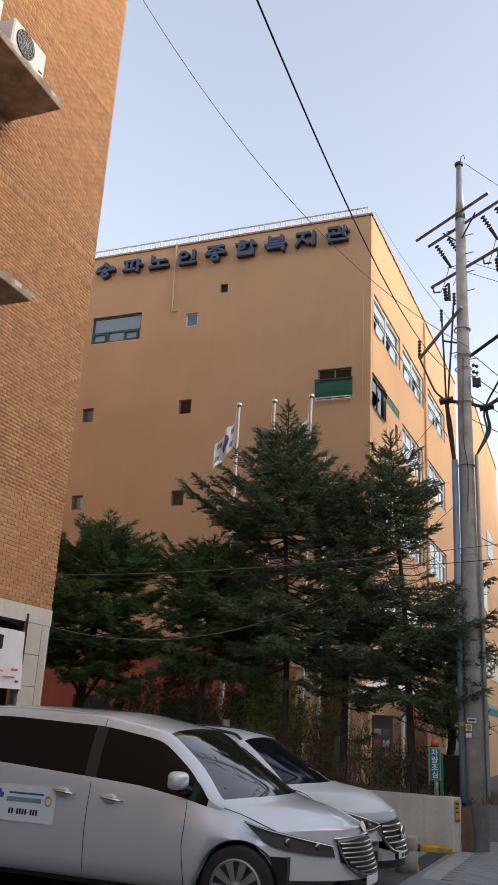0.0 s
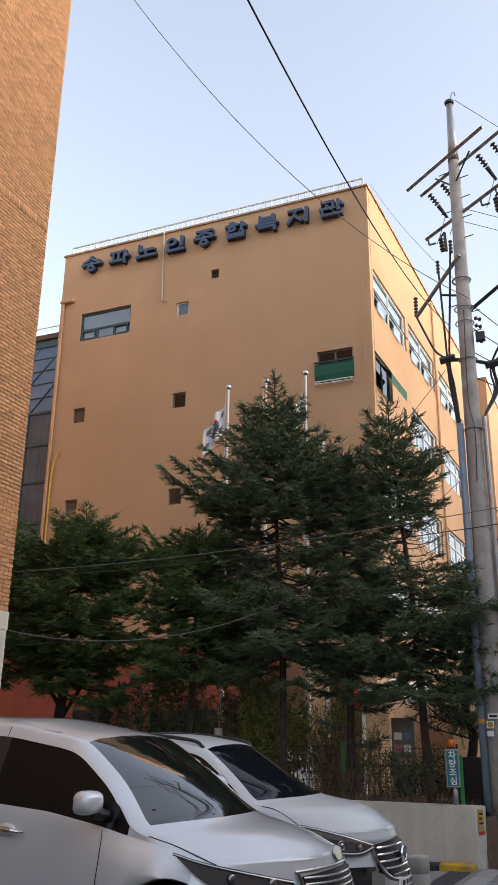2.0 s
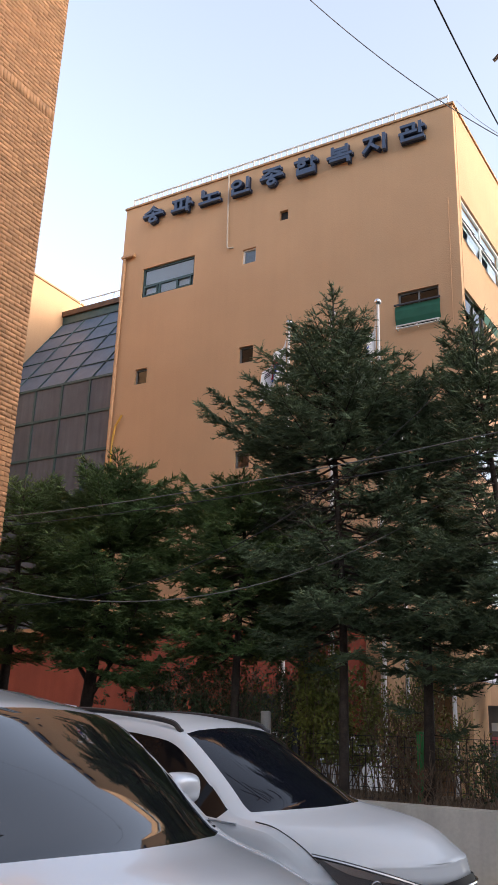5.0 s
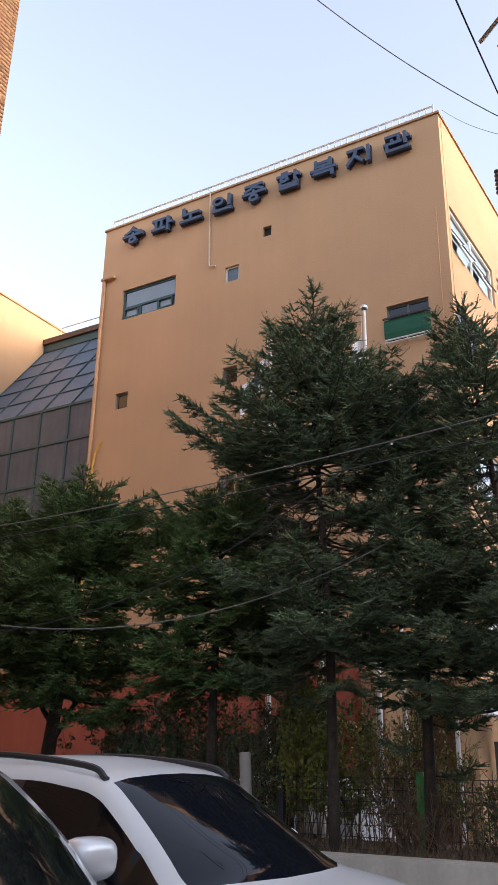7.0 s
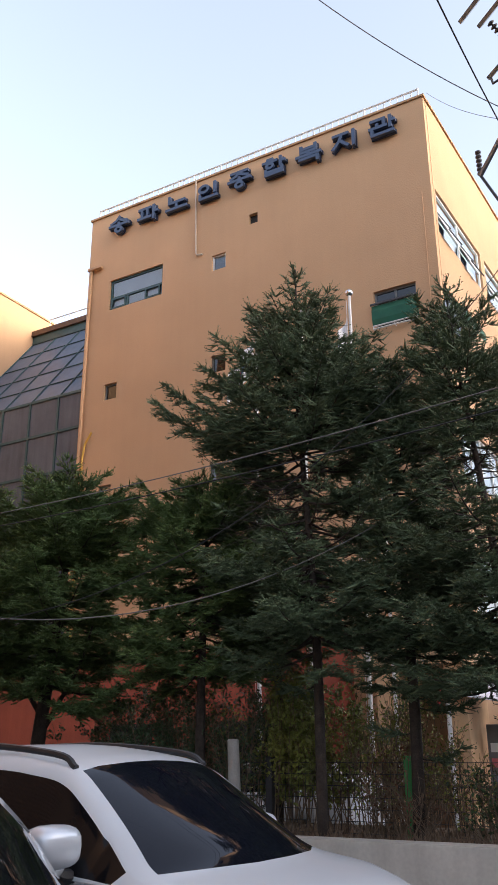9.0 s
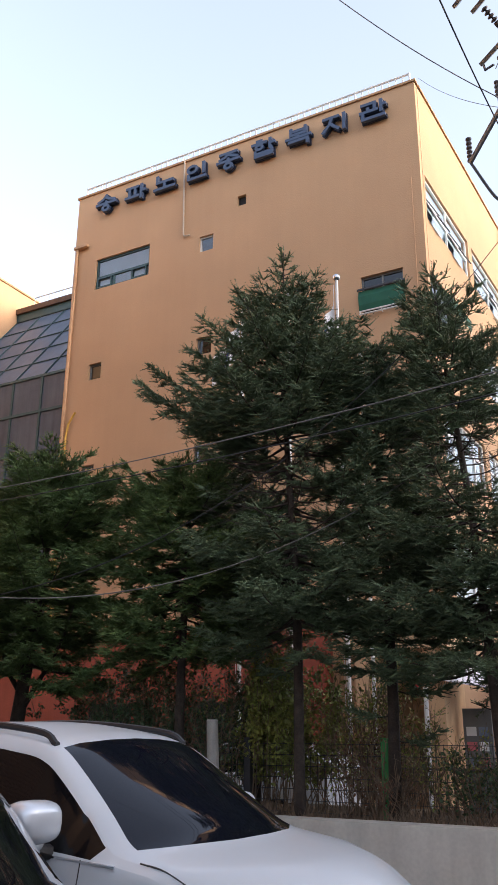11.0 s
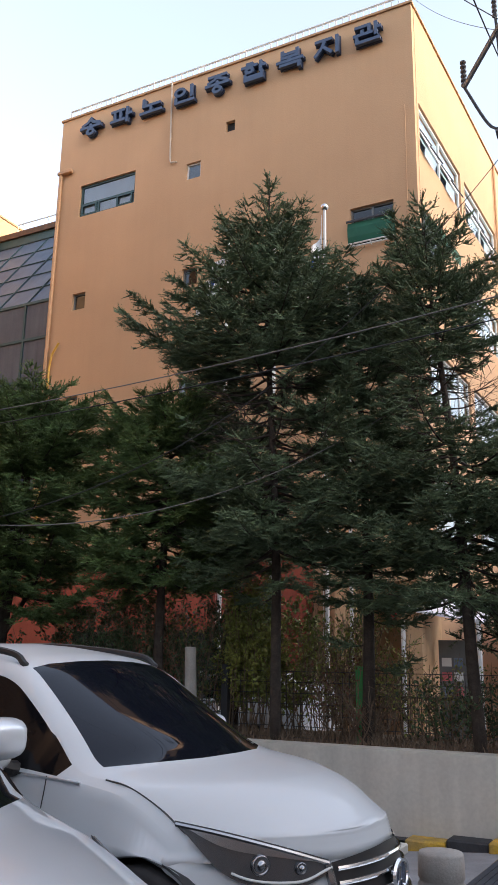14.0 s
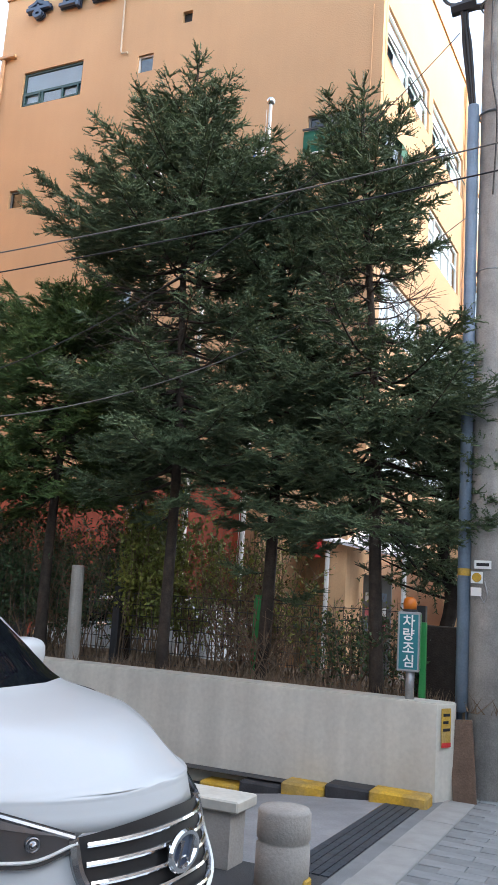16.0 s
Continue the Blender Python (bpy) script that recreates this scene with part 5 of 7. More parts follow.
for k in range(5):
    yy = (0.30, 0.37, 0.405, 0.41, 0.40)[k]
    front_bar(g, SUV, -yy, yy, 0.505 + k * 0.058, 0.026, 0.010, CHROME, curve=-0.012)
rim = [(nose_x(SUV, y, z) + 0.026, y, z) for y, z in ((-0.44, 0.745), (-0.43, 0.62), (-0.34, 0.48), (0, 0.435), (0.34, 0.48), (0.43, 0.62), (0.44, 0.745))]
part("grille_rim", T([tuple(q) for q in crom(rim, 40)], 0.020, 6), GREYCHROME, g)
bm = bmesh.new()
BXO = nose_x(SUV, 0, 0.645) + 0.03
ell = [(BXO + 0.012, 0.098 * math.cos(a * math.pi / 16), 0.645 + 0.064 * math.sin(a * math.pi / 16)) for a in range(33)]
tube(bm, ell, 0.014, 6, False)
bad = part("badge", bm, CHROME, g, "oval chrome badge ring")
bm = bmesh.new()
bm.faces.new([bm.verts.new((BXO + 0.010, 0.094 * math.cos(a * math.pi / 16), 0.645 + 0.060 * math.sin(a * math.pi / 16))) for a in range(32)])
part("badge_plate", bm, NAVY, bad)
for sgn in (-1, 1):
    part("badge_bar", T([(BXO + 0.018, sgn * 0.042 - 0.015, 0.602), (BXO + 0.018, sgn * 0.042 + 0.015, 0.688)], 0.010, 5), CHROME, bad)
front_panel(suv, "bumper_opening", SUV, -0.50, 0.50, lambda y: 0.29, lambda y: 0.37, 0.012, TRIM)
front_panel(suv, "number_plate", SUV, -0.26, 0.26, lambda y: 0.385, lambda y: 0.455, 0.045, WHITEPRINT)
for k in range(5):
    front_panel(suv, "plate_bar", SUV, -0.20 + k * 0.085, -0.145 + k * 0.085, lambda y: 0.40, lambda y: 0.44, 0.049, INK, 2)
part("wiper", T([(-1.05, 0.10, 1.165), (-1.14, -0.30, 1.175), (-1.32, -0.62, 1.175)], 0.011, 5), TRIM, suv)
part("wiper", T([(-1.30, 0.66, 1.15), (-1.18, 0.2, 1.235), (-1.18, -0.05, 1.25)], 0.011, 5), TRIM, suv)
suv.matrix_world = Matrix.Translation((-2.70, 10.82, ground_z(11.0)))
# two more parked cars beyond the garden
far = copy_thing(suv, pose(0.4, 22.5, ground_z(20), 0, 0, 185))
tagged(far, "white car parked beyond the utility pole", "car")
far = copy_thing(suv, pose(-12.11, 21.9, ground_z(20), 0, 0, 176))
tagged(far, "white car parked behind the trees", "car")

# ---- utility pole with its arms, conduit and cables ----
PX, PY = -2.47, 16.42
pole = thing("utility_pole", "grey concrete utility pole with steel crossarms and cables", "utility pole", at=Matrix.Translation((PX, PY, ground_z(PY))))
part("shaft", T([(0, 0, -0.1), (0.0, 0, 3), (0, 0.02, 8), (0.03, 0.05, 12.9)], [0.195, 0.175, 0.14, 0.105], 20), POLECON, pole, smooth=True)
part("top_mast", T([(0.03, 0.05, 12.7), (0.035, 0.05, 13.3), (0.035, 0.06, 14.15)], [0.112, 0.085, 0.062], 14), STEEL, pole, "tapered steel mast on the pole top", smooth=True)
part("mast_cap", lathe(bmesh.new(), [(0.09, 0), (0.10, 0.05), (0.06, 0.09)], (0.035, 0.06, 14.13), 12), DARKSTEEL, pole)
part("mast_hook", T([(0.07, 0.05, 14.2), (0.09, 0.05, 14.36), (0.15, 0.03, 14.38), (0.17, 0.02, 14.26)], 0.010, 5), DARKSTEEL, pole)
ARM = Vector((0.775, -0.63, 0)).normalized()
BACK = Vector((0.63, 0.775, 0)).normalized()


def arm(z, a, b, off, m=STEEL, t=0.045):
    c = Vector((0.0, 0.0, z)) + BACK * off
    bm = bmesh.new()
    p, q = c + ARM * a, c + ARM * b
    tube(bm, [p, q], t, 4)
    return part("crossarm", bm, m, pole)


def ribbed(p, d, n=3, r=0.055, parent=None):
    """A string of insulator discs from p along d."""
    d = Vector(d).normalized()
    bm = bmesh.new()
    pts, rs = [], []
    for k in range(n):
        for f, q in ((0, 0.018), (0.02, r), (0.045, r), (0.06, 0.018)):
            pts.append(Vector(p) + d * (k * 0.075 + f))
            rs.append(q)
    tube(bm, pts, rs, 8)
    return part("insulator", bm, PORCELAIN, parent or pole, smooth=True)


a1 = arm(12.75, -1.25, 1.02, -0.12)
a2 = arm(12.62, -1.12, 1.3, 0.13)
a3 = arm(11.52, -1.05, 1.25, 0.13)
part("arm_brace", T([(0, 0, 12.1), tuple(Vector((0, 0, 12.6)) + ARM * 0.5)], 0.018, 5), DARKSTEEL, pole)
part("arm_brace", T([(0, 0, 12.1), tuple(Vector((0, 0, 12.6)) - ARM * 0.5)], 0.018, 5), DARKSTEEL, pole)
for u in (-0.95, -0.55, 0.5, 0.9):
    base = Vector((0, 0, 12.58)) + ARM * u + BACK * 0.2
    ribbed(base, BACK * 0.7 + Vector((0, 0, -0.6)), 4, 0.06)
    part("clamp", T([base + BACK * 0.22 + Vector((0, 0, -0.2)), base + BACK * 0.45 + Vector((0, 0, -0.42))], [0.045, 0.03], 7), DARKSTEEL, pole)
    part("line_conductor", T(sag(base + BACK * 0.45 + Vector((0, 0, -0.42)), base + BACK * 26 + Vector((8, 0, -0.6)), 0.5), 0.008, 4), CABLE, pole)
    part("jumper", T(crom([base + BACK * 0.4 + Vector((0, 0, -0.4)), base + BACK * 0.25 + Vector((0, 0, -0.85)), base + BACK * 0.05 + Vector((0.05, 0, -1.2))], 8), 0.008, 4), CABLE, pole)
for u in (-1.0, 0.55, 0.95):   # fused cut-outs below the third arm
    base = Vector((0, 0, 11.48)) + ARM * u + BACK * 0.13
    part("cutout_arm", T([base, base + Vector((0.02, 0, -0.12)), base + ARM * 0.22 + Vector((0, 0, -0.2))], 0.02, 5), DARKSTEEL, pole)
    body = base + ARM * 0.38 + Vector((0, 0, -0.22))
    ribbed(body + Vector((0, 0, 0.05)), Vector((0.1, 0, -1)), 4, 0.055)
    part("fuse_tube", T([body + ARM * 0.12 + Vector((0, 0, 0.10)), body + ARM * 0.14 + Vector((0, 0, -0.32))], 0.03, 7), DARKSTEEL, pole)
    part("fuse_link", T([body + Vector((0, 0, 0.08)), body + ARM * 0.12 + Vector((0, 0, 0.12))], 0.022, 5), DARKSTEEL, pole)
    part("fuse_link", T([body + Vector((0, 0, -0.26)), body + ARM * 0.14 + Vector((0, 0, -0.30))], 0.022, 5), DARKSTEEL, pole)
# bracket arms of the cable heads
tipL, tipR = Vector((-1.0, 0.62, 9.72)), Vector((1.25, -0.35, 9.95))
part("bracket_arm", T([(0.03, -0.22, 10.42), tipL], 0.04, 6), STEEL, pole)
part("bracket_arm", T([(0.0, 0.15, 9.75), tuple(tipL * 0.45 + Vector((0, 0, 5.55)))], 0.022, 6), DARKSTEEL, pole)
part("bracket_arm", T([(0.1, 0.2, 9.45), tipR], 0.045, 4), DARKSTEEL, pole)
ribbed(tipL, (0, 0, 1), 6, 0.045)
CL, CR = Vector((-0.36, 0.02, 8.42)), Vector((0.42, 0.2, 8.28))
part("cable_clamp", T([CL + Vector((-0.14, 0, 0)), CL + Vector((0.14, 0, 0.03))], 0.07, 6), DARKSTEEL, pole)
part("cable_clamp", T([CR + Vector((-0.14, 0, 0)), CR + Vector((0.14, 0, 0.03))], 0.07, 6), DARKSTEEL, pole)
part("clamp_strap", T([CL, (0, 0, 8.36), CR], 0.035, 6), DARKSTEEL, pole)
for z in (10.0, 9.4, 9.1, 8.36, 7.0, 5.2, 3.1):
    bm = bmesh.new()
    tube(bm, [(0.165 * math.cos(a * math.pi / 10), 0.02 + 0.165 * math.sin(a * math.pi / 10), z) for a in range(21)], 0.018 if z > 9.8 else 0.012, 5, False)
    part("band", bm, STEEL, pole, "steel band round the pole")
foot = Vector((-0.215, -0.10, 7.05))
for k, top_ in enumerate((tipL, Vector((-0.45, 0.2, 10.6)), Vector((-0.12, -0.2, 10.75)))):
    off = Vector((0.035 * (k - 1), 0, 0))
    part("power_cable", T([tuple(q) for q in crom([top_, top_ * 0.5 + (CL + off) * 0.5 + Vector((0.05 * (k == 0), 0, -0.25 * (k == 0))), CL + off, CL * 0.6 + foot * 0.4 + off, foot + off * 0.5], 24)], 0.021, 6), CABLE, pole)
    ribbed(top_ + Vector((0, 0, -0.25)) if k else top_ + Vector((0, 0, 0.02)), (0, 0, 1), 4 if k else 1, 0.038)
for k, top_ in enumerate((tipR + Vector((0, 0, 0.7)), Vector((0.9, 0.4, 9.3)), Vector((1.6, 0.6, 9.5)))):
    off = Vector((0.035 * (k - 1), 0, 0))
    part("power_cable", T([tuple(q) for q in crom([top_, top_ * 0.4 + CR * 0.6 + Vector((0.1, 0, -0.1)), CR + off, CR + Vector((0.02, 0, -0.5)) + off, Vector((0.22, -0.05, 7.2))], 24)], 0.021, 6), CABLE, pole)
ribbed(tipR, (0, 0, 1), 6, 0.045)
part("conduit", T([(-0.215, -0.10, 0.45), (-0.215, -0.10, 3.5), (-0.21, -0.10, 7.1)], 0.062, 12), BLUEPIPE, pole, "blue grey steel cable conduit", smooth=True)
part("conduit", T([(0.215, -0.05, 0.9), (0.21, -0.05, 7.2)], 0.04, 10), STEEL, pole)
part("tape_band", lathe(bmesh.new(), [(0.066, 0), (0.066, 0.07)], (-0.214, -0.10, 2.05), 14), YELLOW, pole, "yellow tape")
for k, z in enumerate([10.9 + 0.45 * i for i in range(4)] + [8.9, 9.3]):
    part("step_bolt", T([(0.08, 0, z), (0.30, -0.05, z)], 0.010, 5), DARKSTEEL, pole)
    if k % 2:
        part("step_bolt", T([(-0.08, 0, z + 0.2), (-0.28, 0.05, z + 0.2)], 0.010, 5), DARKSTEEL, pole)
for k in range(4):
    p0 = Vector((0.17, 0.05, 9.2 - 0.15 * k))
    ribbed(p0, (1, 0.4, -0.3), 2, 0.04)
part("bracket_box", B(0.18, 0.34, -0.05, 0.07, 8.7, 8.86), DARKSTEEL, pole)
part("thin_cable", T([tuple(q) for q in crom([(0.02, -0.15, 9.3), (-0.02, -0.17, 7.6), (0.05, -0.17, 6.9), (0.02, -0.18, 6.0)], 18)], 0.009, 4), CABLE, pole)
# small notices and meter gear at eye height
pl = part("notice_plate", B(-0.10, 0.06, -0.205, -0.198, 2.12, 2.20), WHITEPRINT, pole)
part("print_bar", B(-0.08, 0.04, -0.209, -0.205, 2.145, 2.175), INK, pl)
pl = part("notice_plate", B(-0.13, -0.02, -0.205, -0.196, 1.98, 2.09), WHITEPRINT, pole)
bm = lathe(bmesh.new(), [(0.045, 0.0), (0.045, 0.004)], seg=18)
bmesh.ops.rotate(bm, verts=bm.verts, matrix=Matrix.Rotation(radians(90), 3, "X"))
bmesh.ops.translate(bm, verts=bm.verts, vec=(-0.075, -0.206, 2.035))
part("round_mark", bm, YELLOW, pl)
part("notice_plate", B(-0.13, -0.03, -0.206, -0.198, 1.86, 1.94), WHITEPRINT, pole)
part("hook_loop", T([(0.0, -0.21, 2.0), (0.03, -0.23, 1.88), (0.0, -0.23, 1.80), (-0.04, -0.22, 1.86)], 0.008, 5), STEEL, pole)

board = thing("wooden_board", "weathered brown wooden board leaning on the pole", "board", at=Matrix.Translation((-2.58, 16.0, ground_z(16.0))) @ pose(0, 0, 0, -9, -5, 4))
part("plank", B(-0.105, 0.105, -0.012, 0.012, 0.0, 0.72, 0.004), WOODB, board)

# ---- overhead lines ----
def overhead(name, pts, r, m, label):
    return tagged(link(name, T([tuple(q) for q in pts], r, 5), m), label, "cable", "overhead lines")


overhead("overhead_cable", sag((-2.737, 16.4, 8.868), (-1.961, -10.791, 9.238), 2.588, 60), 0.008, CABLE, "thick black overhead cable along the street")
overhead("overhead_cable", sag((-2.332, 16.329, 9.328), (-9.262, 10.25, 17.95), 1.507, 40), 0.0075, CABLEGREY, "thin grey overhead cable from the brick building to the pole")
overhead("overhead_cable", sag((-10.067, 12.809, 4.052), (7.929, 12.895, 6.15), 0.605, 40), 0.006, CABLEGREY, "grey service cable across the street")
overhead("overhead_cable", sag((-10.208, 13.202, 4.042), (7.968, 12.254, 5.316), 0.456, 40), 0.006, CABLE, "black service cable across the street")
overhead("overhead_cable", sag((-9.575, 13.036, 3.175), (-3.869, 16.884, 5.206), 0.852, 30, 1.2), 0.007, CABLEGREY, "sagging grey cable from the brick building to the pole")
overhead("overhead_cable", sag((-9.399, 13.089, 2.928), (-2.943, 16.794, 8.161), 1.252, 30), 0.006, CABLE, "thin black cable from the brick building to the pole")
overhead("overhead_cable", sag((-2.3, 16.4, 13.9), (14, 40, 13.2), 0.4, 20), 0.006, CABLE, "thin wire from the pole top")
for k in range(4):
    overhead("overhead_cable", sag((-2.35, 16.5, 9.3 - 0.5 * k), (9 + 2 * k, 44, 8.5 - 0.5 * k), 0.5, 20), 0.009, CABLE, "black cable from the pole down the street")
overhead("overhead_cable", sag((-6.5, 25.9, 19.5), (-2.4, 16.5, 9.6), 0.25, 20), 0.006, CABLEGREY, "thin wire from the roof corner to the pole")
overhead("overhead_cable", sag((-2.35, 16.5, 5.4), (5, 40, 6.4), 0.4, 20), 0.011, CABLE, "black cable from the pole down the street")

# ---- three flagpoles ----
def flagpole(x, y, top, label):
    f = thing("flagpole", label, "flagpole", "flagpoles", at=Matrix.Translation((x, y, 0.0)))
    part("mast", T([(0, 0, -0.2), (0, 0, top * 0.5), (0, 0, top)], [0.044, 0.038, 0.030], 10), WHITEMETAL, f)
    bm = bmesh.new()
    bmesh.ops.create_icosphere(bm, subdivisions=3, radius=0.075)
    bmesh.ops.translate(bm, verts=bm.verts, vec=(0, 0, top + 0.06))
    part("finial", bm, CHROME, f, smooth=True)
    part("halyard", T([(-0.06, -0.02, top - 0.1), (-0.06, -0.02, 2.0)], 0.006, 4), WHITEMETAL, f)
    return f


def flag_point(u, v, fly):
    """u along the fly, v down the hoist; fly is how far it stands out."""
    x = -0.05 - u * (0.30 + 0.55 * fly) - 0.05 * v * (1 - fly)
    y = -0.03 + 0.09 * math.sin(u * 9 + v * 1.5) * (0.4 + u) * (1.3 - fly)
    z = -0.08 - v * 0.80 - u * (0.95 * (1 - fly)) - 0.06 * math.sin(u * 6)
    return Vector((x, y, z))


def flag_patch(f, top, u0, u1, v0, v1, fly, m, name, n=10, off=0.0, inside=None, parent=None, label=""):
    bm = bmesh.new()
    nv = max(3, int(n))
    for i in range(n):
        for j in range(nv):
            ua, ub = u0 + (u1 - u0) * i / n, u0 + (u1 - u0) * (i + 1) / n
            va, vb = v0 + (v1 - v0) * j / nv, v0 + (v1 - v0) * (j + 1) / nv
            if inside and not inside((ua + ub) / 2, (va + vb) / 2):
                continue
            ps = [flag_point(u, v, fly) + Vector((0, -off, top)) for u, v in ((ua, va), (ub, va), (ub, vb), (ua, vb))]
            quad(bm, *ps)
    bmesh.ops.remove_doubles(bm, verts=bm.verts, dist=0.0005)
    return part(name, bm, m, parent or f, label, smooth=True)


f1 = flagpole(-8.94, 20.02, 9.95, "white flagpole with a national flag hanging half furled")
FL = 0.30
cl = flag_patch(f1, 9.75, 0, 1.15, 0, 1, FL, CLOTH, "flag", 24, label="white cloth flag with a red and blue disc")
disc = lambda u, v: (u - 0.58) ** 2 + (v - 0.5) ** 2 < 0.062
for m, test in ((FLAGRED, lambda u, v: disc(u, v) and v < 0.5 + 0.10 * math.sin((u - 0.58) * 12)), (FLAGBLUE, lambda u, v: disc(u, v) and v >= 0.5 + 0.10 * math.sin((u - 0.58) * 12))):
    for o in (0.006, -0.006):
        flag_patch(f1, 9.75, 0.30, 0.86, 0.22, 0.78, FL, m, "disc_half", 26, o, test, cl)
for u0, v0 in ((0.13, 0.16), (0.13, 0.66), (0.90, 0.16), (0.90, 0.66)):
    for k in range(3):
        for o in (0.006, -0.006):
            flag_patch(f1, 9.75, u0, u0 + 0.15, v0 + k * 0.065, v0 + k * 0.065 + 0.04, FL, INK, "bar_mark", 4, o, None, cl)
f2 = flagpole(-7.95, 20.14, 10.02, "white flagpole behind the fir tree")
f3 = flagpole(-6.94, 20.26, 10.12, "white flagpole with a white flag hanging furled")
cl = flag_patch(f3, 9.9, 0, 1.15, 0, 1, 0.02, CLOTH, "flag", 20, label="white flag with small dark print")
for k in range(3):
    flag_patch(f3, 9.9, 0.35, 0.75, 0.35 + k * 0.12, 0.41 + k * 0.12, 0.02, FLAGBLUE, "print_bar", 6, 0.008, None, cl)
fp = thing("slim_pole", "slim white pole beside the flagpoles", "pole", at=Matrix.Translation((-6.62, 20.6, 0)))
part("mast", T([(0, 0, -0.2), (0, 0, 8.6)], 0.035, 8), WHITEMETAL, fp)

# ---- warning sign on the wall ----
sgn = thing("vehicle_warning_sign", "teal upright vehicle warning sign with an orange beacon", "sign", at=Matrix.Translation((-3.12, 15.95, 0.655)) @ pose(0, 0, 0, 0, 0, 10))
part("post", T([(0.02, 0, -0.01), (0.02, 0, 0.28)], 0.042, 14), STEEL, sgn, "stainless steel post", smooth=True)
box_ = part("sign_box", B(-0.105, 0.105, -0.06, 0.10, 0.25, 0.80, 0.008), STEEL, sgn)
part("sign_face", B(-0.086, 0.086, -0.064, -0.060, 0.272, 0.778), TEALSIGN, box_, "teal sign face")
part("side_face", B(0.105, 0.109, -0.04, 0.08, 0.272, 0.778), GREENPOST, box_, "green side face")
for k, ch in enumerate("차량조심"):
    bm, w, h = text_mesh(ch, 0.125, 0.004, 0.002)
    bmesh.ops.translate(bm, verts=bm.verts, vec=(0, -0.067, 0.715 - k * 0.122))
    part("letter", bm, WHITEPRINT, box_)
part("beacon_base", lathe(bmesh.new(), [(0.07, 0), (0.07, 0.025)], (0, 0.02, 0.80), 18), DARKSTEEL, sgn)
part("beacon", lathe(bmesh.new(), [(0.062, 0), (0.066, 0.05), (0.055, 0.095), (0.03, 0.115)], (0, 0.02, 0.825), 18), ORANGE, sgn, "orange warning beacon", smooth=True)
gp = thing("green_post", "bright green painted steel post by the warning sign", "post", at=Matrix.Translation((-3.05, 16.25, 0.56)))
part("post", B(-0.03, 0.03, -0.03, 0.03, -0.05, 0.8, 0.005), GREENPOST, gp)

# ---- mesh fence behind the trees, and posts ----
fence = thing("mesh_fence", "green wire mesh fence on steel posts behind the trees", "fence")
for k, x in enumerate((-12.3, -11.2, -9.2, -7.23, -5.25, -3.3)):
    part("fence_post", B(x - 0.05, x + 0.05, 17.20, 17.30, 0.3, 1.52, 0.006), GREENPOST if x == -5.25 else DARKSTEEL, fence)
bm = bmesh.new()
for k in range(91):
    x = -12.3 + k * 0.1
    tube(bm, [(x, 17.25, 0.55), (x, 17.25, 1.45)], 0.004, 3, False)
for k in range(7):
    tube(bm, [(-12.3, 17.255, 0.6 + k * 0.14), (-3.3, 17.255, 0.6 + k * 0.14)], 0.005, 3, False)
part("wire_mesh", bm, DARKSTEEL, fence)
stub = thing("concrete_post", "pale grey round concrete post in the garden", "post", at=Matrix.Translation((-7.29, 16.45, 0.5)))
part("post", T([(0, 0, -0.1), (-0.05, 0.0, 1.22)], [0.085, 0.075], 14), CONCRETE, stub)
part("cap", T([(-0.05, 0, 1.215), (-0.05, 0, 1.235)], [0.078, 0.066], 14), CONCRETE, stub)
rail = thing("entrance_railing", "brown metal railing at the entrance", "railing")
for k in range(15):
    part("baluster", T([(-7.6 + 0.14 * k, 23.2, -0.25), (-7.6 + 0.14 * k, 23.2, 0.95)], 0.012, 5), RUST, rail)
for z in (0.15, 0.95):
    part("handrail", T([(-7.6, 23.2, z), (-5.6, 23.2, z)], 0.022, 6), RUST, rail)

# entrance awnings and banners beside the building
can = thing("entrance_canopy", "white canopy with red printed edge at the entrance", "canopy")
bm = bmesh.new()
quad(bm, (-6.9, 24.0, 2.75), (-5.2, 24.4, 2.45), (-5.1, 25.6, 2.9), (-6.8, 25.6, 3.2))
quad(bm, (-6.9, 24.0, 2.70), (-6.8, 25.6, 3.15), (-5.1, 25.6, 2.85), (-5.2, 24.4, 2.40))
quad(bm, (-6.9, 24.0, 2.70), (-5.2, 24.4, 2.40), (-5.2, 24.4, 2.45), (-6.9, 24.0, 2.75))
part("sheet", bm, BANNER, can)
part("red_mark", B(-7.02, -6.9, 23.95, 24.0, 2.35, 2.75), REDPRINT, can)
for x, y in ((-6.8, 24.1), (-5.3, 24.4)):
    part("post", T([(x, y, -0.3), (x, y, 2.5)], 0.05, 8), WHITEMETAL, can)
nb = thing("notice_board", "grey notice board with small printed sheets", "notice board", at=Matrix.Translation((-6.05, 25.2, 0)))
part("board", B(-0.3, 0.3, -0.04, 0.04, -0.3, 2.1), GREYFRAME, nb)
for k in range(3):
    for w in range(2):
        part("sheet", B(-0.24 + 0.26 * w, -0.03 + 0.24 * w, -0.05, -0.042, 0.95 + 0.30 * k, 1.13 + 0.30 * k), (BLUEPIPE, PINK, WHITEPRINT)[(k + w) % 3], nb)
shop = thing("shop_front", "peach shop front with a teal awning down the street", "building")
part("wall", B(-5.15, -4.6, 27.5, 40.0, -0.4, 3.6), PEACH, shop)
bm = bmesh.new()
quad(bm, (-4.6, 28, 3.1), (-4.6, 38, 3.1), (-3.6, 38, 2.6), (-3.6, 28, 2.6))
quad(bm, (-3.6, 28, 2.6), (-3.6, 38, 2.6), (-3.6, 38, 2.35), (-3.6, 28, 2.35))
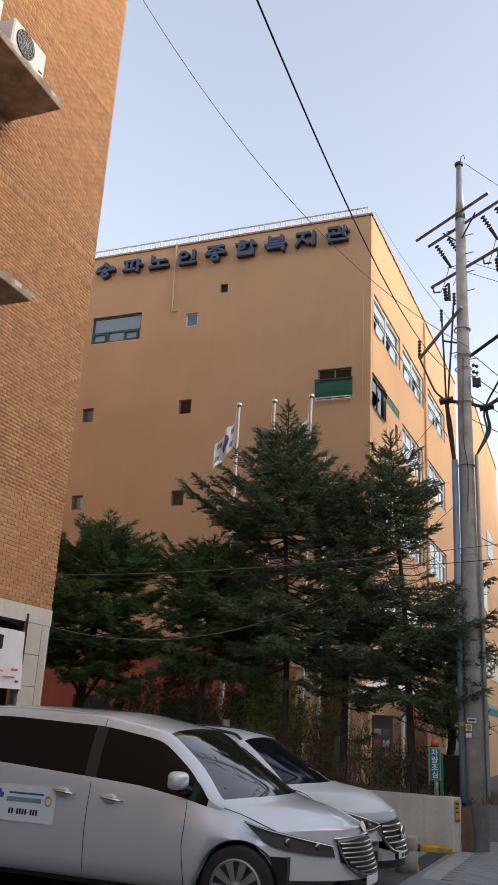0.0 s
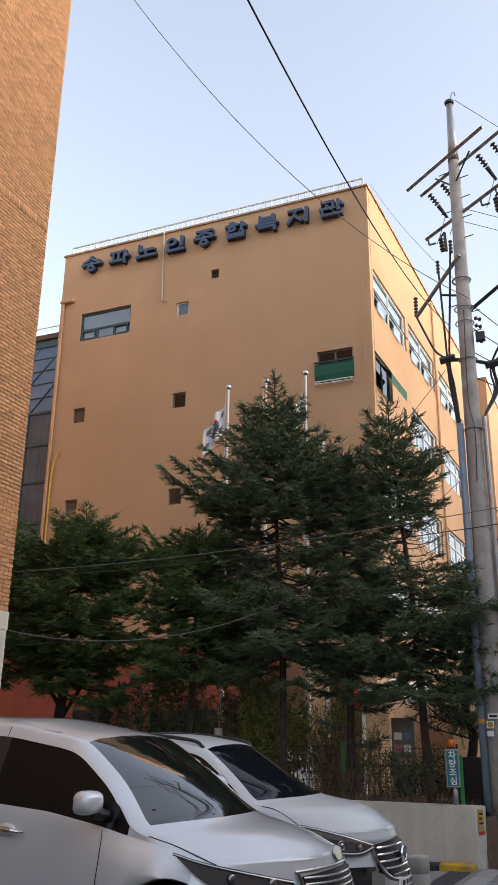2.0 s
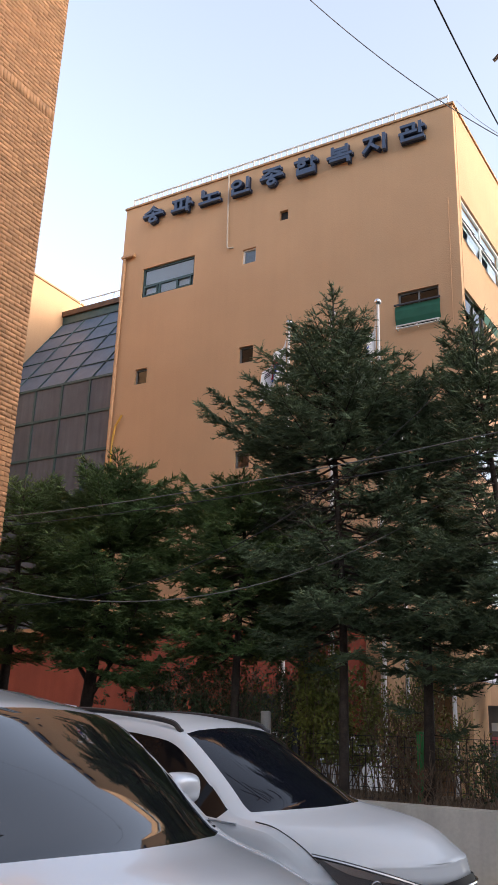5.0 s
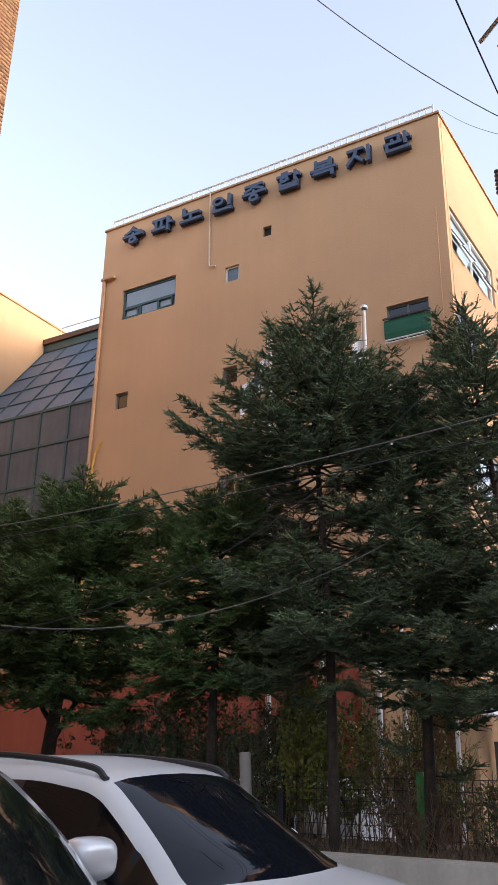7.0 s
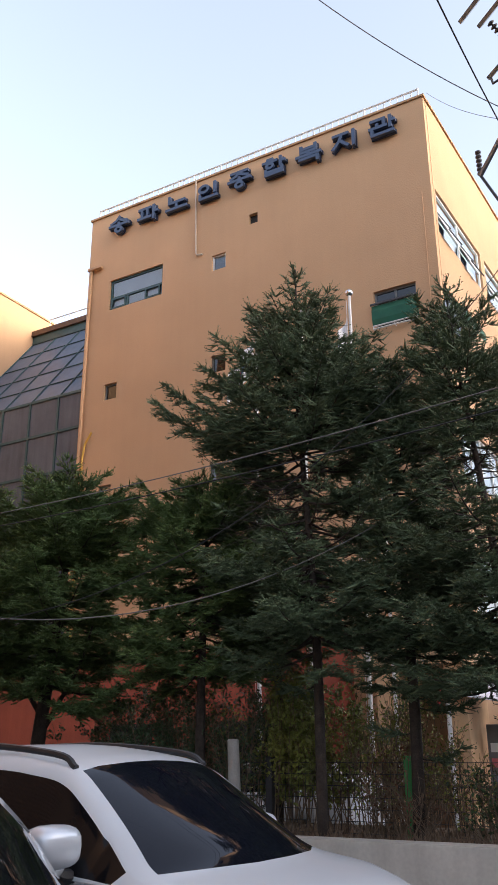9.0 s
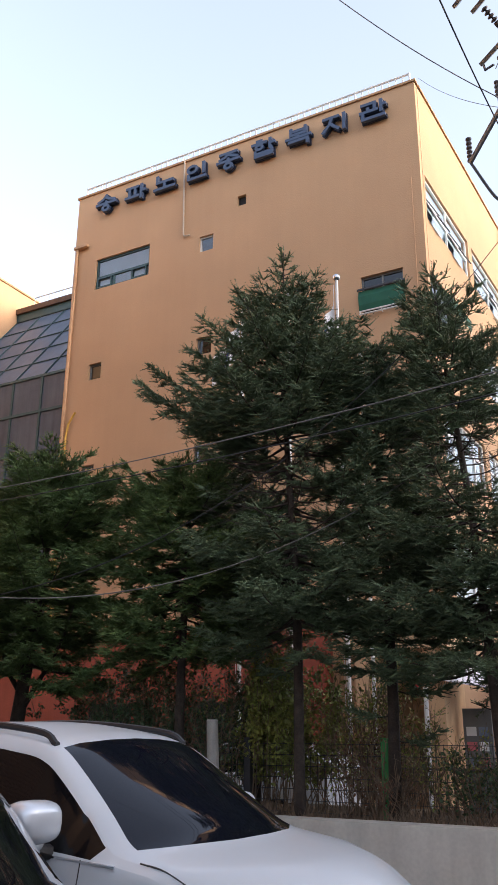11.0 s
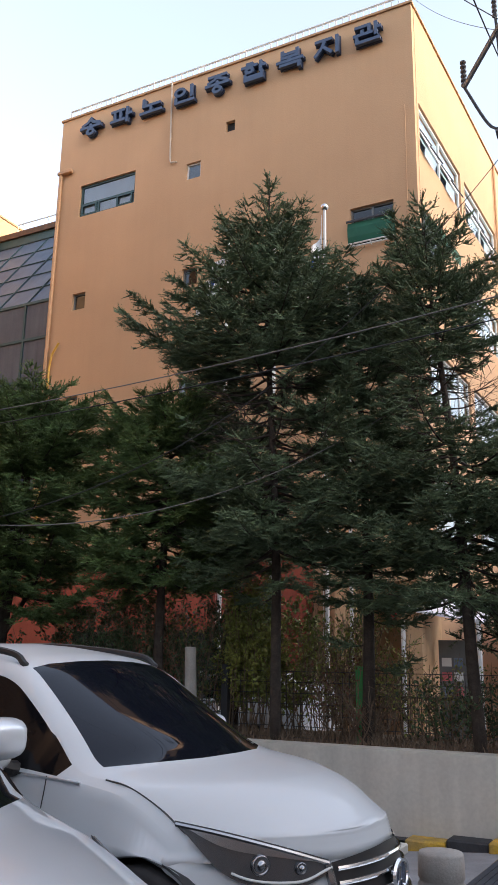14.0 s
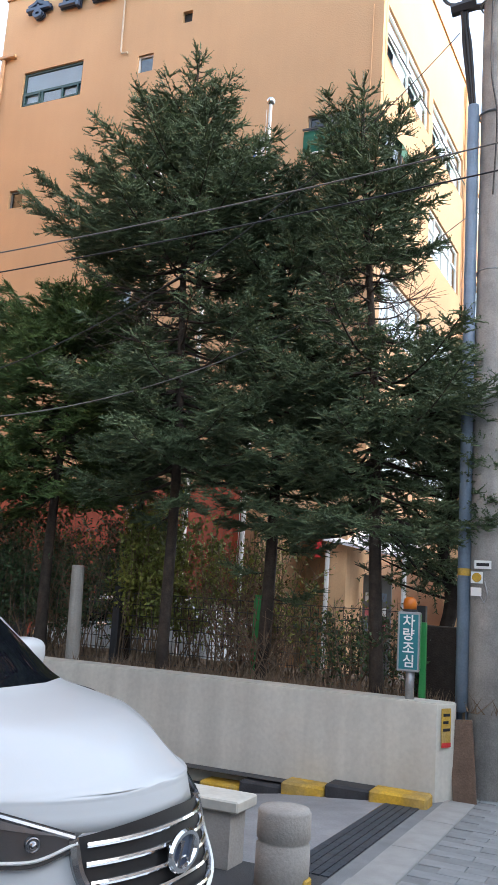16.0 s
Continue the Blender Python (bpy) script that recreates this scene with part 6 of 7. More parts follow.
part("awning", bm, TEALAWNING, shop, "teal cloth awning")
for y in (29, 32, 35):
    part("shop_window", B(-4.596, -4.57, y, y + 2.2, 0.4, 2.2), PANEDARK, shop)
    part("sign_panel", B(-4.59, -4.54, y, y + 1.2, 2.2, 2.34), REDPRINT, shop)
planter = thing("dark_planter", "dark brown box beside the warning sign", "box", at=Matrix.Translation((-2.97, 17.1, 0.52)))
part("box", B(-0.24, 0.30, -0.25, 0.08, 0, 0.80, 0.01), BARKDARK, planter)

# ---- trees ----
def spray(segs, rng, per_m, nlen, nwid, core_w=0.011, fore=0.6):
    """Needles round shoots. segs: array of start, end (n x 6). Each needle is one slim triangle."""
    s = np.asarray(segs, float)
    a, b = s[:, :3], s[:, 3:]
    ln = np.linalg.norm(b - a, axis=1)
    cnt = np.maximum(3, (ln * per_m).astype(int))
    idx = np.repeat(np.arange(len(s)), cnt)
    n = len(idx)
    t = rng.random(n)
    p = a[idx] + (b - a)[idx] * t[:, None]
    d = ((b - a) / np.maximum(ln, 1e-6)[:, None])[idx]
    r = rng.normal(size=(n, 3))
    r[:, 2] = np.abs(r[:, 2]) * 0.9 - 0.25
    r -= d * np.sum(r * d, 1)[:, None]
    r /= np.maximum(np.linalg.norm(r, axis=1), 1e-6)[:, None]
    g = d * fore + r
    g /= np.linalg.norm(g, axis=1)[:, None]
    w = np.cross(g, rng.normal(size=(n, 3)))
    w /= np.maximum(np.linalg.norm(w, axis=1), 1e-6)[:, None]
    L = nlen * (0.7 + 0.6 * rng.random(n))
    v = np.empty((n, 3, 3))
    v[:, 0] = p - w * nwid / 2
    v[:, 1] = p + w * nwid / 2
    v[:, 2] = p + g * L[:, None]
    k = np.cross((b - a), rng.normal(size=(len(s), 3)))
    k /= np.maximum(np.linalg.norm(k, axis=1), 1e-6)[:, None]
    core = np.stack((a - k * core_w, a + k * core_w, b), 1)
    v = np.concatenate((v, core))
    return v.reshape(-1, 3), np.arange(3 * len(v)).reshape(-1, 3)


def unit(v):
    return v / np.maximum(np.linalg.norm(v, axis=1), 1e-6)[:, None]


def pads(axis, dirn, reach, rise, inner, rng, dense=1.0, up=0.0):
    """The flat sprays of one limb: side twigs on both edges, each with short shoots, as rows of start and end."""
    axis = np.array(axis)
    perp = np.array((-dirn[1], dirn[0], 0.0))
    n2 = max(8, int(reach * (1 - inner) / 0.030 * dense))
    q = inner + (1 - inner) * (np.arange(n2) + rng.random(n2)) / n2
    i = np.minimum((q * 10).astype(int), 9)
    f = (q * 10 - i)[:, None]
    o = axis[i] * (1 - f) + axis[i + 1] * f
    sd = np.where(rng.random(n2) < 0.5, -1.0, 1.0)[:, None]
    l2 = np.minimum(0.62, 0.10 + 0.40 * reach * (1 - q) ** 0.75) * (0.55 + 0.6 * rng.random(n2))
    lift = np.stack((np.zeros(n2), np.zeros(n2), rise * 0.5 - 0.02 + up + rng.normal(size=n2) * 0.20), 1)
    d2 = unit(dirn * (0.55 + 0.35 * rng.random(n2))[:, None] + perp * sd * (0.75 + 0.3 * rng.random(n2))[:, None] + lift)
    m = o + d2 * (l2 * 0.55)[:, None] + np.array((0, 0, 0.02))
    e = o + d2 * l2[:, None] - np.array((0, 0, 1.0)) * (0.10 * l2 * (1 - up))[:, None]
    out = [np.hstack((axis[:-1], axis[1:]))[int(inner * 10):], np.hstack((o, m)), np.hstack((m, e))]
    n3 = np.maximum(3, (l2 / 0.034 * dense).astype(int))
    j = np.repeat(np.arange(n2), n3)
    n = len(j)
    t = (0.12 + 0.88 * rng.random(n))[:, None]
    o3 = np.where(t < 0.55, o[j] + (m[j] - o[j]) * t / 0.55, m[j] + (e[j] - m[j]) * (t - 0.55) / 0.45)
    s3 = np.cross(d2[j], (0, 0, 1)) * np.where(rng.random(n) < 0.5, -1.0, 1.0)[:, None]
    l3 = (0.075 + 0.13 * rng.random(n)) * (1.12 - 0.30 * t[:, 0])
    d3 = unit(d2[j] * 0.80 + s3 * (0.30 + 0.6 * rng.random(n))[:, None] + np.stack((np.zeros(n), np.zeros(n), 0.10 + up * 1.2 + rng.normal(size=n) * 0.24), 1))
    out.append(np.hstack((o3, o3 + d3 * l3[:, None])))
    tip = axis[-1]
    k = 5
    dt = unit(np.tile(dirn, (k, 1)) + rng.normal(size=(k, 3)) * 0.35 + np.array((0, 0, rise + 0.1)))
    out.append(np.hstack((np.tile(tip, (k, 1)), tip + dt * (0.06 + 0.10 * rng.random(k))[:, None])))
    return np.vstack(out)


def fir(label, x, y, base, top, crown, prof, seed, needle, per_m=74, gaps=(), step=0.038, trunk_r=0.11, lean=(0, 0), droop=0.0, extra=(), dense=1.0, boughs=()):
    """A fir: tapered trunk, whorled limbs with flat sprays, and needled shoots. prof: (height share, reach) pairs from crown foot to tip.
    gaps: heights where the limbs are bare. extra: limbs of their own as (height, bearing, reach, rise)."""
    rng = np.random.default_rng(seed)
    H = top - base
    ob = thing("fir_tree", label, "tree", "firs behind the wall", at=Matrix.Translation((x, y, base)))
    bend = lambda h: np.array((lean[0] * h / H + 0.025 * math.sin(h * 1.1 + seed), lean[1] * h / H + 0.025 * math.cos(h * 0.9 + seed), h))
    hs = np.linspace(-0.15, H - 0.05, 18)
    trunk = T([tuple(bend(h)) for h in hs], [max(0.010, trunk_r * (1 - max(h, 0) / H) ** 0.8 + 0.006) for h in hs], 10)
    part("trunk", trunk, BARK, ob, "rough grey brown trunk", smooth=True)
    limbs, rows, segs = bmesh.new(), [], []
    h, ang = crown - base, rng.random() * 6.28
    while h < H - 0.10:
        f = (h - (crown - base)) / (H - (crown - base))
        reach = float(np.interp(f, *zip(*prof))) * (0.60 + 0.55 * rng.random())
        ang += 2.4 + rng.normal() * 0.3
        rise = np.interp(f, [0, 0.3, 0.7, 0.88, 1], [-0.16 - droop, 0.02 - droop * 0.5, 0.18, 0.30, 0.8]) + rng.normal() * 0.10
        bare = any(g0 < h + base < g1 for g0, g1 in gaps) and rng.random() < 0.9
        rows.append((h, ang, reach * (0.75 if bare else 1.0), rise, bare, f))
        h += step * (0.7 + 0.6 * rng.random()) * (1.0 if f < 0.55 else 0.85)
    rows += [(e[0] - base, e[1], e[2], e[3], False, 0.4) for e in extra]
    for h, ang, reach, rise, bare, f in rows:
        dirn = np.array((math.cos(ang), math.sin(ang), 0.0))
        keys = [bend(h)]
        for q in (0.35, 0.7, 1.0):
            keys.append(bend(h) + dirn * reach * q + np.array((0, 0, reach * (rise * q + 0.14 * q * q - 0.10 * math.sin(q * 3.1)))))
        axis = crom(keys, 10)
        tube(limbs, [tuple(q) for q in axis], [max(0.004, (0.005 + 0.011 * reach) * (1 - i / 10.5)) for i in range(11)], 5, False)
        if bare:
            for i in range(2, 10):
                for rep in range(2):
                    d = dirn * 0.6 + rng.normal(size=3) * 0.5
                    tube(limbs, [tuple(axis[i]), tuple(axis[i] + d * (0.12 + 0.22 * rng.random()))], [0.004, 0.002], 3, False)
            if rng.random() < 0.25:
                segs.append(pads(axis, dirn, reach, rise, 0.75, rng, dense * 0.5))
            continue
        if reach < 0.42 and f > 0.5:   # the young whorls near the leader: plain shoots
            ax = np.array(axis)
            segs.append(np.hstack((ax[:-1], ax[1:])))
            k = int(5 + 22 * reach)
            o = ax[rng.integers(1, 10, k)]
            d = unit(dirn * 0.8 + rng.normal(size=(k, 3)) * 0.45 + np.array((0, 0, 0.55)))
            segs.append(np.hstack((o, o + d * (0.07 + 0.08 * rng.random(k))[:, None])))
            continue
        inner = 0.18 if f < 0.6 else (0.10 if f < 0.8 else 0.04)
        segs.append(pads(axis, dirn, reach, rise, inner, rng, dense, 0.22 * max(0.0, (f - 0.5) * 2)))
    lead = np.array([bend(H - 0.40 + k * 0.10) for k in range(6)])
    segs.append(np.hstack((lead[:-1], lead[1:])))
    for keys in boughs:   # thick bare boughs from the trunk up into the crown
        ax = crom([bend(keys[0][2])] + [np.array(k) for k in keys[1:]], 12)
        tube(limbs, [tuple(q) for q in ax], [0.05 - 0.0032 * i for i in range(13)], 7, False)
    part("branchwork", limbs, BARK, ob, "thin brown limbs")
    v, f_ = spray(np.vstack(segs), rng, per_m, 0.024, 0.0125, 0.013)
    raw_mesh("crown", v, f_, needle, ob, "dark green needled shoots")
    return ob


P1 = ((0, 1.45), (0.14, 1.75), (0.3, 1.6), (0.44, 1.7), (0.58, 1.42), (0.70, 1.1), (0.80, 0.66), (0.88, 0.36), (0.95, 0.2), (1, 0.05))
fir("tall dark green fir tree with bare lower trunk", -6.10, 16.55, 0.52, 8.60, 2.95, P1, 11, NEEDLE, gaps=((3.95, 5.35),), trunk_r=0.068, lean=(-0.23, 0),
    extra=((5.62, 3.22, 2.45, 0.34), (5.45, 2.95, 2.0, 0.32), (5.75, 3.5, 2.0, 0.36), (5.9, 3.05, 1.8, 0.42), (5.5, 0.1, 1.4, 0.3), (5.7, -0.4, 1.5, 0.3), (5.6, 4.6, 1.6, 0.2), (4.1, 4.9, 1.5, -0.1), (3.9, 4.2, 1.6, -0.1), (2.8, 3.4, 1.3, -0.2), (2.6, 5.4, 0.9, -0.2), (2.4, 2.7, 0.7, -0.1)))
P2 = ((0, 1.35), (0.2, 1.6), (0.36, 1.35), (0.5, 0.92), (0.66, 0.92), (0.8, 0.70), (0.9, 0.40), (0.96, 0.18), (1, 0.05))
fir("slender dark fir tree beside the utility pole", -3.57, 16.62, 0.52, 7.70, 2.3, P2, 23, NEEDLE, gaps=((4.2, 5.15),), trunk_r=0.072, lean=(-0.46, 0),
    extra=((4.2, 0.1, 1.7, 0.1), (3.6, -0.3, 1.8, 0.0), (3.9, -0.8, 1.7, 0.05), (4.4, 0.3, 1.6, 0.2), (3.2, -0.1, 1.6, -0.1), (3.4, -1.2, 1.3, -0.1)))
P3 = ((0, 0.85), (0.15, 1.1), (0.5, 1.05), (0.75, 0.80), (0.9, 0.50), (0.97, 0.24), (1, 0.08))
fir("dense dark fir tree between two taller ones", -5.06, 17.0, 0.52, 6.85, 2.75, P3, 37, NEEDLE, trunk_r=0.078, dense=1.05,
    extra=((2.4, 2.9, 0.75, -0.1), (2.1, 0.3, 0.7, -0.05), (1.8, 3.3, 0.5, 0.0), (2.3, 5.2, 0.8, -0.1), (1.5, 0.0, 0.55, 0.05), (2.6, 4.3, 0.9, -0.1)))
P4 = ((0, 0.95), (0.15, 1.5), (0.4, 1.75), (0.65, 1.45), (0.85, 0.85), (0.95, 0.4), (1, 0.1))
fir("bushy green fir tree beside the brick building", -11.05, 16.7, 0.5, 5.95, 2.7, P4, 41, NEEDLE2, trunk_r=0.13, lean=(0.45, 0), step=0.033, droop=0.08, dense=1.15,
    extra=((2.6, 0.2, 1.5, -0.12), (2.4, -0.3, 1.6, -0.15), (2.7, -0.8, 1.4, -0.1), (2.3, 0.5, 1.3, -0.1), (2.5, 5.0, 1.2, -0.1)),
    boughs=(((0, 0, 1.3), (0.35, 0.05, 1.75), (0.8, 0.0, 2.35), (1.1, -0.1, 2.9)), ((0, 0, 1.6), (-0.3, 0.0, 2.1), (-0.6, 0.1, 2.8)), ((0, 0, 2.0), (0.4, -0.2, 2.4), (0.7, -0.3, 3.0))))
P5 = ((0, 1.1), (0.2, 1.5), (0.5, 1.45), (0.75, 1.05), (0.92, 0.45), (1, 0.1))
fir("broad green fir tree in the middle of the row", -8.05, 16.8, 0.5, 5.55, 2.7, P5, 53, NEEDLE2, trunk_r=0.08, droop=0.12, dense=1.2, extra=((4.8, 3.2, 1.2, 0.55), (4.5, 3.0, 1.4, 0.4), (4.6, 3.5, 1.1, 0.45)))
fir("green fir tree behind the brick building", -13.4, 17.1, 0.5, 6.2, 2.6, P4, 67, NEEDLE2, per_m=55, step=0.05, trunk_r=0.12)
fir("smaller dark fir tree at the back of the row", -7.35, 17.75, 0.5, 5.3, 2.9, P5, 79, NEEDLE, per_m=65, step=0.046, trunk_r=0.075)

# a crooked broad-leaved evergreen by the pole
rng = np.random.default_rng(5)
crook = thing("crooked_tree", "crooked dark evergreen tree beside the pole", "tree", at=Matrix.Translation((-3.16, 17.3, 0.3)))
stem = crom([(0, 0, -0.1), (0.03, 0, 0.6), (0.16, 0.05, 1.3), (0.05, 0.05, 1.9), (0.15, 0.1, 2.6), (0.3, 0.1, 3.4)], 20)
part("trunk", T([tuple(q) for q in stem], [0.10 - 0.003 * i for i in range(21)], 9), BARKDARK, crook, smooth=True)
segs = []
limbs = bmesh.new()
for k in range(46):
    o = stem[int(8 + 12 * rng.random())]
    a = rng.random() * 6.28
    r = 0.5 + 0.9 * rng.random()
    ax = crom([o, o + np.array((math.cos(a) * r * 0.5, math.sin(a) * r * 0.5, 0.15)), o + np.array((math.cos(a) * r, math.sin(a) * r, 0.25 + 0.4 * rng.random()))], 6)
    tube(limbs, [tuple(q) for q in ax], [0.018 - 0.002 * i for i in range(7)], 5, False)
    for i in range(1, 6):
        for j in range(5):
            d = rng.normal(size=3)
            d /= np.linalg.norm(d)
            segs.append((*ax[i], *(ax[i] + d * 0.22)))
part("branchwork", limbs, BARKDARK, crook)
v, f_ = spray(segs, rng, 90, 0.05, 0.016)
raw_mesh("crown", v, f_, NEEDLE, crook, "dark green foliage")


# ---- shrubs ----
def shrub(label, x, y, z, w, h, stems, seed, twig, leaf, leaves, size, name="shrub"):
    rng = np.random.default_rng(seed)
    ob = thing(name, label, "shrub", "shrubs below the firs", at=Matrix.Translation((x, y, z)))
    bm = bmesh.new()
    tips = []
    for k in range(stems):
        a = rng.random() * 6.28
        b0 = np.array((rng.normal() * w * 0.25, rng.normal() * 0.15, 0))
        e = b0 + np.array((rng.normal() * w * 0.4, rng.normal() * 0.25, h * (0.55 + 0.5 * rng.random())))
        m_ = (b0 + e) / 2 + rng.normal(size=3) * 0.08
        ax = crom([b0, m_, e], 7)
        tube(bm, [tuple(q) for q in ax], [0.009 - 0.0009 * i for i in range(8)], 4, False)
        for i in range(2, 7):
            for j in range(2):
                d = np.array((rng.normal(), rng.normal(), 0.7 + rng.random()))
                q = ax[i] + d / np.linalg.norm(d) * (0.15 + 0.25 * rng.random())
                tube(bm, [tuple(ax[i]), tuple(q)], [0.004, 0.002], 3, False)
                tips.append((ax[i], q))
    part("stemwork", bm, twig, ob, "thin bare brown stems")
    if leaves:
        n = leaves
        ii = rng.integers(0, len(tips), n)
        t = rng.random(n)[:, None]
        A = np.array([tips[i][0] for i in ii])
        Bq = np.array([tips[i][1] for i in ii])
        p = A + (Bq - A) * t + rng.normal(size=(n, 3)) * 0.03
        d = rng.normal(size=(n, 3))
        d /= np.linalg.norm(d, axis=1)[:, None]
        w_ = np.cross(d, rng.normal(size=(n, 3)))
        w_ /= np.linalg.norm(w_, axis=1)[:, None]
        L = size * (0.7 + 0.6 * rng.random(n))[:, None]
        v = np.stack((p, p + d * L * 0.5 + w_ * L * 0.25, p + d * L, p + d * L * 0.5 - w_ * L * 0.25), 1).reshape(-1, 3)
        raw_mesh("leaves", v, np.arange(4 * n).reshape(-1, 4), leaf, ob)
    return ob


shrub("yellow green leafy shrub in front of the fence", -7.05, 17.5, 0.55, 0.9, 2.3, 30, 1, TWIG, LEAFY, 7500, 0.065)
shrub("tall shrub with yellow green leaves", -6.6, 17.9, 0.55, 0.9, 2.1, 24, 2, TWIG, LEAFY, 4600, 0.065)
shrub("bare brown twiggy shrub", -7.9, 17.2, 0.55, 1.1, 1.9, 40, 3, TWIG, LEAFG, 2600, 0.05)
shrub("bare brown twiggy shrub", -5.75, 17.7, 0.55, 0.9, 1.7, 40, 4, TWIG, LEAFY, 1500, 0.05)
shrub("dark green leafy shrub under the firs", -8.9, 17.4, 0.55, 1.3, 2.3, 30, 5, TWIG, LEAFG, 6500, 0.06)
shrub("dark green leafy shrub under the firs", -9.9, 17.7, 0.55, 1.3, 2.2, 28, 6, TWIG, LEAFG, 6000, 0.06)
shrub("russet shrub near the green post", -5.5, 17.6, 0.55, 0.8, 1.2, 26, 7, TWIG, LEAFR, 700, 0.045)
shrub("light green shrub near the wall end", -4.35, 17.4, 0.55, 0.8, 1.1, 20, 8, TWIG, LEAFY, 700, 0.05)
shrub("dark green shrub near the warning sign", -3.9, 17.1, 0.55, 0.9, 0.85, 20, 9, TWIG, LEAFG, 1700, 0.055)
shrub("dark green shrub behind the warning sign", -3.1, 17.3, 0.50, 0.8, 0.7, 16, 10, TWIG, LEAFG, 1200, 0.055)
shrub("bare shrub by the concrete post", -11.6, 17.3, 0.55, 1.2, 0.9, 26, 12, TWIG, LEAFG, 900, 0.06)
shrub("dense dark green shrub before the fence", -9.0, 18.3, 0.55, 1.5, 2.0, 26, 31, TWIG, LEAFG, 3600, 0.06)
shrub("dense dark green shrub before the fence", -10.9, 18.4, 0.55, 1.3, 0.9, 20, 32, TWIG, LEAFG, 3600, 0.06)
shrub("dense dark green shrub before the fence", -12.6, 18.2, 0.55, 1.2, 0.9, 20, 33, TWIG, LEAFG, 3000, 0.06)
shrub("green and russet shrub before the fence", -7.6, 18.4, 0.55, 1.3, 2.4, 34, 34, TWIG, LEAFG, 6000, 0.06)
shrub("sparse shrub with yellow leaves by the fence", -5.5, 18.2, 0.55, 0.8, 2.0, 26, 35, TWIG, LEAFY, 2600, 0.05)
shrub("bare brown shrub under the firs", -5.2, 16.9, 0.55, 0.7, 0.7, 22, 13, TWIG, LEAFR, 200, 0.04)
for k, (x0, sd) in enumerate(((-13.5, 21), (-10.5, 22), (-7.6, 23), (-5.0, 24))):
    rng = np.random.default_rng(sd)
    n = 1500
    p = np.stack((x0 + rng.random(n) * 3.0, 16.2 + rng.random(n) ** 1.5 * 2.2, np.full(n, 0.56)), 1)
    d = np.stack((rng.normal(size=n) * 0.4, rng.normal(size=n) * 0.4, np.ones(n)), 1)
    L = (0.06 + 0.14 * rng.random(n))[:, None]
    w_ = np.stack((rng.normal(size=n), rng.normal(size=n), np.zeros(n)), 1) * 0.006
    v = np.stack((p - w_, p + w_, p + d * L), 1).reshape(-1, 3)
    g = raw_mesh("dry_grass", v, np.arange(3 * n).reshape(-1, 3), TWIG)
    tagged(g, "dry brown grass and litter along the wall", "grass", kind="stuff")

# ---- pavement pieces ----
pave = thing("pavement", "grey concrete block pavement beside the drain", "pavement", kind="structure")
bm = bmesh.new()
quad(bm, (-2.86, 8.0, ground_z(8.0) + 0.002), (0.6, 8.0, ground_z(8.0) + 0.002), (0.6, 18.5, ground_z(18.5) + 0.002), (-2.86, 18.5, ground_z(18.5) + 0.002))
part("bedding", bm, PAVER, pave)
ks = bmesh.new()
box(ks, -0.13, 0.13, -0.48, 0.48, -0.03, 0.012, 0.006)
kme = link("kerb_stone", ks, KERBSTONE, pave)
kme.matrix_local = Matrix.Translation((-2.62, 12.6, ground_z(12.6)))
for k in range(1, 5):
    c = new("kerb_stone", kme.data)
    c.parent = pave
    c.matrix_local = Matrix.Translation((-2.62, 12.6 + k * 0.97, ground_z(12.6 + k * 0.97))) @ pose(0, 0, 0, -1.4)
pb = bmesh.new()
box(pb, -0.147, 0.147, -0.072, 0.072, -0.03, 0.010, 0.003)
pme = link("paver", pb, PAVER, pave)
first = True
cnt = 0
for j in range(34):
    for i in range(8):
        x = -2.33 + i * 0.30 + (0.15 if j % 2 else 0)
        y = 12.0 + j * 0.15
        o = pme if first else new("paver", pme.data)
        first = False
        o.parent = pave
        o.matrix_local = Matrix.Translation((x, y, ground_z(y) + random.uniform(-0.002, 0.002))) @ pose(0, 0, 0, -1.4)

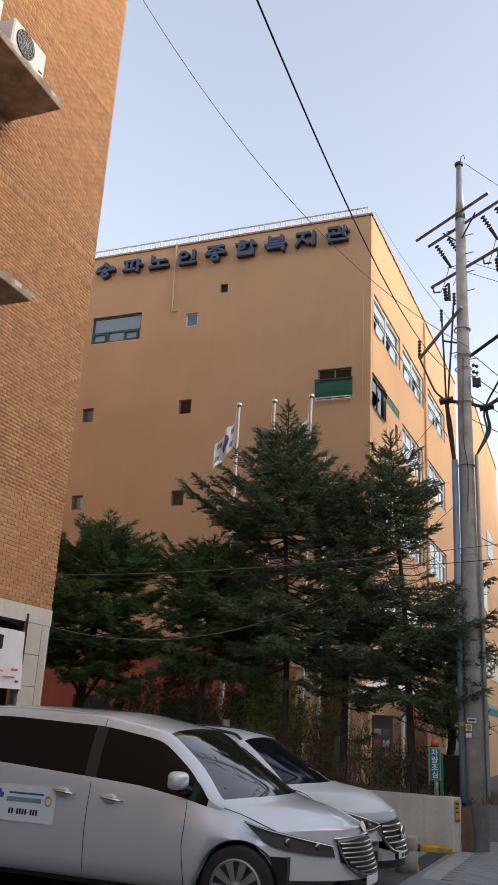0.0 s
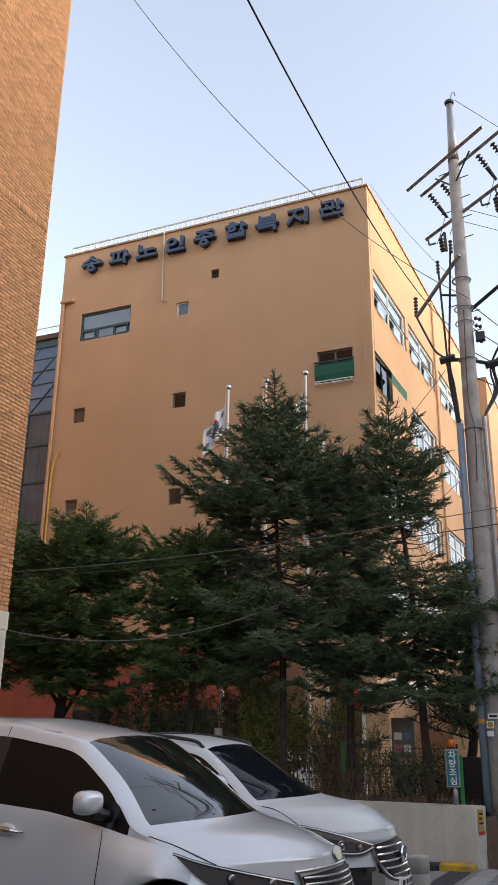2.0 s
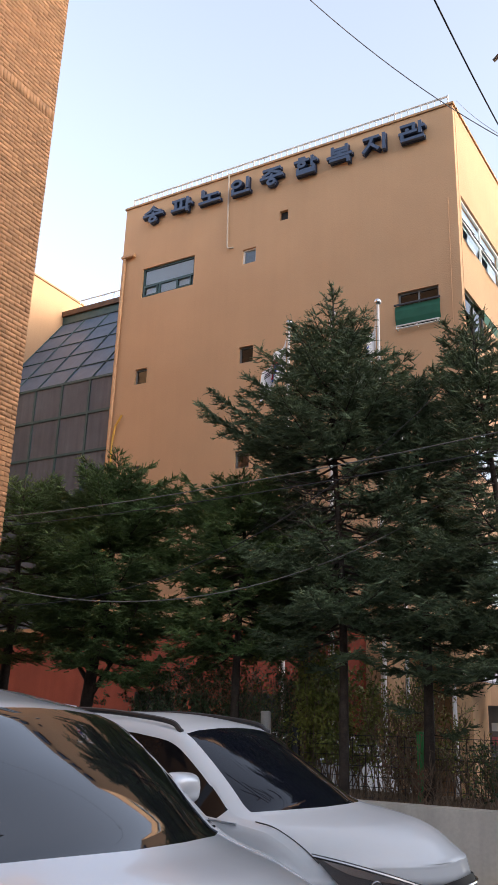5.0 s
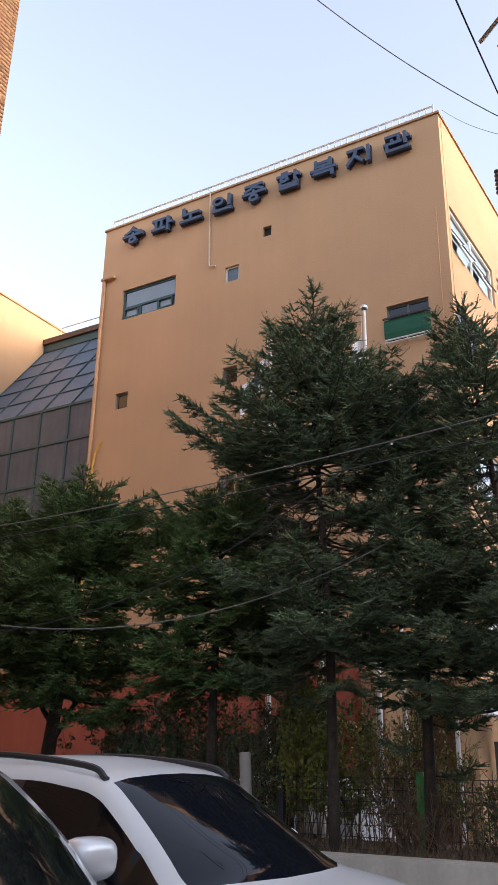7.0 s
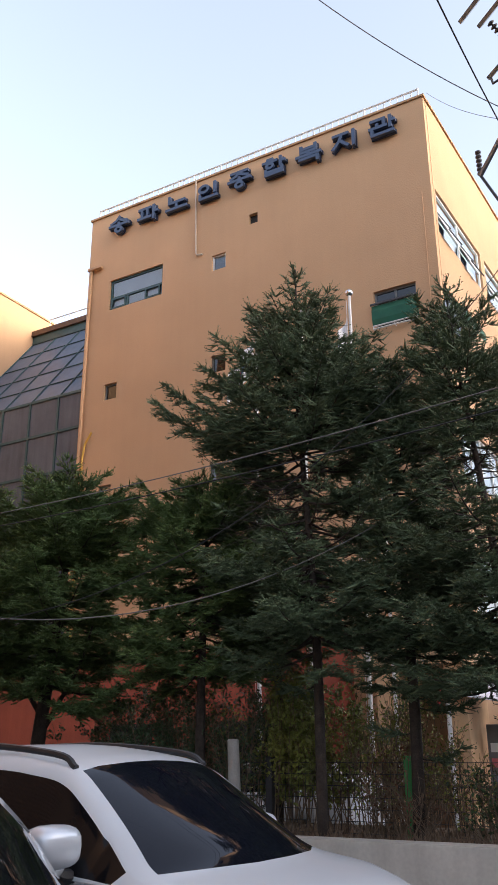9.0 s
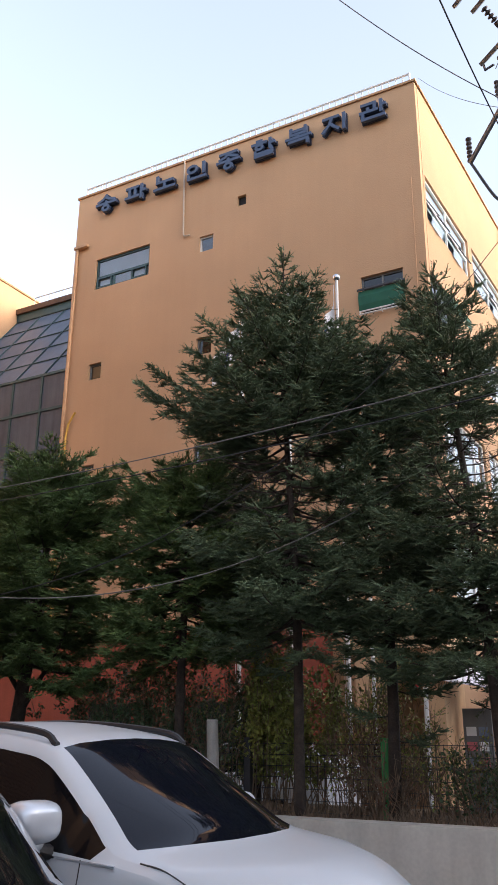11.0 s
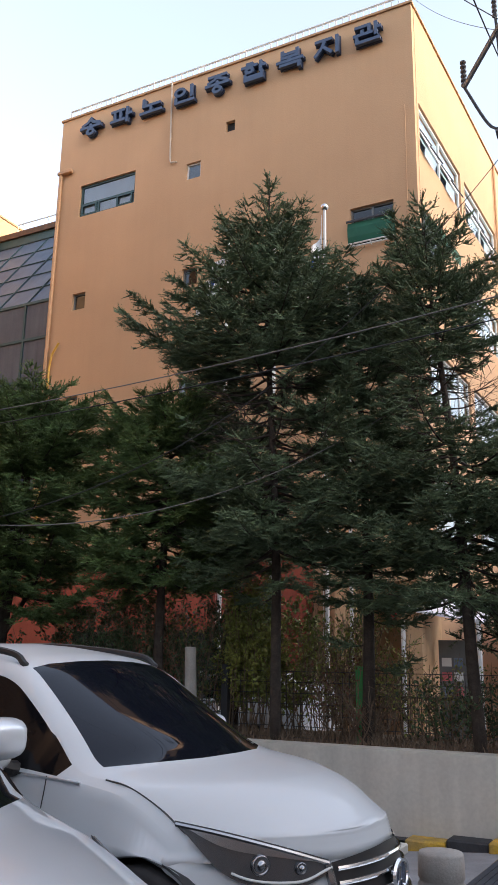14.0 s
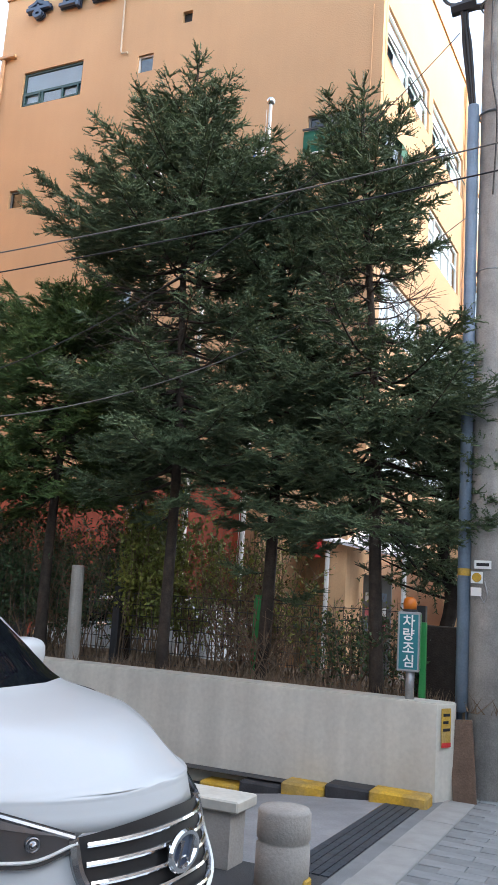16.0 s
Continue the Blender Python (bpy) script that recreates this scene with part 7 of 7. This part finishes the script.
# ---- bricks ----
BL, BH, JT = 0.19, 0.057, 0.010
def brick_mesh(name, l, h, m):
    bm = bmesh.new()
    box(bm, -0.02, 0.012, -l / 2, l / 2, -h / 2, h / 2, 0.003)
    me = bpy.data.meshes.new(name)
    bm.to_mesh(me)
    bm.free()
    me.materials.append(m)
    return me


BRK = brick_mesh("brick", BL, BH, BRICK_ONE)
rest_v, rest_f = [], []


def add_brick(y, z, l, h):
    o = random.uniform(0.003, 0.007)
    x0, x1 = BX - 0.012, BX - 0.012 + o
    ya, yb, za, zb = y - l / 2, y + l / 2, z - h / 2, z + h / 2
    k = len(rest_v)
    rest_v.extend(((x1, ya, za), (x1, yb, za), (x1, yb, zb), (x1, ya, zb), (x0, ya, za), (x0, yb, za), (x0, yb, zb), (x0, ya, zb)))
    rest_f.extend(((k, k + 1, k + 2, k + 3), (k, k + 4, k + 5, k + 1), (k + 1, k + 5, k + 6, k + 2), (k + 2, k + 6, k + 7, k + 3), (k + 3, k + 7, k + 4, k)))


z, row, made = BZ0 + 0.04, 0, 0
SOLDIER = (10.26, 13.90)
while z < BZ1 - 0.1:
    sold = any(abs(z - s) < 0.034 for s in SOLDIER)
    if sold:
        zc = z + 0.066
        y = BY1 - 0.03
        while y > 5.5:
            add_brick(y, zc, BH, BL)
            y -= BH + JT
        z += BL + JT
        row += 1
        continue
    y = BY1 - (BL / 2 if row % 2 == 0 else 0.0)
    while y > 5.5:
        l = BL
        yy = y
        if row % 2 and y > BY1 - 0.01:
            l, yy = BL / 2 - 0.005, BY1 - BL / 4
        if made < 300 and z < 5.2 and y > 10.6 and l == BL:
            o = new("brick", BRK)
            o.parent = brickhouse
            o.matrix_local = Matrix.Translation((BX - 0.012 + random.uniform(-0.004, 0.002), yy, z))
            made += 1
        else:
            add_brick(yy, z, l, BH)
        y -= BL + JT
    z += BH + JT
    row += 1
br = raw_mesh("brickwork", np.array(rest_v), np.array(rest_f), BRICK, brickhouse)
br["kind"] = "stuff"
